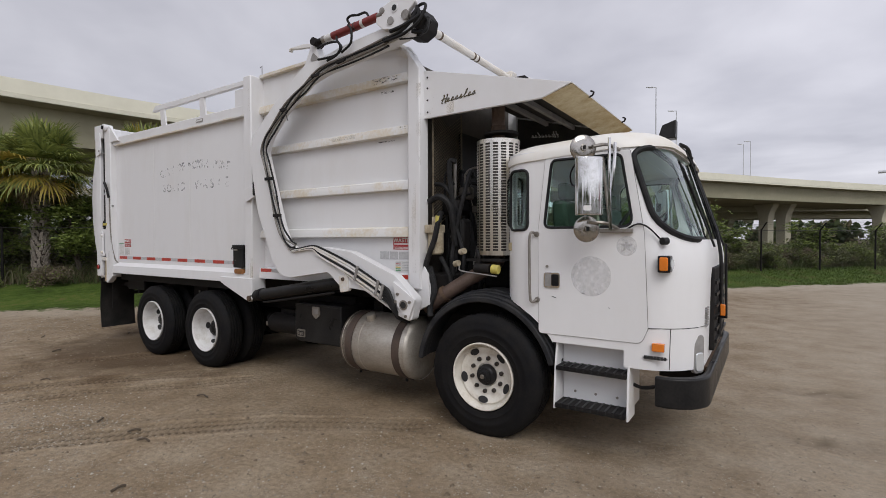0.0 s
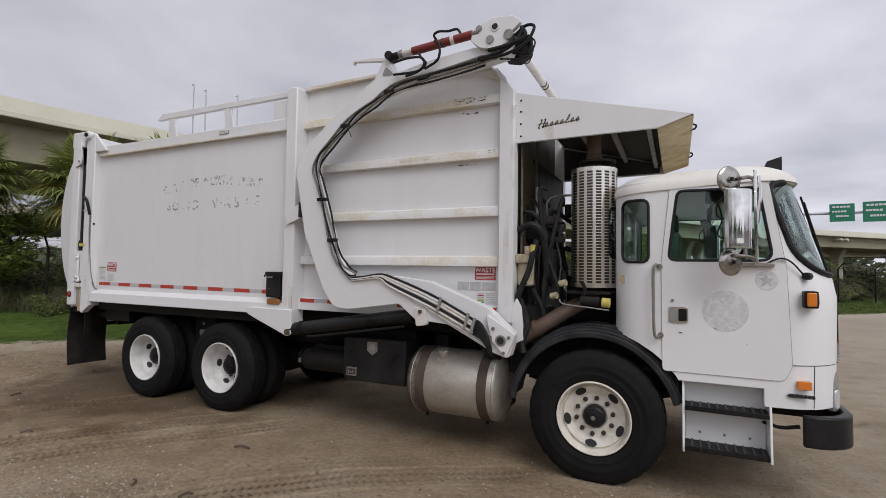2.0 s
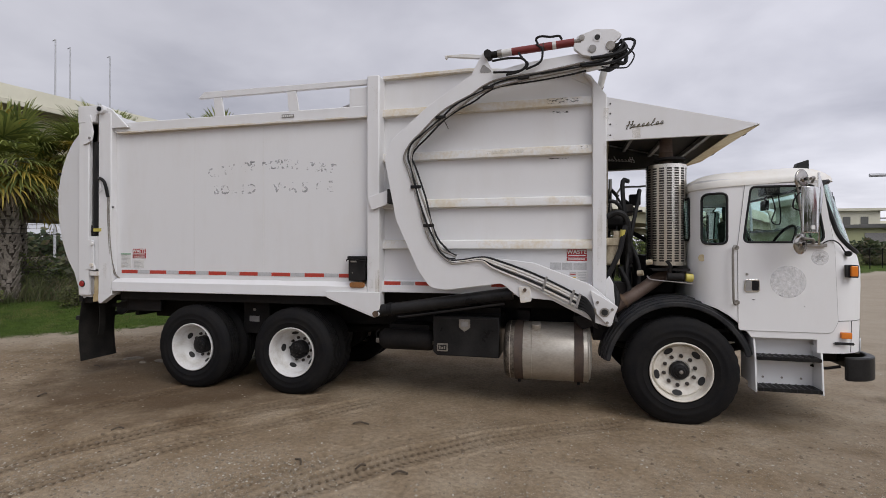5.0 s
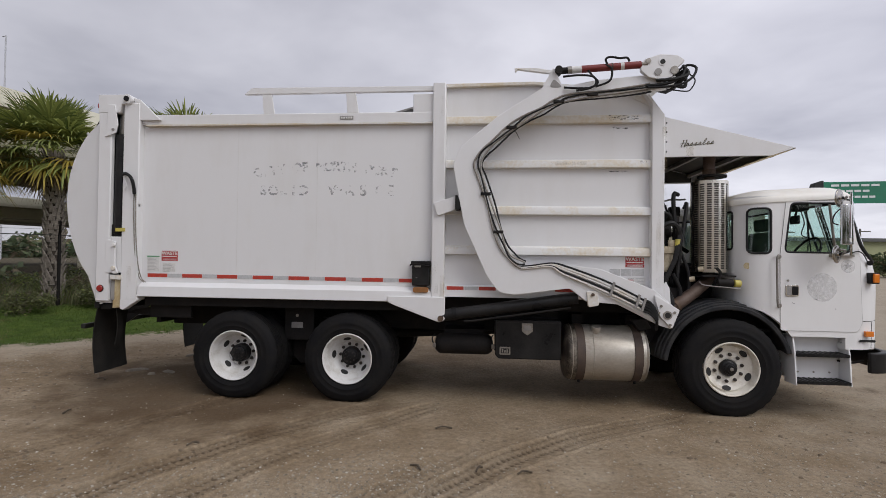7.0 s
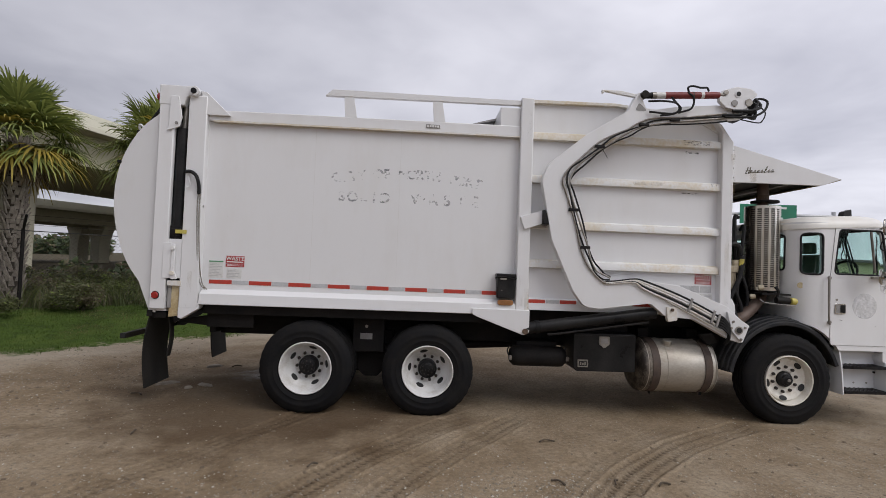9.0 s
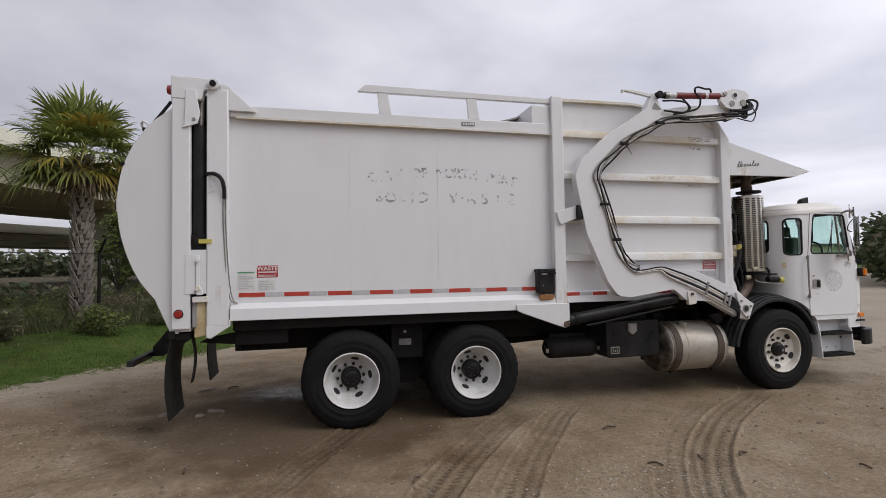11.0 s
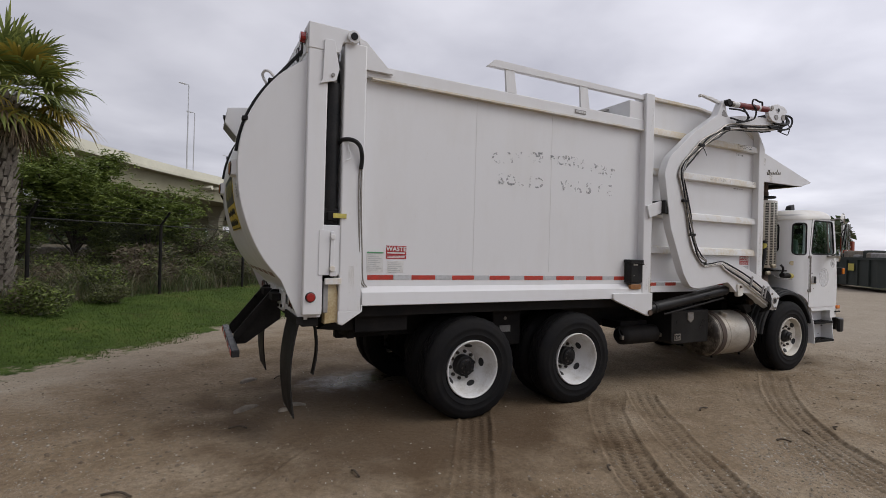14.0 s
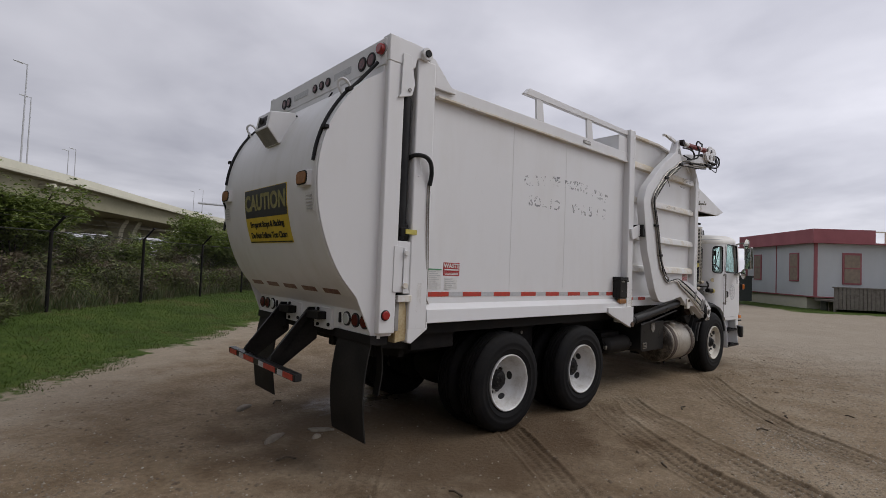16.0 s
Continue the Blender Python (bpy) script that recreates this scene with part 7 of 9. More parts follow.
part("inner_arch", box(B(), -2.72, -1.30, 4.02, 4.30, 0.75, 1.15), "black", truck)
for q in (4.26, far_side(4.26)):
    for k in range(6):
        part("spring_leaf", box(B(), -7.42 + 0.09 * k, -6.26 - 0.09 * k, q - 0.05, q + 0.05, 0.72 - 0.028 * k, 0.744 - 0.028 * k), "black", truck, "", 0.004)
    part("trunnion", prism(B(), rounded([(-7.10, 0.86), (-6.58, 0.86), (-6.66, 0.40), (-6.76, 0.30), (-6.92, 0.30), (-7.02, 0.40)], 0.04), q - 0.09, q + 0.09), "black", truck, "black suspension trunnion", 0.01)
    for x in (-7.505, -6.165):
        part("brake_drum", rod(B(), (x, q - 0.14, REAR_Z), (x, q + 0.14, REAR_Z), 0.23, 24), "black", truck, "black brake drum", 0.01)
    part("torque_rod", rod(B(), (-7.3, q, 0.40), (-6.75, q, 0.36), 0.035, 10), "black", truck)
    part("torque_rod", rod(B(), (-6.92, q, 0.36), (-6.35, q, 0.40), 0.035, 10), "black", truck)

# tool box, air tank, fuel tank
tb = part("battery_box", prism(B(), [(-4.50, 0.955), (-3.77, 0.955), (-3.77, 0.52), (-4.46, 0.52), (-4.50, 0.56)], 3.72, 4.25), "gloss_black", truck, "black battery box with two small plates", 0.012)
part("box_seam", box(B(), -4.49, -3.78, 3.716, 3.722, 0.925, 0.932), "ink", tb)
part("shield_plate", prism(B(), rounded([(-4.205, 0.925), (-4.085, 0.925), (-4.085, 0.835), (-4.145, 0.79), (-4.205, 0.835)], 0.012), 3.708, 3.72), "steel", tb, "shield-shaped metal plate")
part("shield_inset", prism(B(), rounded([(-4.185, 0.90), (-4.105, 0.90), (-4.105, 0.845), (-4.185, 0.845)], 0.006), 3.704, 3.71), "cover_grey", tb)
part("step_plate", prism(B(), rounded([(-4.45, 0.655), (-4.33, 0.655), (-4.33, 0.57), (-4.45, 0.57)], 0.008), 3.708, 3.72), "steel", tb, "square metal plate")
part("plate_inset", prism(B(), rounded([(-4.435, 0.64), (-4.345, 0.64), (-4.345, 0.585), (-4.435, 0.585)], 0.004), 3.704, 3.71), "ink", tb)
for i in range(3):
    part("plate_bar", box(B(), -4.425 + i * 0.026, -4.41 + i * 0.026, 3.701, 3.705, 0.595, 0.63 - 0.01 * (i % 2)), "steel", tb)
part("box_hanger", box(B(), -4.49, -3.78, 3.95, 4.33, 0.95, 1.03), "black", truck)
at_ = lathe(B(), [(0.02, -0.34), (0.08, -0.33), (0.115, -0.29), (0.12, -0.25), (0.12, 0.25), (0.115, 0.29), (0.08, 0.33), (0.02, 0.34)], 24)
bmesh.ops.transform(at_, matrix=pose(-4.86, 3.95, 0.64, 0, 0, 90), verts=at_.verts)
part("air_tank", at_, "black", truck, "black air tank under the frame")
for x in (-5.20, -4.52):
    part("air_line", tube(B(), [(x, 3.93, 0.75), (x - 0.03, 3.90, 0.70), (x, 3.88, 0.62), (x + 0.04, 3.92, 0.56)], 0.008, 6), "hose", truck)
    part("tank_tap", box(B(), x - 0.02, x + 0.02, 3.86, 3.90, 0.60, 0.65), "steel", truck, "", 0.004)
part("tank_strut", box(B(), -5.10, -4.62, 4.0, 4.32, 0.70, 0.80), "black", truck)
tk = lathe(B(), [(0.02, -0.455), (0.18, -0.452), (0.27, -0.44), (0.300, -0.415), (0.310, -0.395), (0.310, 0.395), (0.300, 0.415), (0.27, 0.44), (0.18, 0.452), (0.02, 0.455)], 48)
bmesh.ops.transform(tk, matrix=pose(-3.275, 3.925, 0.590, 0, 0, 90), verts=tk.verts)
tank = part("fuel_tank", tk, "alu", truck, "dull aluminium cylindrical fuel tank", sharp=50)
for x in (-3.565, -2.955):
    st = lathe(B(), [(0.3135, -0.045), (0.319, -0.043), (0.319, 0.043), (0.3135, 0.045)], 48, close=True)
    bmesh.ops.transform(st, matrix=pose(x, 3.925, 0.590, 0, 0, 90), verts=st.verts)
    part("tank_strap", st, "strap", tank, "rusty dark tank strap")
    part("strap_bolt", rod(B(), (x, 3.80, 0.27), (x, 3.80, 0.32), 0.014, 8), "black", tank)
for x, w in ((-3.655, 0.006), (-2.86, 0.006), (-3.43, 0.004)):
    wl_ = lathe(B(), [(0.311, -w), (0.315, 0.0), (0.311, w)], 48)
    bmesh.ops.transform(wl_, matrix=pose(x, 3.925, 0.590, 0, 0, 90), verts=wl_.verts)
    part("tank_weld", wl_, "alu", tank)
te = lathe(B(), [(0.3125, 0.33), (0.3125, 0.398), (0.303, 0.418), (0.272, 0.444), (0.18, 0.456), (0.02, 0.459)], 48)
bmesh.ops.transform(te, matrix=pose(-3.275, 3.925, 0.590, 0, 0, 90), verts=te.verts)
part("tank_end", te, "oily", tank, "oil-blackened rear end of the tank", sharp=60)
part("tank_cap", rod(B(), (-3.385, 3.775, 0.855), (-3.385, 3.76, 0.905), 0.05, 18), "alu", tank, "aluminium filler cap", 0.006)
part("cap_neck", rod(B(), (-3.385, 3.785, 0.83), (-3.385, 3.775, 0.86), 0.058, 18), "alu", tank)
part("tank_bracket", box(B(), -3.60, -3.47, 4.05, 4.34, 0.35, 1.0), "black", truck)
part("tank_bracket", box(B(), -2.99, -2.86, 4.05, 4.34, 0.35, 1.0), "black", truck)
part("tank_shield", prism(B(), [(-3.02, 0.98), (-2.86, 1.0), (-2.80, 0.90), (-2.92, 0.86)], 3.72, 3.80), "black", truck, "", 0.01)

# ---- between cab and hopper ----
MX, MY, MR = -2.067, 4.03, 0.196
cols, rows_n = 17, 38
shield = B()
ang, zz = [], []
for c in range(cols):
    ang += [2 * math.pi * (c + 0.0) / cols, 2 * math.pi * (c + 0.36) / cols]
for r in range(rows_n):
    z = 1.56 + (2.52 - 1.56) * r / rows_n
    zz += [z, z + 0.0172]
zz = [1.52] + zz + [2.55]
grid = [[shield.verts.new((MX + MR * math.cos(a), MY + MR * math.sin(a), z)) for a in ang] for z in zz]
for i in range(len(zz) - 1):
    for j in range(len(ang)):
        slot = i % 2 == 1 and j % 2 == 1 and i < len(zz) - 2
        if slot:
            continue
        k = (j + 1) % len(ang)
        shield.faces.new((grid[i][j], grid[i][k], grid[i + 1][k], grid[i + 1][j]))
muffler = part("muffler", rod(B(), (MX, MY, 1.53), (MX, MY, 2.54), 0.182, 28), "grime", truck, "upright exhaust muffler")
part("heat_shield", shield, "stainless", muffler, "slotted stainless heat shield")
part("exhaust_pipe", rod(B(), (MX, MY, 2.54), (MX, MY, 2.95), 0.062, 20), "pipe_brown", truck, "rusty exhaust stack")
part("stack_flange", rod(B(), (MX + 0.03, MY, 2.60), (MX + 0.03, MY, 2.625), 0.155, 20), "black", truck, "", 0.004)
part("stack_clamp", rod(B(), (MX, MY, 2.64), (MX, MY, 2.69), 0.070, 20), "rust", truck)
part("exhaust_elbow", tube(B(), [(MX, MY, 1.53), (MX - 0.02, MY - 0.02, 1.44), (MX - 0.16, MY - 0.12, 1.34), (MX - 0.34, MY - 0.20, 1.22), (MX - 0.52, MY - 0.22, 1.10), (MX - 0.66, MY - 0.18, 1.0)], 0.066, 14), "pipe_brown", truck, "heat-browned exhaust elbow")
part("elbow_clamp", rod(B(), (MX - 0.43, MY - 0.21, 1.165), (MX - 0.46, MY - 0.215, 1.145), 0.078, 16), "rust", truck)
part("muffler_shelf", box(B(), -2.25, -1.90, 3.75, 4.15, 1.47, 1.49), "black", truck)
part("valve_body", rod(B(), (-2.12, 3.70, 1.415), (-1.97, 3.69, 1.41), 0.040, 14), "black", truck, "small valve with a yellow end")
part("valve_end", rod(B(), (-1.955, 3.69, 1.41), (-1.89, 3.69, 1.405), 0.040, 14), "tag_yellow", truck, "yellow valve end", 0.006)
part("shelf_edge", tube(B(), [(-2.30, 3.72, 1.42), (-2.26, 3.69, 1.385), (-2.05, 3.67, 1.365), (-1.90, 3.67, 1.35)], 0.006, 6), "cover_grey", truck)
part("valve_tube", tube(B(), [(-2.10, 3.71, 1.45), (-2.09, 3.70, 1.52), (-2.12, 3.72, 1.57)], 0.016, 6), "black", truck)
for p in ((-2.30, 3.75, 1.55), (-2.38, 3.78, 1.44)):
    part("pipe_cap", rod(B(), p, (p[0] + 0.05, p[1] - 0.02, p[2] + 0.01), 0.028, 12), "filter_white", truck)
part("filter_can", rod(B(), (-2.62, 3.82, 1.52), (-2.62, 3.82, 1.74), 0.075, 20), "filter_white", truck, "off-white hydraulic filter can", 0.02)
part("filter_head", box(B(), -2.69, -2.55, 3.73, 3.88, 1.72, 1.80), "filter_white", truck, "", 0.01)
part("filter_neck", rod(B(), (-2.58, 3.76, 1.80), (-2.58, 3.76, 1.87), 0.035, 14), "filter_white", truck)
part("yellow_band", rod(B(), (-2.53, 3.725, 1.80), (-2.525, 3.72, 1.88), 0.026, 12), "tag_yellow", truck)
part("filter_hose", tube(B(), [(-2.50, 3.74, 1.92), (-2.53, 3.72, 1.80), (-2.56, 3.71, 1.66), (-2.62, 3.71, 1.52), (-2.66, 3.72, 1.40), (-2.60, 3.74, 1.26)], 0.026, 8), "hose", truck)
for k, pts in enumerate(([(-2.68, 3.80, 2.02), (-2.56, 3.80, 2.06), (-2.47, 3.84, 1.96), (-2.45, 3.9, 1.6)], [(-2.66, 3.78, 1.40), (-2.58, 3.74, 1.20), (-2.62, 3.72, 1.05), (-2.60, 3.70, 0.95)], [(-2.55, 3.80, 1.50), (-2.46, 3.82, 1.30), (-2.50, 3.84, 1.12)],
                          [(-2.45, 3.9, 1.8), (-2.35, 3.88, 1.5), (-2.38, 3.86, 1.25), (-2.50, 3.84, 1.10)], [(-2.70, 3.9, 2.2), (-2.55, 3.9, 2.15), (-2.45, 3.95, 1.9), (-2.42, 4.0, 1.5)])):
    part("engine_hose", tube(B(), pts, (0.03, 0.03, 0.022, 0.018, 0.02)[k], 8), "hose", truck, "black engine hose")
part("intake_stack", rod(B(), (-2.61, 4.15, 1.9), (-2.61, 4.15, 2.45), 0.018, 10), "steel", truck, "thin grey upright pipe")
part("engine_block", box(B(), -2.72, -1.95, 4.35, 5.2, 0.9, 1.22), "black", truck, "black oily engine", 0.04)
part("radiator_frame", box(B(), -2.74, -2.69, 4.1, 5.45, 1.05, 2.0), "black", truck)
part("coolant_tank", box(B(), -2.70, -2.47, 4.0, 4.25, 1.90, 2.06), "black", truck, "", 0.05)
part("engine_cover", box(B(), -2.35, -1.92, 4.25, 5.35, 1.18, 1.62), "black", truck, "", 0.04)
part("valve_block", box(B(), -2.52, -2.40, 3.96, 4.12, 1.52, 1.86), "black", truck, "", 0.03)
part("under_engine", box(B(), -2.80, -2.0, 3.95, 5.6, 0.72, 0.95), "black", truck)
part("hydraulic_tank", box(B(), -2.80, -2.45, 3.84, 4.2, 1.0, 1.34), "black", truck, "", 0.02)
bay = random.Random(5)
for k in range(12):
    x, q = bay.uniform(-2.66, -2.30), bay.uniform(3.84, 4.35)
    z0, z1 = bay.uniform(1.05, 1.5), bay.uniform(1.6, 2.35)
    pts = [(x, q, z0), (x + bay.uniform(-0.06, 0.06), q + bay.uniform(-0.05, 0.05), z0 * 0.6 + z1 * 0.4), (x + bay.uniform(-0.1, 0.1), q + bay.uniform(-0.08, 0.08), z1), (x + bay.uniform(0.05, 0.22), q + bay.uniform(-0.05, 0.15), z1 + bay.uniform(-0.12, 0.10))]
    part("engine_hose", tube(B(), pts, bay.uniform(0.009, 0.026), 7), "hose" if k % 4 else "steel", truck, "black engine hose" if k % 4 else "grey steel pipe")
for k in range(9):
    x, q, z, a = bay.uniform(-2.68, -2.34), bay.uniform(3.95, 4.5), bay.uniform(1.25, 2.2), bay.uniform(0.04, 0.10)
    part("engine_fitting", box(B(), x, x + a * 1.2, q, q + a, z, z + a * bay.uniform(0.7, 1.8)), ("black", "grime", "cover_grey")[k % 3], truck, "", 0.012)
part("bulkhead", box(B(), -2.72, -2.70, 4.40, 5.70, 1.2, 2.78), "black", truck, "black bulkhead behind the engine")
mesh_bm = B()
for i in range(30):
    z = 1.75 + i * 0.03
    rod(mesh_bm, (-2.672, 3.86, z), (-2.672, 4.36, z + 0.3), 0.0028, 4)
    rod(mesh_bm, (-2.668, 4.36, z), (-2.668, 3.86, z + 0.3), 0.0028, 4)
tagged(part("guard_mesh", mesh_bm, "mesh_steel", truck, "expanded steel guard mesh"), kind="stuff")
for q in (3.85, 4.37):
    part("mesh_frame", rod(B(), (-2.67, q, 1.72), (-2.67, q, 2.95), 0.010, 6), "mesh_steel", truck)


# ---- plants ----
rng = np.random.default_rng(7)


def leaf_cloud(n, centres, radii, size, mats, flatten=0.6, long=1.8, share=None):
    """Many small leaves scattered in clumps; one quad each, bent at the middle."""
    k = rng.integers(0, len(centres), n)
    d = rng.normal(size=(n, 3))
    d /= np.linalg.norm(d, axis=1, keepdims=True)
    r = rng.random(n) ** 0.45
    c = np.asarray(centres)[k] + d * r[:, None] * np.asarray(radii)[k][:, None] * (1, 1, flatten)
    a = rng.normal(size=(n, 3))
    a[:, 2] *= 0.5
    a /= np.linalg.norm(a, axis=1, keepdims=True)
    b = np.cross(a, rng.normal(size=(n, 3)))
    b /= np.linalg.norm(b, axis=1, keepdims=True)
    s = size * (0.6 + 0.8 * rng.random(n))[:, None]
    v = np.stack([c - a * s * long * 0.5, c + b * s * 0.5, c + a * s * long * 0.5, c - b * s * 0.5], 1).reshape(-1, 3)
    f = np.arange(4 * n).reshape(n, 4)
    slots = rng.integers(0, len(mats), n) if len(mats) > 1 else None
    if share is not None:
        slots = (rng.random(n) < share).astype(int)
    return v, f, slots


def fan(bm_v, bm_f, slots, base, way, size, slot, droop):
    """One fan leaf: a stalk and narrow blades that spread from its end."""
    way = Vector(way).normalized()
    side = way.cross(Vector((0, 0, 1)))
    side = side.normalized() if side.length > 0.05 else Vector((1, 0, 0))
    up = side.cross(way).normalized()
    hub = Vector(base) + way * size * 0.95
    w = side * 0.012
    i0 = len(bm_v)
    bm_v += [Vector(base) - w, Vector(base) + w, hub + w, hub - w]
    bm_f.append((i0, i0 + 1, i0 + 2, i0 + 3))
    slots.append(slot)
    n = 28
    for i in range(n):
        a = math.radians(-112 + 224 * i / (n - 1) + rng.uniform(-4, 4))
        d = way * math.cos(a) + side * math.sin(a)
        length = size * (1.0 - 0.24 * abs(a) / 2.0) * (0.85 + 0.3 * rng.random())
        fold = up * size * 0.10 * abs(math.sin(a))
        fall = Vector((0, 0, -droop * length * (0.55 + 0.8 * rng.random())))
        mid = hub + d * length * 0.48 + fold * 0.8 + fall * 0.10
        late = hub + d * length * 0.78 + fold + fall * 0.45
        tip = hub + d * length * 0.96 + fold * 0.9 + fall
        wide = d.cross(up).normalized() * size * 0.031
        rows_p = [(hub, 0.25), (mid, 1.0), (late, 0.62), (tip, 0.08)]
        i0 = len(bm_v)
        for p_, k_ in rows_p:
            bm_v += [p_ - wide * k_, p_ + wide * k_]
        for j in range(3):
            bm_f.append((i0 + 2 * j, i0 + 2 * j + 1, i0 + 2 * j + 3, i0 + 2 * j + 2))
            slots.append(slot)


def palm_meshes(height, seed):
    """Trunk core, leaf-boots and crown of a cabbage palm that stands at the origin."""
    r = random.Random(seed)
    lean = (r.uniform(-0.10, 0.10), r.uniform(-0.10, 0.10))

    def axis(z):
        t = z / height
        return Vector((lean[0] * t * t * 2, lean[1] * t * t * 2, z))
    core = B()
    tube(core, [axis(z * height / 8) for z in range(9)], 0.165, 12, 2)
    core_me = small_mesh("trunk", core, "boot_dark")
    boots = B()
    rows_b, per = int(height / 0.105), 7
    for i in range(rows_b):
        z = 0.10 + i * 0.105
        c = axis(z)
        for j in range(per):
            a = 2 * math.pi * (j + 0.5 * (i % 2)) / per + r.uniform(-0.1, 0.1) + i * 0.12
            out, tan = Vector((math.cos(a), math.sin(a), 0)), Vector((-math.sin(a), math.cos(a), 0))
            w, l, lift = 0.052 * r.uniform(0.8, 1.2), 0.20 * r.uniform(0.75, 1.25), r.uniform(0.035, 0.085)
            twist = tan * r.uniform(-0.05, 0.05)
            b0, b1 = c + out * 0.15, c + out * (0.168 + lift) + Vector((0, 0, l)) + twist
            v = [boots.verts.new(p) for p in (b0 - tan * w, b0 + tan * w, b1 + tan * w * 0.55, b1 - tan * w * 0.55, b0 - tan * w + out * 0.035, b0 + tan * w + out * 0.035, b1 + tan * w * 0.45 + out * 0.02, b1 - tan * w * 0.45 + out * 0.02)]
            for f in ((4, 5, 6, 7), (0, 4, 7, 3), (1, 2, 6, 5), (3, 7, 6, 2)):
                boots.faces.new([v[k] for k in f])
    boots_me = small_mesh("boots", boots, "boots", 20)
    vs, fs, sl = [], [], []
    top = axis(height)
    for i in range(72):
        t = (i + 0.5) / 72
        a = i * 2.39996 + r.uniform(-0.25, 0.25)
        pitch = math.radians(82 - 110 * t ** 0.85 + r.uniform(-14, 14))
        way = (math.cos(a) * math.cos(pitch), math.sin(a) * math.cos(pitch), math.sin(pitch))
        slot = 0 if r.random() > 0.07 + 0.50 * t ** 3 else 1
        fan(vs, fs, sl, top + Vector((0, 0, 0.15 * (1 - t))), way, r.uniform(0.70, 0.95), slot, 0.10 + 0.34 * t)
    for i in range(24):
        a = i * 2.39996 + r.uniform(-0.3, 0.3)
        pitch = math.radians(r.uniform(-52, -12))
        fan(vs, fs, sl, top - Vector((0, 0, 0.15)), (math.cos(a) * math.cos(pitch), math.sin(a) * math.cos(pitch), math.sin(pitch)), r.uniform(0.42, 0.60), 2, 0.50)
    crown_me = numpy_mesh("crown", np.array([tuple(v) for v in vs]), np.array(fs), ["frond", "frond_old", "frond_dead"], np.array(sl), False)
    return core_me, boots_me, crown_me


def ground_z(x, y):
    return float(ground_height(np.array([float(x)]), np.array([float(y)]))[0])


for i, (x, y, h, turn) in enumerate(((-13.30, 11.7, 4.0, 20), (-15.25, 9.45, 3.72, 80), (-16.6, 7.95, 3.4, 150), (-18.75, 5.75, 3.45, 210), (-21.0, 5.75, 3.3, 300), (-19.4, 10.2, 3.2, 40), (-20.4, 3.6, 3.2, 10))):
    palm = thing("palm_tree", (0, 0, 0), "cabbage palm with a boot-covered grey trunk behind the fence", "palm tree", "palms along the fence")
    core_me, boots_me, crown_me = palm_meshes(h, 11 + i)
    part("trunk", core_me, None, palm)
    part("boot_lattice", boots_me, None, palm, "criss-cross grey leaf boots")
    part("crown", crown_me, None, palm, "green fan leaves, yellow and dead below")
    palm.matrix_basis = pose(x, y, ground_z(x, y) - 0.05, 0, 0, turn)


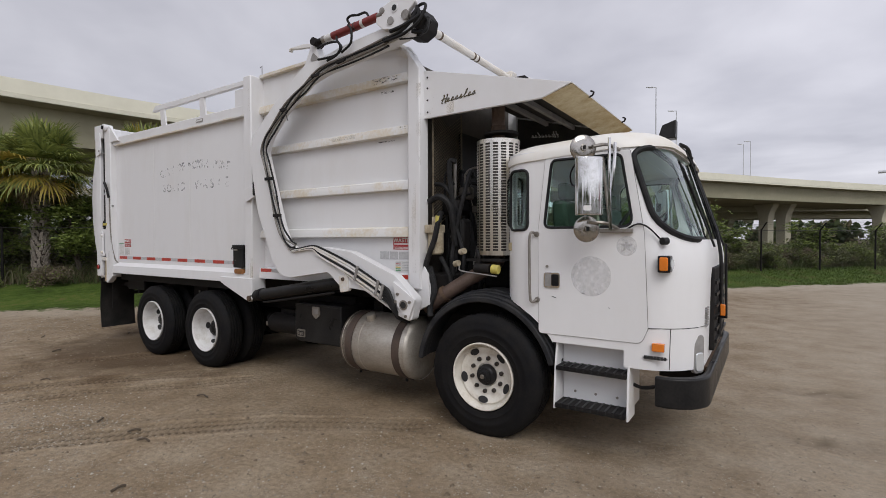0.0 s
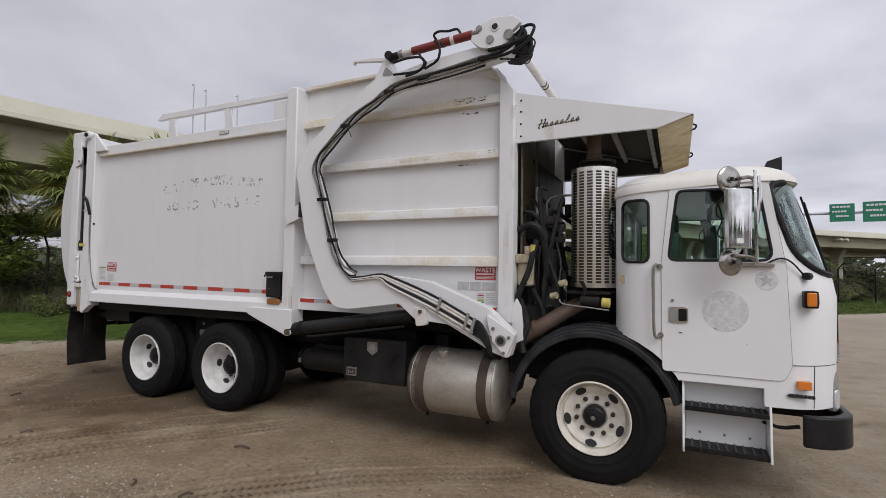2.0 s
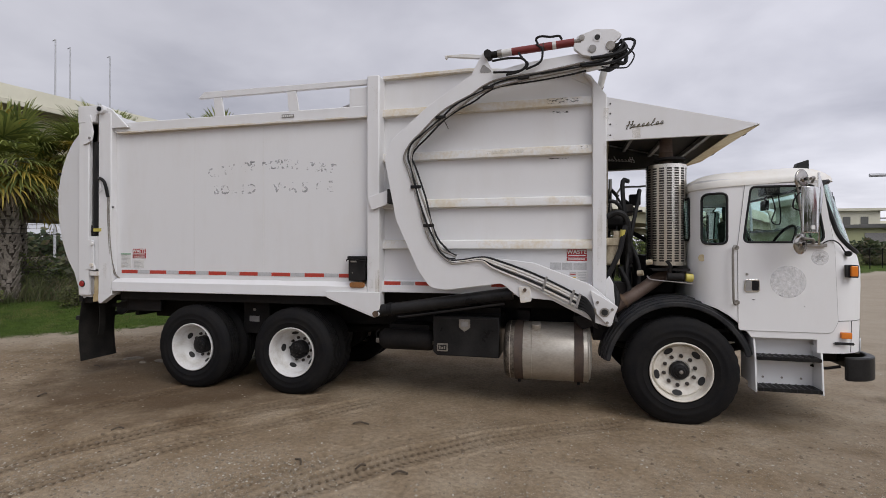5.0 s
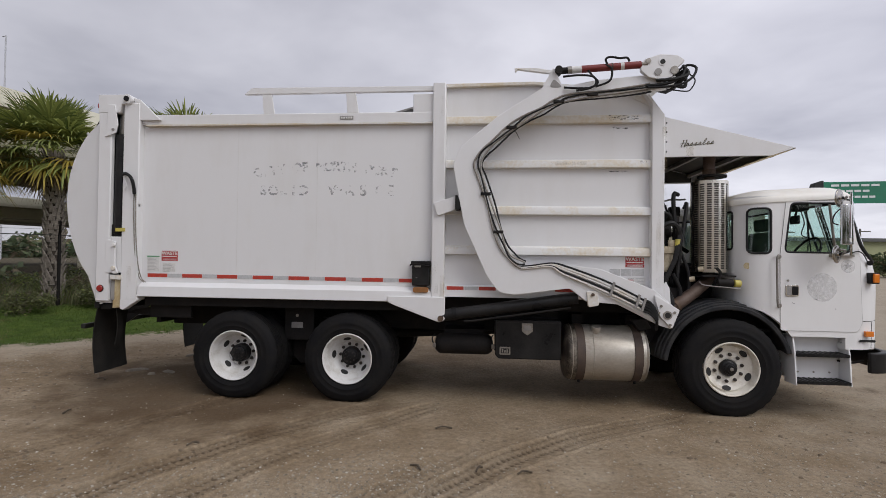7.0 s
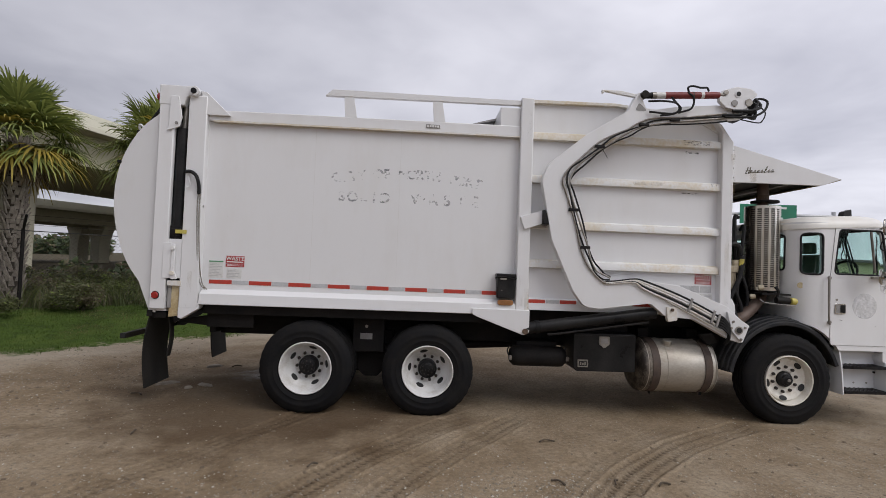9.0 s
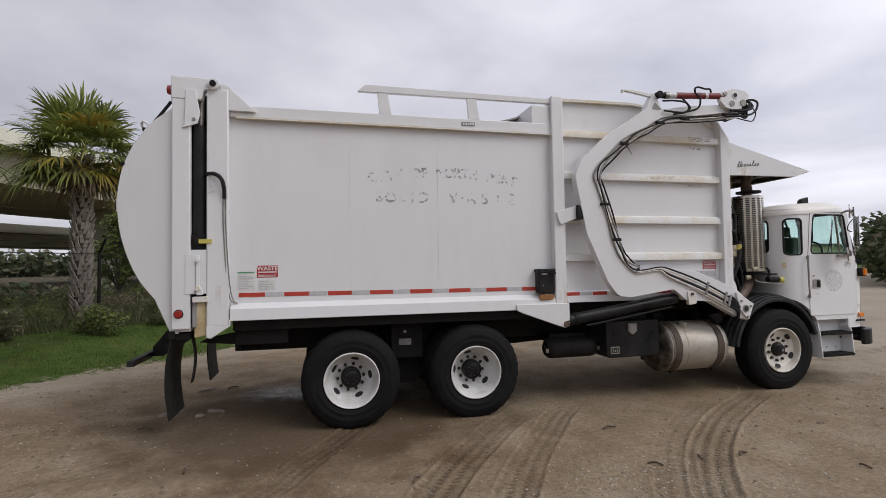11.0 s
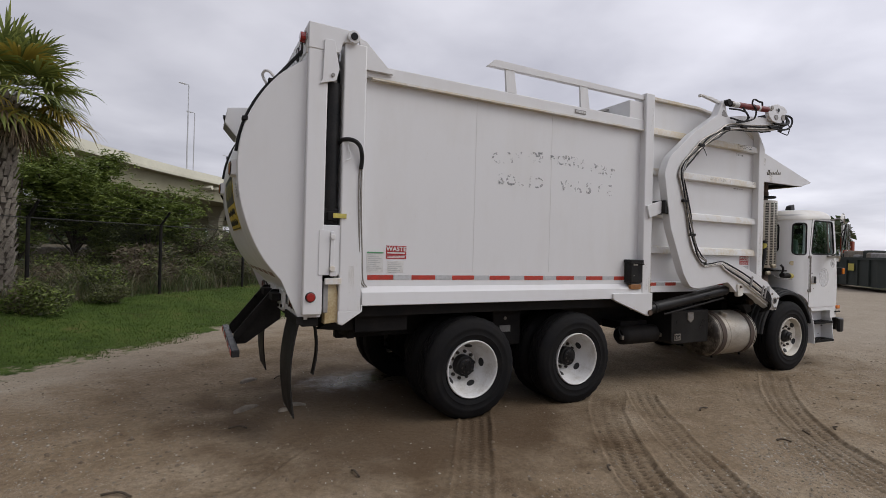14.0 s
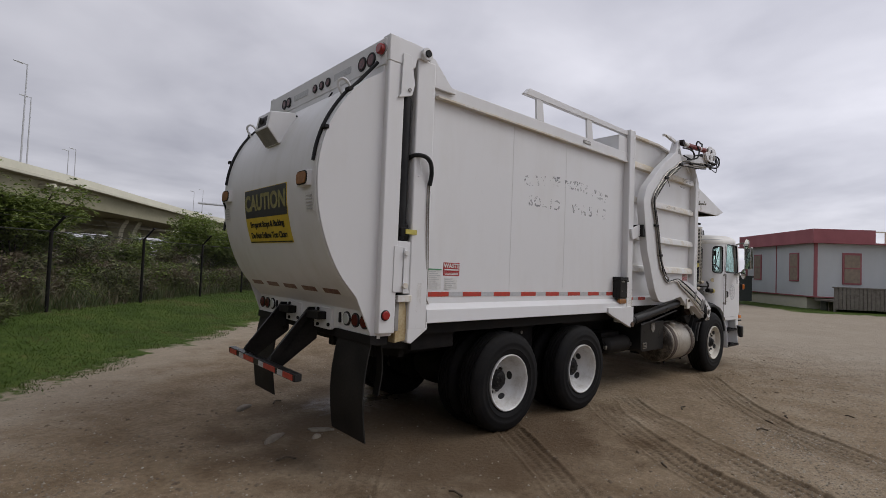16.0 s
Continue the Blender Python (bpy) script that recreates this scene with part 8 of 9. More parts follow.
def tree(x, y, h, wide, seed, mat, n=2600, size=0.10, label="leafy green young tree behind the fence"):
    r = random.Random(seed)
    t = thing("tree", (0, 0, 0), label, "tree", "trees behind the fence")
    bm = B()
    fork = h * 0.22
    tube(bm, [(0, 0, 0), (r.uniform(-0.05, 0.05), 0.02, fork * 0.5), (0.05, 0, fork)], 0.035 + 0.012 * h, 8, 3)
    ends = []
    for k in range(13):
        a = k * 2.4 + r.uniform(-0.3, 0.3)
        reach, top = wide * 0.5 * r.uniform(0.30, 1.0), h * r.uniform(0.42, 1.0)
        e = Vector((math.cos(a) * reach, math.sin(a) * reach, top))
        mid = Vector((e.x * 0.45, e.y * 0.45, fork + (top - fork) * 0.55))
        tube(bm, [(0.05, 0, fork * 0.9), mid, e], 0.010 + 0.004 * h, 6, 3)
        ends += [e, mid.lerp(e, 0.5), mid]
        for j in range(3):
            side = mid.lerp(e, r.uniform(0.4, 1.0)) + Vector((r.uniform(-1, 1), r.uniform(-1, 1), r.uniform(-0.35, 0.2))) * wide * 0.14
            tube(bm, [mid.lerp(e, 0.4), side], 0.010, 5, 2)
            ends.append(side)
    part("trunk", bm, "bark", t)
    # sprays: small leaves set in rows along thin drooping twigs
    sprays = n // 12
    c0 = np.array([tuple(e) for e in ends])[rng.integers(0, len(ends), sprays)] + rng.normal(size=(sprays, 3)) * wide * np.array((0.075, 0.075, 0.045))
    way = rng.normal(size=(sprays, 3)) * (1, 1, 0.35) + (0, 0, -0.12)
    way /= np.linalg.norm(way, axis=1, keepdims=True)
    across = np.cross(way, (0, 0, 1.0))
    across /= np.linalg.norm(across, axis=1, keepdims=True)
    long = size * 3.4 * (0.7 + 0.6 * rng.random((sprays, 1, 1)))
    k = np.arange(12)
    u, sign = ((k // 2 + 0.5) / 6)[None, :, None], np.where(k % 2 == 0, 1.0, -1.0)[None, :, None]
    root = c0[:, None] + way[:, None] * (u - 0.5) * long + np.array((0, 0, -1.0)) * (u ** 2) * long * 0.25
    out = across[:, None] * sign * 0.85 + way[:, None] * 0.5 + rng.normal(size=(sprays, 12, 3)) * 0.25
    out /= np.linalg.norm(out, axis=2, keepdims=True)
    wide_v = np.cross(out, np.array((0, 0, 1.0)) + rng.normal(size=(sprays, 12, 3)) * 0.4)
    wide_v /= np.linalg.norm(wide_v, axis=2, keepdims=True)
    tip = size * 1.5 * (0.7 + 0.6 * rng.random((sprays, 12, 1)))
    v = np.stack([root, root + out * tip * 0.5 + wide_v * tip * 0.22, root + out * tip, root + out * tip * 0.5 - wide_v * tip * 0.22], 2).reshape(-1, 3)
    f = np.arange(len(v)).reshape(-1, 4)
    part("crown", numpy_mesh("crown", v, f, [mat], None, False), None, t, "open feathery crown of small green leaves")
    t.matrix_basis = pose(x, y, ground_z(x, y) - 0.05, 0, 0, r.uniform(0, 360))
    return t


tree(-13.2, 17.7, 4.4, 3.5, 3, "leaf_fresh", 60000, 0.072)
tree(-11.3, 18.2, 3.0, 3.6, 14, "leaf_fresh", 36000, 0.068)
tree(-14.3, 16.7, 3.0, 1.5, 21, "leaf_fresh", 7000, 0.065)
tree(-8.4, 21.4, 1.9, 3.0, 5, "leaf_fresh", 18000, 0.070)
tree(-3.9, 24.8, 3.3, 4.4, 25, "leaf_fresh", 40000, 0.075)
tree(-6.4, 23.2, 1.7, 2.6, 26, "leaf", 10000, 0.070)
tree(-9.8, 19.2, 1.9, 2.6, 6, "leaf", 6000, 0.06)
tree(-2.2, 27.0, 2.2, 2.6, 8, "leaf_fresh", 5000, 0.09)
tree(1.6, 28.6, 2.1, 1.6, 31, "leaf_fresh", 3600, 0.09)
tree(5.4, 33.5, 2.1, 2.4, 9, "leaf_fresh", 4000, 0.10)
tree(-18.3, 6.6, 3.3, 2.8, 41, "leaf_fresh", 18000, 0.075)
tree(-20.2, 4.6, 3.0, 3.0, 42, "leaf_fresh", 16000, 0.075)
tree(8.6, 36.2, 1.9, 2.6, 32, "leaf", 4000, 0.10)

# shrubs behind the fence, thickest along it
shrub_kinds = []
for k in range(4):
    cs = [(rng.uniform(-0.8, 0.8), rng.uniform(-0.6, 0.6), rng.uniform(0.2, 1.0)) for _ in range(9)]
    v, f, s = leaf_cloud(3800, cs, [rng.uniform(0.25, 0.55) for _ in cs], 0.046, ["leaf", "leaf_fresh"], 0.85, 2.6, share=0.10 if k < 2 else 0.5)
    v[:, 2] = np.maximum(v[:, 2], 0.0)
    shrub_kinds.append(numpy_mesh("foliage", v, f, ["leaf", "leaf_fresh"], s, False))
stem_me = []
for k in range(4):
    bm = B()
    for j in range(7):
        a = j * 0.9 + k
        tube(bm, [(0.05 * math.cos(a), 0.05 * math.sin(a), 0), (0.3 * math.cos(a), 0.3 * math.sin(a), 0.5), (0.6 * math.cos(a + 0.3), 0.5 * math.sin(a + 0.3), 1.05)], 0.012, 5, 3)
    stem_me.append(small_mesh("woody_base", bm, "bark"))
FENCE_U = Vector((1, 1.03, 0)).normalized()
FENCE_N = Vector((-FENCE_U.y, FENCE_U.x, 0))
FENCE_O = Vector((-0.28, 24.3, 0))
GRASS_U, GRASS_N, GRASS_O = Vector((1, EDGE_B, 0)).normalized(), Vector((EDGE_N[0], EDGE_N[1], 0)), Vector((2.69, 22.87, 0))


def along(s, d=0.0):
    p = FENCE_O + FENCE_U * s + FENCE_N * d
    return p.x, p.y


def shrub(s, d, k, size):
    x, y = along(s, d)
    sh = thing("shrub", (0, 0, 0), "scrubby olive-green shrub behind the fence", "shrub", "scrub behind the fence")
    part("foliage", shrub_kinds[k], None, sh)
    part("woody_base", stem_me[k], None, sh)
    sh.matrix_basis = pose(x, y, ground_z(x, y) - 0.06, 0, 0, rng.uniform(0, 360)) @ Matrix.Diagonal((size, size, size * rng.uniform(0.8, 1.1), 1))


for i in range(64):
    s = -32 + i * 0.95 + rng.uniform(-0.4, 0.4)
    shrub(s, 0.9 + rng.uniform(-0.4, 0.9), i % 3, rng.uniform(0.5, 0.9) * (0.8 if s < -12 else 1.0))
    if -13 < s < 8:
        shrub(s, 2.4 + rng.uniform(-0.3, 1.2), 2 + i % 2, rng.uniform(0.55, 0.95))
    elif s >= 8:
        shrub(s, 2.0 + rng.uniform(-0.3, 1.2), 2 + i % 2, rng.uniform(0.8, 1.15))
    if i % 2 == 0:
        shrub(s, 3.2 + rng.uniform(-0.8, 1.2), (i + 1) % 4, rng.uniform(0.8, 1.15) * (0.75 if s < -12 else 1.0))
for i in range(16):
    shrub(-19 + i * 0.72, 2.6 + rng.uniform(-0.8, 1.6), i % 4, rng.uniform(0.75, 1.05) * (0.8 if i < 8 else 1.15))
for i in range(20):
    shrub(-34 + i * 0.55, 2.6 + rng.uniform(-0.5, 2.0), i % 4, rng.uniform(0.9, 1.3))
for i in range(14):
    shrub(30 + i * 2.2, 1.6 + rng.uniform(-0.5, 1.0), i % 4, rng.uniform(0.9, 1.3))
for s, d, z in ((-18.3, -0.7, 0.55), (-20.0, -0.5, 0.6), (-21.6, -0.8, 0.5), (-16.6, -0.4, 0.45), (-23.5, -0.6, 0.55), (-25.5, -0.5, 0.6), (-27.0, -0.7, 0.5)):
    shrub(s, d, int(abs(s)) % 4, z)


# grass on the verge, and dry grass at the fence
def blades(n, s0, s1, d0, d1, h0, h1, mat, name, label, wide=0.012):
    s, d = rng.uniform(s0, s1, n), d0 + (d1 - d0) * rng.random(n)
    x = GRASS_O.x + GRASS_U.x * s + GRASS_N.x * d
    y = GRASS_O.y + GRASS_U.y * s + GRASS_N.y * d
    ragged = 0.35 * np.sin(1.7 * s) + 0.25 * np.sin(4.1 * s + 1.0) + 0.2 * np.sin(9.3 * s)
    keep = d > 0.15 + ragged * 0.8 + rng.normal(size=n) * 0.12
    x, y = x[keep], y[keep]
    n = len(x)
    z = ground_height(x, y)
    a, h = rng.uniform(0, 2 * np.pi, n), rng.uniform(h0, h1, n) * (0.6 + 0.8 * rng.random(n))
    lean = rng.normal(size=(n, 2)) * h[:, None] * 0.45
    w = wide * (0.7 + 0.6 * rng.random(n))
    p = np.stack([x, y, z - 0.01], 1)
    q = np.stack([np.cos(a) * w, np.sin(a) * w, 0 * a], 1)
    top = p + np.stack([lean[:, 0], lean[:, 1], h], 1)
    mid = p + np.stack([lean[:, 0] * 0.35, lean[:, 1] * 0.35, h * 0.6], 1)
    v = np.stack([p - q, p + q, mid + q * 0.8, mid - q * 0.8, mid - q * 0.8, mid + q * 0.8, top + q * 0.1, top - q * 0.1], 1).reshape(-1, 3)
    f = np.arange(8 * n).reshape(2 * n, 4)
    tagged(new(name, numpy_mesh(name, v, f, [mat], None, False)), label, "grass", kind="stuff")


blades(90000, -24, -2, -0.1, 4.4, 0.014, 0.042, "grass", "verge_grass", "short green verge grass along the yard", 0.006)
blades(26000, -2, 26, 0.0, 4.4, 0.03, 0.07, "grass", "far_verge_grass", "short green verge grass in the distance", 0.02)
blades(16000, -30, -6, 3.9, 7.5, 0.20, 0.55, "weeds", "tall_weeds", "tall green weeds behind the fence", 0.014)
blades(20000, -30, 24, 3.6, 6.0, 0.15, 0.45, "dry_grass", "tall_dry_grass", "tall dry grass along the fence", 0.012)

# ---- fence ----
fence = thing("chain_link_fence", (*along(-12), 0.45), "black chain-link fence with angled barbed-wire arms", "fence")
spots = [3.0 * k for k in range(-11, 17)]
for s in spots:
    x, y = along(s)
    z = ground_z(x, y)
    post = part("fence_post", rod(B(), (x, y, z - 0.1), (x, y, z + 1.74), 0.035, 10), "post", fence, "dark steel fence post")
    tip = (x - FENCE_N.x * 0.27, y - FENCE_N.y * 0.27, z + 2.03)
    part("post_arm", rod(B(), (x, y, z + 1.71), tip, 0.026, 8), "post", post)
net = B()
for a, b in zip(spots, spots[1:]):
    (x0, y0), (x1, y1) = along(a), along(b)
    z0, z1 = ground_z(x0, y0), ground_z(x1, y1)
    n = 32 if -26 < a < 12 else 16
    rise = 1.7
    for i in range(-n // 2, n):
        for s in (1, -1):
            t0, t1 = i / n, i / n + rise / 3.0
            if s < 0:
                t0, t1 = t1, t0
            h0, h1 = 0.0, rise
            if t1 > 1 or t1 < 0 or t0 > 1 or t0 < 0:
                lo, hi = (t0, t1) if t0 < t1 else (t1, t0)
                c0, c1 = max(lo, 0.0), min(hi, 1.0)
                if c1 - c0 < 0.02:
                    continue
                g0, g1 = (c0 - t0) / (t1 - t0), (c1 - t0) / (t1 - t0)
                h0, h1, t0, t1 = rise * g0, rise * g1, c0, c1
            p, q = Vector((x0, y0, z0)).lerp(Vector((x1, y1, z1)), t0), Vector((x0, y0, z0)).lerp(Vector((x1, y1, z1)), t1)
            rod(net, p + Vector((0, 0, h0)), q + Vector((0, 0, h1)), 0.0016, 3)
tagged(part("fence_mesh", net, "wire", fence, "thin chain-link wire"), kind="stuff")
for k, (up, out) in enumerate(((1.7, 0.0), (1.83, -0.10), (1.93, -0.19), (2.03, -0.27))):
    pts = []
    for s in spots:
        x, y = along(s, out)
        pts.append((x, y, ground_z(*along(s)) + up))
    part("fence_wire", tube(B(), pts, 0.004 if k else 0.012, 4, smooth=False), "wire", fence)


# ---- the elevated road ----
def deck_line(pts, n=6):
    return [Vector((p.x, p.y, p.z)) for p in glide(pts, n)]


def sweep(bm, line, prof):
    """Draws an outline of (out, up) along a line in the plan; out is to the right of the way."""
    rings = []
    for i, p in enumerate(line):
        w = line[min(i + 1, len(line) - 1)] - line[max(i - 1, 0)]
        out = Vector((w.y, -w.x, 0)).normalized()
        rings.append([bm.verts.new(p + out * o + Vector((0, 0, u))) for o, u in prof])
    for a, b in zip(rings, rings[1:]):
        for k in range(len(prof)):
            m = (k + 1) % len(prof)
            bm.faces.new((a[k], a[m], b[m], b[k]))
    bm.faces.new(rings[0]), bm.faces.new(rings[-1][::-1])
    return bm


def overpass(name, pts, label, wide, piers, base, depth=2.1, group="", twin=False, reach=2.0):
    """A deck with parapets, girders and flared piers. The line is the near parapet's top."""
    line = deck_line(pts)
    ob = thing(name, (0, 0, 0), label, "overpass", group)
    part("parapet", sweep(B(), line, [(0.0, 0.0), (-0.35, 0.0), (-0.45, -0.68), (0.10, -0.68), (0.04, -0.25)]), "parapet", ob, "pale concrete parapet")
    part("far_parapet", sweep(B(), line, [(-wide, 0.0), (-wide + 0.35, 0.0), (-wide + 0.45, -0.68), (-wide - 0.1, -0.68)]), "parapet", ob)
    part("deck", sweep(B(), line, [(0.10, -0.685), (-wide - 0.1, -0.685), (-wide - 0.1, -0.92), (0.10, -0.92)]), "concrete", ob, "concrete road deck")
    part("ledge", sweep(B(), line, [(0.16, -0.70), (0.11, -0.70), (0.11, -0.90), (0.16, -0.90)]), "parapet", ob)
    part("girder", sweep(B(), line, [(-reach, -0.925), (-reach - 0.3, -1.2 - depth), (-wide + reach + 0.3, -1.2 - depth), (-wide + reach, -0.925)]), "girder", ob, "deep stained concrete box girder")
    for px_, py_ in piers:
        i = min(range(1, len(line) - 1), key=lambda k: (line[k].x - px_) ** 2 + (line[k].y - py_) ** 2)
        p, w = line[i], (line[i + 1] - line[i - 1]).normalized()
        out = Vector((w.y, -w.x, 0)).normalized()
        c = Vector((px_, py_, 0))
        zt = p.z - 1.2 - depth - 0.02
        m = Matrix.Translation((c.x, c.y, 0)) @ Matrix(((w.x, -out.x, 0, 0), (w.y, -out.y, 0, 0), (0, 0, 1, 0), (0, 0, 0, 1)))
        for mid, half in (((-2.0, 0.8), (2.0, 0.8)) if twin else ((0.0, 0.65),)):
            bm = B()
            prism(bm, [(mid - half - 0.75, zt), (mid - half - 0.72, zt - 0.25), (mid - half - 0.40, zt - 0.75), (mid - half - 0.12, zt - 1.4), (mid - half, zt - 2.2), (mid - half, -0.5), (mid + half, -0.5), (mid + half, zt - 2.2), (mid + half + 0.12, zt - 1.4), (mid + half + 0.40, zt - 0.75), (mid + half + 0.72, zt - 0.25), (mid + half + 0.75, zt)], -0.6, 0.6, "x")
            bmesh.ops.transform(bm, matrix=m, verts=bm.verts)
            part("pier", bm, "concrete", ob, "pale concrete pier with a flared head", 0.05)
    return ob, line


NEAR = [(-29.6, -30, 9.2), (-29.3, -12, 9.1), (-28.7, 4, 9.0), (-28.0, 10.5, 9.0), (-26.8, 15.5, 9.0), (-23.5, 27.5, 9.0), (-18.6, 40.6, 9.0), (-15.0, 47.9, 9.0), (-11.5, 53.8, 9.0), (-5.2, 62.4, 9.0), (3.2, 75.6, 9.0), (14.0, 91.0, 9.0), (24.5, 102, 9.0), (34.0, 111, 9.0), (58, 130, 9.0), (100, 155, 9.0)]
road_a, line_a = overpass("overpass", NEAR, "curved concrete highway overpass on piers behind the yard", 11.5, [(-35.0, -14.0), (-34.3, 3.0), (-29.6, 27.6), (-24.2, 42.0), (-16.2, 55.6), (-7.5, 69.3), (-0.4, 80.4), (1.6, 83.0), (13.2, 93.6), (19.1, 104.7), (24.7, 110.3)], 9.0, 1.4, reach=0.95)
MID = [(x - 14.5, y + 4.0, z - 0.1) for x, y, z in NEAR[:8]] + [(-14.0, 77.0, 8.9), (-6.0, 88.0, 8.9), (2.0, 101.0, 8.9), (16.0, 116.0, 8.9)]
road_c, line_c = overpass("overpass", MID, "second concrete carriageway just behind the main overpass", 9.0, [(-49.0, 4.0), (-31.0, 62.0)], 9.0, 0.5, reach=1.2)
LOW = [(-66, -30, 6.6), (-60, -5, 6.6), (-52, 25, 6.6), (-41, 52, 6.6), (-24, 80, 6.8), (4, 108, 7.4), (45, 140, 8.0), (110, 170, 8.0)]
road_b, line_b = overpass("overpass", LOW, "lower concrete ramp behind the main overpass", 10.0, [(-64.0, -10.0), (-44.1, 56.5), (-30.0, 80.0), (-8.0, 104.0), (20.0, 128.0)], 6.6, 0.95, twin=True, reach=1.0)
# drain scuppers under the near parapet
for bx, by in ((-19.0, 40.8), (-9.2, 57.8), (21.8, 100.0)):
    i = min(range(1, len(line_a) - 1), key=lambda k: (line_a[k].x - bx) ** 2 + (line_a[k].y - by) ** 2)
    p, w = line_a[i], (line_a[i + 1] - line_a[i - 1]).normalized()
    out = Vector((w.y, -w.x, 0)).normalized()
    for s in (0.0, 1.5):
        c = p + w * s
        bm = B()
        rod(bm, c - out * 1.0 + Vector((0, 0, -1.45)), c + out * 0.35 + Vector((0, 0, -1.45)), 0.26, 4)
        part("bracket", bm, "parapet", road_a, "pale concrete bracket")


def light_pole(x, y, z0, h, turn):
    lp = thing("street_lamp", (x, y, z0), "tall thin grey highway lamp pole on the overpass", "street lamp", "highway lamps")
    part("pole", rod(B(), (x, y, z0), (x, y, z0 + h), 0.045 + 0.004 * h, 8, 0.03 + 0.002 * h), "galv", lp)
    dx, dy = math.cos(radians(turn)), math.sin(radians(turn))
    part("lamp_arm", rod(B(), (x, y, z0 + h - 0.05), (x - dx * 0.45, y - dy * 0.45, z0 + h), 0.035, 6), "galv", lp)
    part("lamp_head", rod(B(), (x - dx * 0.35, y - dy * 0.35, z0 + h - 0.02), (x - dx * 1.05, y - dy * 1.05, z0 + h + 0.02), 0.10, 8, 0.06), "galv", lp)


for x, y, z0, h, turn in ((-10.9, 60.4, 8.5, 10.5, 20), (-10.3, 71.0, 7.5, 11.0, 20), (-75.8, 55.8, 0.3, 32.5, -20), (-80.0, 61.5, 0.3, 34.0, -20), (-82.0, 70.5, 0.3, 36.2, -20), (-4.2, 108.8, 7.5, 12.0, 20), (-3.1, 110.0, 7.5, 12.6, 20), (21.2, 127.2, 7.4, 9.8, 20), (23.4, 128.0, 7.4, 10.5, 20)):
    light_pole(x, y, z0, h, turn)


def gantry(x0, y0, x1, y1, z, boards, name="sign_gantry"):
    g = thing(name, (x1, y1, 0), "grey steel gantry with green highway signs", "road sign", "highway signs")
    part("beam", rod(B(), (x0, y0, z), (x1, y1, z), 0.20, 8), "galv", g)
    part("leg", rod(B(), (x1, y1, -0.3), (x1, y1, z + 0.6), 0.24, 8), "galv", g)
    way = Vector((x1 - x0, y1 - y0, 0)).normalized()
    nrm = Vector((way.y, -way.x, 0))
    for a, w, h in boards:
        c = Vector((x0, y0, z)) + way * a + nrm * 0.3
        b = part("sign_board", sheet(B(), [c + Vector((0, 0, -h / 2)), c + way * w + Vector((0, 0, -h / 2)), c + way * w + Vector((0, 0, h / 2)), c + Vector((0, 0, h / 2))], 0.08), "sign_green", g, "green highway sign with white lines")
        for k, (s0, s1, up) in enumerate(((0.12, 0.85, 0.28), (0.10, 0.70, 0.02), (0.25, 0.78, -0.25))):
            for j in range(5):
                u0 = s0 + (s1 - s0) * j / 5
                p = c + way * w * u0 + nrm * 0.10 + Vector((0, 0, up * h))
                q = way * w * (s1 - s0) / 5 * 0.8
                part("sign_bar", sheet(B(), [p, p + q, p + q + Vector((0, 0, h * 0.10)), p + Vector((0, 0, h * 0.10))], 0.02), "sign_text", b)


gantry(12.6, 91.0, 27.6, 89.0, 10.9, ((6.6, 2.9, 2.6), (10.4, 3.2, 2.9)))
gantry(30.0, 62.0, 48.0, 60.0, 10.0, ((6.0, 7.2, 2.6),))

# ---- far buildings ----
shed = thing("warehouse", (40, 66, 0), "long yellow-green warehouse with a dark roof beyond the fence", "warehouse")
part("wall", box(B(), 22.5, 75, 60, 80, 0, 4.15), "shed_wall", shed)
part("roof", prism(B(), [(22.0, 4.12), (76, 4.12), (76, 4.35), (30.0, 4.55), (22.0, 4.35)], 59.5, 80.5), "shed_roof", shed, "dark low roof")
for x in (28.5, 44, 58):
    part("window", box(B(), x, x + 2.4, 59.94, 60.02, 2.2, 3.6), "cover_grey", shed)
tower = thing("white_building", (37, 88, 0), "small white flat-roofed building far off", "building")
part("wall", box(B(), 34, 45, 88, 96, 0, 7.9), "parapet", tower)
part("roof", box(B(), 33.4, 45.6, 87.4, 96.6, 7.9, 8.3), "parapet", tower)
for i in range(4):
    part("window", box(B(), 35.2 + i * 2.4, 36.2 + i * 2.4, 87.93, 88.01, 5.6, 7.0), "pane_dark", tower)
for x, y, h in ((23.6, 58.0, 5.6), (30.5, 59.0, 5.4), (38, 58, 5.5)):
    up = thing("utility_pole", (x, y, 0), "wooden utility pole with a cross-arm", "utility pole", "utility poles")
    part("pole", rod(B(), (x, y, -0.2), (x, y, h), 0.13, 8, 0.10), "wood", up)
    part("cross_arm", rod(B(), (x - 1.1, y, h - 0.3), (x + 1.1, y, h - 0.3), 0.07, 6), "wood", up)

# site office: grey siding, maroon parapet and trim
U, V = Vector((0.72, 0.694, 0)).normalized(), Vector((0.694, -0.72, 0)).normalized()
CORNER = Vector((24.6, 7.45, 0))
office = thing("site_office", tuple(CORNER), "grey mobile office with a maroon parapet and trim", "building")


def slab(a0, a1, b0, b1, z0, z1):
    """A box in the office's own plan: along its long side, along its end, and up."""
    bm = box(B(), a0, a1, b0, b1, z0, z1)
    m = Matrix(((U.x, V.x, 0, CORNER.x), (U.y, V.y, 0, CORNER.y), (0, 0, 1, 0), (0, 0, 0, 1)))
    bmesh.ops.transform(bm, matrix=m, verts=bm.verts)
    return bm


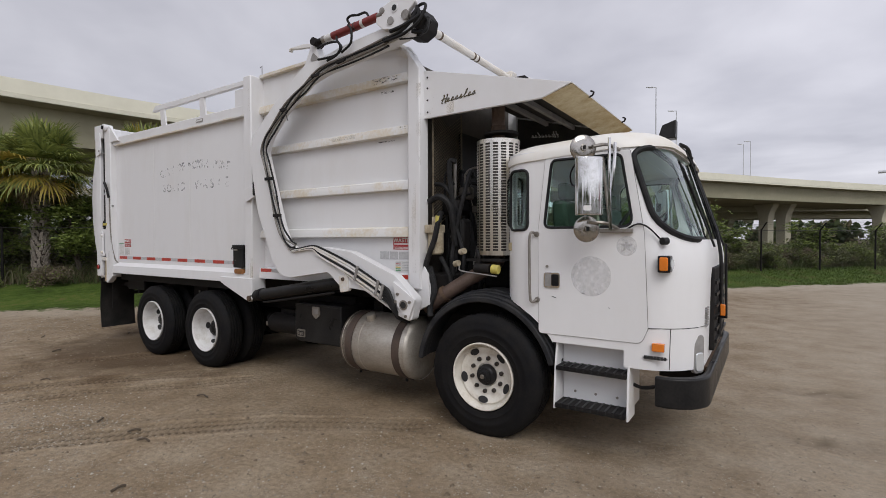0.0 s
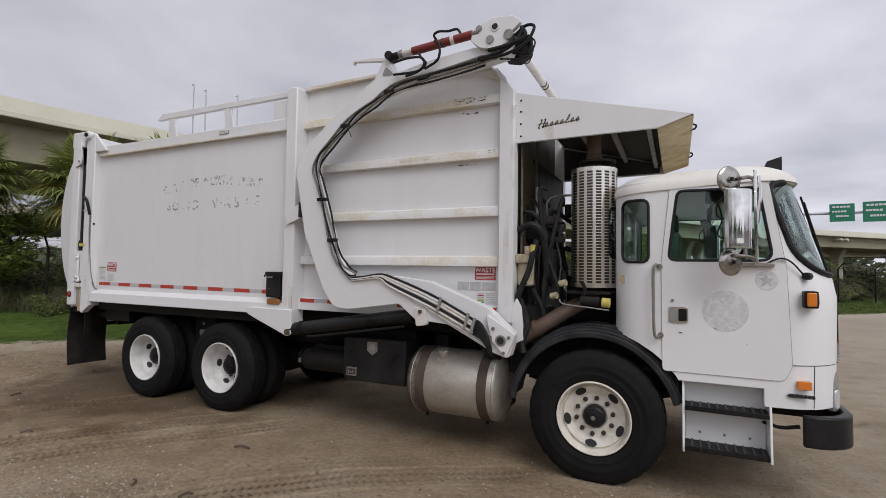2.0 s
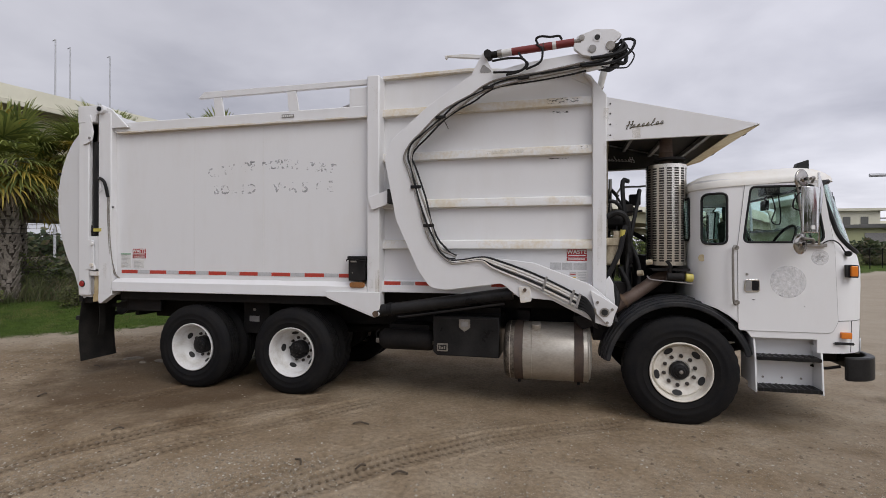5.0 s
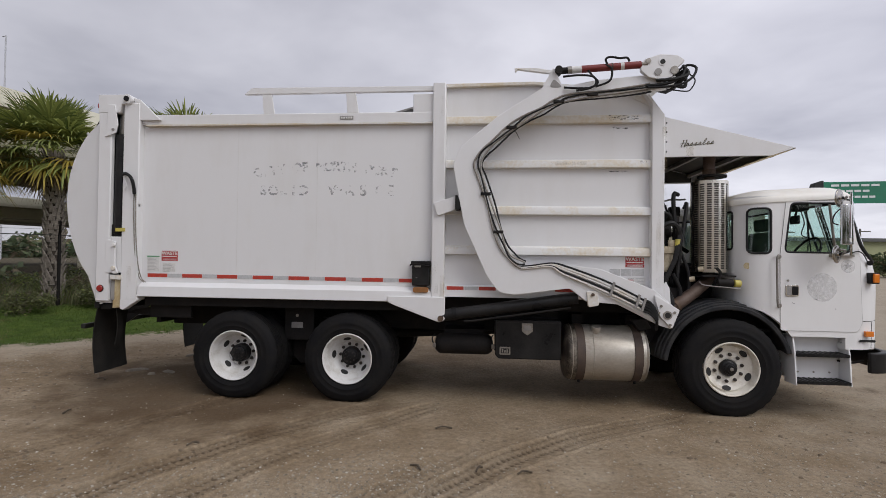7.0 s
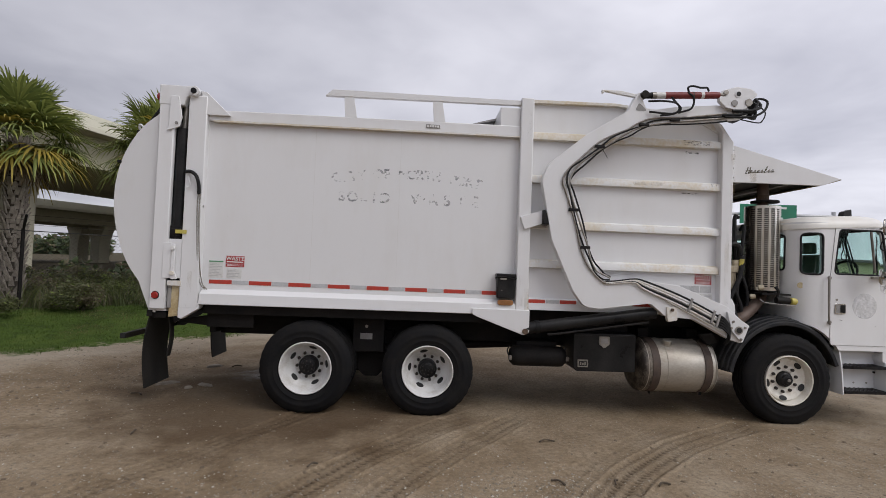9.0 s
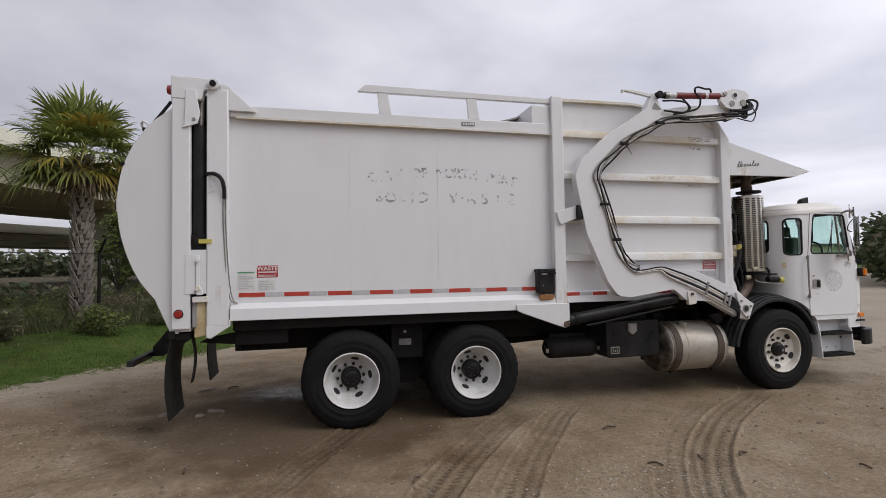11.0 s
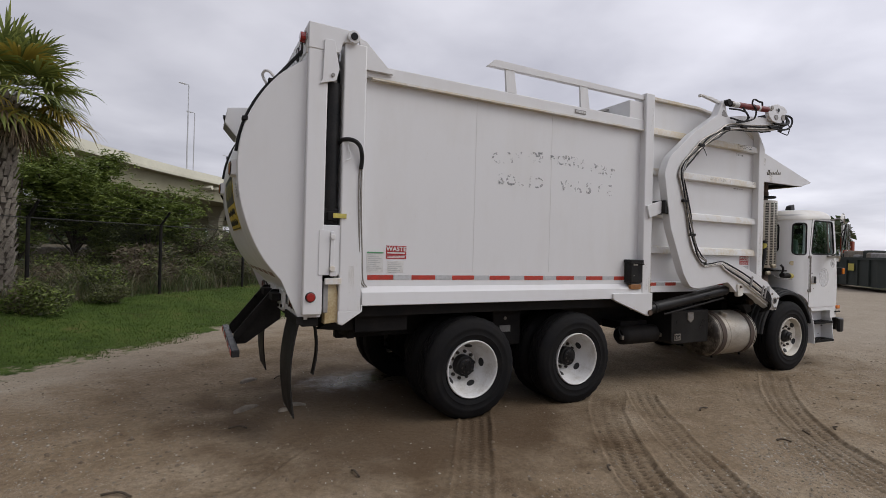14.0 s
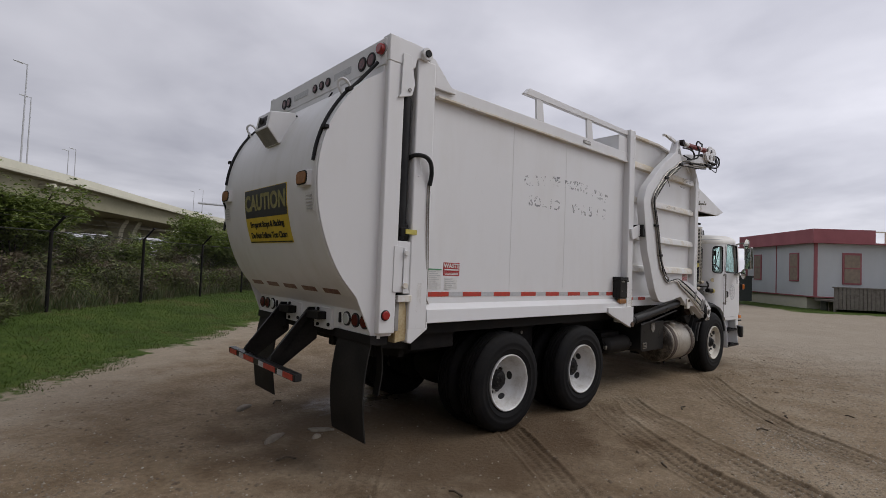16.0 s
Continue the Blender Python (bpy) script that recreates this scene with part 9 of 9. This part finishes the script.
part("wall", slab(0, 7.6, 0, 13, 0.75, 4.0), "wall_grey", office, "pale grey siding")
part("skirting", slab(0.9, 7.5, 0.10, 13, -0.05, 0.75), "parapet", office)
part("fascia", slab(-0.35, 8.0, -0.35, 3.1, 4.0, 4.78), "trim_red", office, "maroon parapet band")
part("roof_edge", slab(-0.42, 8.06, -0.42, 13.0, 3.94, 4.02), "trim_red", office)
part("base_trim", slab(-0.03, 7.63, -0.03, 13.03, 0.71, 0.78), "trim_red", office)
part("corner_trim", slab(-0.05, 0.09, -0.05, 0.09, 0.75, 3.95), "trim_red", office)
part("panel_trim", slab(3.83, 3.88, -0.04, 0.02, 0.8, 3.95), "trim_red", office)
part("corner_trim", slab(7.45, 7.65, -0.05, 0.1, 0.75, 3.95), "trim_red", office)
for a in (1.5, 5.6):
    w = part("window", slab(a, a + 0.9, -0.06, 0.03, 1.62, 3.42), "trim_red", office, "window in a maroon frame")
    part("pane", slab(a + 0.08, a + 0.82, -0.075, -0.055, 1.70, 3.34), "blind", w)
    part("glazing_bar", slab(a + 0.08, a + 0.82, -0.09, -0.07, 2.50, 2.55), "trim_red", w)
for b in (1.5, 8.6):
    w = part("window", slab(-0.06, 0.03, b, b + 1.05, 1.55, 3.42), "trim_red", office, "window in a maroon frame")
    part("pane", slab(-0.075, -0.055, b + 0.09, b + 0.96, 1.64, 3.29), "blind", w)
    part("glazing_bar", slab(-0.09, -0.07, b + 0.09, b + 0.96, 2.47, 2.54), "trim_red", w)
deck = part("porch", slab(-1.7, -0.1, -0.1, 9.0, 0.55, 0.65), "wood", office, "weathered wooden porch")
for i in range(41):
    part("porch_board", slab(-1.74, -1.70, -0.1 + i * 0.22, -0.1 + i * 0.22 + 0.19, 0.15, 1.35), "wood", deck)
part("porch_rail", slab(-1.78, -1.66, -0.15, 9.0, 1.33, 1.40), "wood", deck)
for b in (-0.05, 4.9, 8.9):
    part("porch_leg", slab(-1.68, -1.58, b, b + 0.1, -0.1, 0.55), "wood", deck)
part("porch_gap", slab(-0.5, 0.0, 0.3, 0.75, 0.0, 0.62), "pane_dark", office)
part("roof_rail", slab(0.0, 0.07, 3.1, 13.0, 4.68, 4.75), "parapet", office, "pale rail on the roof edge")
for b in (3.9, 4.9, 6.0, 7.2, 8.6, 10.0):
    part("rail_post", slab(0.0, 0.07, b, b + 0.07, 4.02, 4.68), "parapet", office)
part("roof_unit", slab(0.8, 1.8, 5.3, 6.4, 4.0, 4.45), "cover_grey", office, "grey roof unit", 0.03)
part("block", slab(-0.55, -0.15, 0.4, 0.8, 0.0, 0.5), "stone", office)

# roll-off skip and machinery beyond the cab
skip = thing("roll_off_skip", (24, 13.5, 0), "dark green roll-off container full of rubbish", "skip")


def slab2(a0, a1, b0, b1, z0, z1):
    bm = box(B(), a0, a1, b0, b1, z0, z1)
    m = Matrix(((0.66, 0.75, 0, 22.3), (0.75, -0.66, 0, 12.2), (0, 0, 1, 0), (0, 0, 0, 1)))
    bmesh.ops.transform(bm, matrix=m, verts=bm.verts)
    return bm


part("body", slab2(0, 9.0, 0, 2.4, 0.25, 1.75), "skip_green", skip)
part("rim", slab2(-0.06, 9.06, -0.06, 2.46, 1.72, 1.86), "skip_green", skip)
for i in range(8):
    part("side_rib", slab2(0.6 + i * 1.1, 0.72 + i * 1.1, -0.10, 0.0, 0.3, 1.72), "skip_green", skip)
part("notice", slab2(2.0, 2.6, -0.115, -0.10, 1.1, 1.5), "tag_yellow", skip)
for i in range(10):
    a = 0.6 + i * 0.85
    part("rubbish", slab2(a, a + rng.uniform(0.5, 0.9), 0.3 + rng.uniform(0, 0.6), 1.6, 1.5, 1.95 + rng.uniform(0, 0.35)), ("cover_grey", "stone", "skip_green")[i % 3], skip, "", 0.08)
digger = thing("loader_machine", (31, 17.5, 0), "orange and black machine parked behind the skip", "machine")
part("frame", box(B(), 29.5, 33.0, 16.8, 18.4, 0.4, 1.4), "black", digger, "", 0.05)
part("mast", box(B(), 29.6, 29.9, 16.9, 17.2, 1.4, 3.3), "orange", digger, "", 0.03)
part("mast", box(B(), 30.6, 30.9, 16.9, 17.2, 1.4, 3.0), "orange", digger, "", 0.03)
part("counterweight", box(B(), 31.6, 33.1, 16.8, 18.2, 1.4, 2.3), "orange", digger, "", 0.08)
for x in (30.2, 32.4):
    part("wheel", rod(B(), (x, 16.6, 0.45), (x, 16.85, 0.45), 0.45, 16), "rubber", digger)

# dark woods in the distance
def grove(name, spots_, label, n, size):
    cs, rs = [], []
    for x, y, h, w in spots_:
        for k in range(7):
            a = rng.uniform(0, 6.28)
            cs.append((x + w * 0.4 * math.cos(a), y + w * 0.4 * math.sin(a), h * rng.uniform(0.3, 0.85)))
            rs.append(w * rng.uniform(0.22, 0.36))
    v, f, s = leaf_cloud(n, cs, rs, size, ["leaf_dark", "leaf"], 0.8, share=0.3)
    tagged(new(name, numpy_mesh(name, v, f, ["leaf_dark", "leaf"], s, False)), label, "trees", kind="stuff")


grove("far_trees", [(30 + i * 2.6 + rng.uniform(-1, 1), 19 + i * 2.1 + rng.uniform(-2, 2), rng.uniform(3.4, 5.0), rng.uniform(4, 6)) for i in range(9)], "dark trees behind the yard", 26000, 0.30)
grove("far_tree_line", [(-140 + i * 14 + rng.uniform(-4, 4), 170 + rng.uniform(-10, 10) - abs(i - 10) * 2, rng.uniform(4, 6.5), rng.uniform(12, 18)) for i in range(30)], "tree line on the horizon", 26000, 1.1)
grove("west_tree_line", [(-110 + rng.uniform(-5, 5), -40 + i * 13 + rng.uniform(-4, 4), rng.uniform(2.0, 3.4), rng.uniform(11, 16)) for i in range(16)], "tree line beyond the ramp", 16000, 1.0)
grove("bridge_scrub", [(along(-30 + i * 3.4, 8 + rng.uniform(-2, 4))[0], along(-30 + i * 3.4, 8 + rng.uniform(-2, 4))[1], rng.uniform(0.5, 1.1), rng.uniform(2.0, 3.2)) for i in range(32)], "scrub under the overpass", 20000, 0.16)
grove("yard_scrub", [(40 + rng.uniform(-3, 3), -60 + i * 9, rng.uniform(4, 6), rng.uniform(7, 9)) for i in range(8)], "trees at the far end of the yard", 9000, 0.6)
grove("south_trees", [(-50 + i * 12, -45 + rng.uniform(-4, 4), rng.uniform(6, 9), rng.uniform(9, 13)) for i in range(9)], "trees along the yard's near end", 12000, 0.8)
grove("warehouse_hedge", [(21 + i * 2.4, 55.5 + rng.uniform(-1.0, 1.0), rng.uniform(2.0, 2.7), rng.uniform(2.8, 3.6)) for i in range(18)], "green bushes along the warehouse", 24000, 0.20)


# ---- small things on the ground ----
def on_ground(x, y):
    return ground_z(x, y)


# gravel lies thick in some patches: (x, y, spread along x, spread along y, share)
PATCHES = ((-1.2, 1.2, 1.6, 1.1, 0.26), (0.6, 2.6, 1.6, 1.2, 0.14), (-5.4, 1.75, 0.45, 0.30, 0.05), (-3.6, 0.4, 1.3, 0.7, 0.10), (-9.2, 0.9, 1.4, 0.9, 0.12), (-12.2, 4.6, 1.2, 1.6, 0.12), (-7.2, 0.3, 1.6, 0.8, 0.09), (-11.7, 3.2, 1.0, 1.3, 0.14), (-7.0, 1.2, 0.7, 0.35, 0.05), (-5.0, 2.0, 5.0, 3.2, 0.12))
total = 44000
px, py = [], []
for gx0, gy0, sx, sy, share in PATCHES:
    k = int(total * share)
    px.append(rng.normal(gx0, sx, k)), py.append(rng.normal(gy0, sy, k))
px, py = np.concatenate(px), np.concatenate(py)
clear = verge(px, py) < 0.4
px, py = px[clear], py[clear]
n = len(px)
pz = ground_height(px, py)
cube = np.array([(-1, -1, 0), (1, -1, 0), (1, 1, 0), (-1, 1, 0), (-0.6, -0.5, 1), (0.5, -0.6, 1), (0.6, 0.5, 1), (-0.5, 0.6, 1)], float)
quad = np.array([(4, 5, 6, 7), (0, 1, 5, 4), (1, 2, 6, 5), (2, 3, 7, 6), (3, 0, 4, 7)])
size = 0.0026 + 0.0070 * rng.random(n) ** 3
turn = rng.uniform(0, 6.28, n)
v = cube[None] * np.stack([size, size * (0.6 + 0.6 * rng.random(n)), size * 0.8], 1)[:, None]
c, s_ = np.cos(turn)[:, None], np.sin(turn)[:, None]
v = np.stack([v[..., 0] * c - v[..., 1] * s_, v[..., 0] * s_ + v[..., 1] * c, v[..., 2]], -1) + np.stack([px, py, pz - 0.001], 1)[:, None]
tagged(new("pebbles", numpy_mesh("pebbles", v.reshape(-1, 3), (quad[None] + 8 * np.arange(n)[:, None, None]).reshape(-1, 4), ["gravel"], None, False)), "scattered pale pebbles and shell bits on the dirt", "pebbles", kind="stuff")


# crumbs of damp earth round the tailgate, along the wheel tracks and by the verge
px, py = [], []
for gx0, gy0, sx, sy, k in ((-10.2, 3.6, 1.1, 1.2, 1500), (-9.0, 1.6, 1.6, 0.8, 700), (-11.0, 6.6, 1.0, 1.0, 300), (-2.6, 2.6, 1.5, 0.7, 500)):
    px.append(rng.normal(gx0, sx, k)), py.append(rng.normal(gy0, sy, k))
for line, wide, deep, lean in TRACKS[:5]:
    k = 110
    i = rng.integers(0, len(line), k)
    px.append(line[i, 0] + rng.normal(0, wide * 0.7, k)), py.append(line[i, 1] + rng.normal(0, wide * 0.7, k))
px, py = np.concatenate(px), np.concatenate(py)
clear = (verge(px, py) < 0.3) & ~((np.abs(px + 4.8) < 4.4) & (np.abs(py - 4.75) < 1.3))
px, py = px[clear], py[clear]
n = len(px)
size = 0.004 + 0.016 * rng.random(n) ** 6
turn = rng.uniform(0, 6.28, n)
v = cube[None] * np.stack([size, size * (0.6 + 0.6 * rng.random(n)), size * 0.75], 1)[:, None] * rng.uniform(0.75, 1.25, (n, 8, 3))
c, s_ = np.cos(turn)[:, None], np.sin(turn)[:, None]
v = np.stack([v[..., 0] * c - v[..., 1] * s_, v[..., 0] * s_ + v[..., 1] * c, v[..., 2]], -1) + np.stack([px, py, ground_height(px, py) - 0.003], 1)[:, None]
tagged(new("soil_crumbs", numpy_mesh("soil_crumbs", v.reshape(-1, 3), (quad[None] + 8 * np.arange(n)[:, None, None]).reshape(-1, 4), ["clod"], None, True)), "loose brown crumbs of damp earth on the ground", "soil", kind="stuff")


def stick(x, y, length, turn, r=0.008):
    z = on_ground(x, y)
    dx, dy = math.cos(radians(turn)) * length / 2, math.sin(radians(turn)) * length / 2
    ob = new("stick", small_mesh("stick", tube(B(), [(x - dx, y - dy, z + 0.012), (x - dx * 0.2, y + 0.02, z + 0.022), (x + dx, y + dy, z + 0.012)], r, 6), "stick"))
    tagged(ob, "short dark dry stick lying on the dirt", "stick", "sticks on the ground")


def chunk(x, y, a, b, h, turn, label):
    z = on_ground(x, y)
    pts = [(a * (1 + 0.2 * math.sin(3 * t + x)) * math.cos(t), b * (1 + 0.25 * math.cos(2 * t + y)) * math.sin(t)) for t in [i * 2 * math.pi / 12 for i in range(12)]]
    bm = B()
    lo, mid, hi = [[bm.verts.new((p[0] * k, p[1] * k, zz)) for p in pts] for k, zz in ((1.0, -0.01), (0.95, h * 0.6), (0.6, h))]
    for p, q in ((lo, mid), (mid, hi)):
        for i in range(12):
            bm.faces.new((p[i], p[(i + 1) % 12], q[(i + 1) % 12], q[i]))
    bm.faces.new(hi)
    ob = new("stone", small_mesh("stone", bm, "stone", 60))
    ob.matrix_basis = pose(x, y, z, 0, 0, turn)
    tagged(ob, label, "stone", "stones on the ground")


for x, y, l, t in ((-4.65, 2.07, 0.10, 60), (-4.3, 1.98, 0.12, 20), (-5.15, 2.0, 0.12, 140), (-5.0, 2.9, 0.16, 10), (-3.6, 1.5, 0.09, 90), (-9.0, 5.8, 0.14, 30), (-9.6, 4.2, 0.16, 160), (-7.1, 2.2, 0.1, 45), (-8.9, 2.9, 0.12, 100), (-4.0, 0.9, 0.12, 20), (-10.4, 3.2, 0.2, 150)):
    stick(x, y, l, t)
chunk(-9.49, 4.72, 0.14, 0.045, 0.03, 30, "flat pale stone on damp dirt")
chunk(-9.36, 5.86, 0.11, 0.055, 0.035, 30, "pale stone on the dirt")
chunk(-9.02, 4.72, 0.13, 0.06, 0.02, 140, "broken grey stone slab by the flap")
chunk(-9.15, 4.55, 0.05, 0.03, 0.03, 10, "small pale stone on the dirt")
chunk(-6.9, 1.0, 0.04, 0.03, 0.02, 10, "small pale stone on the dirt")
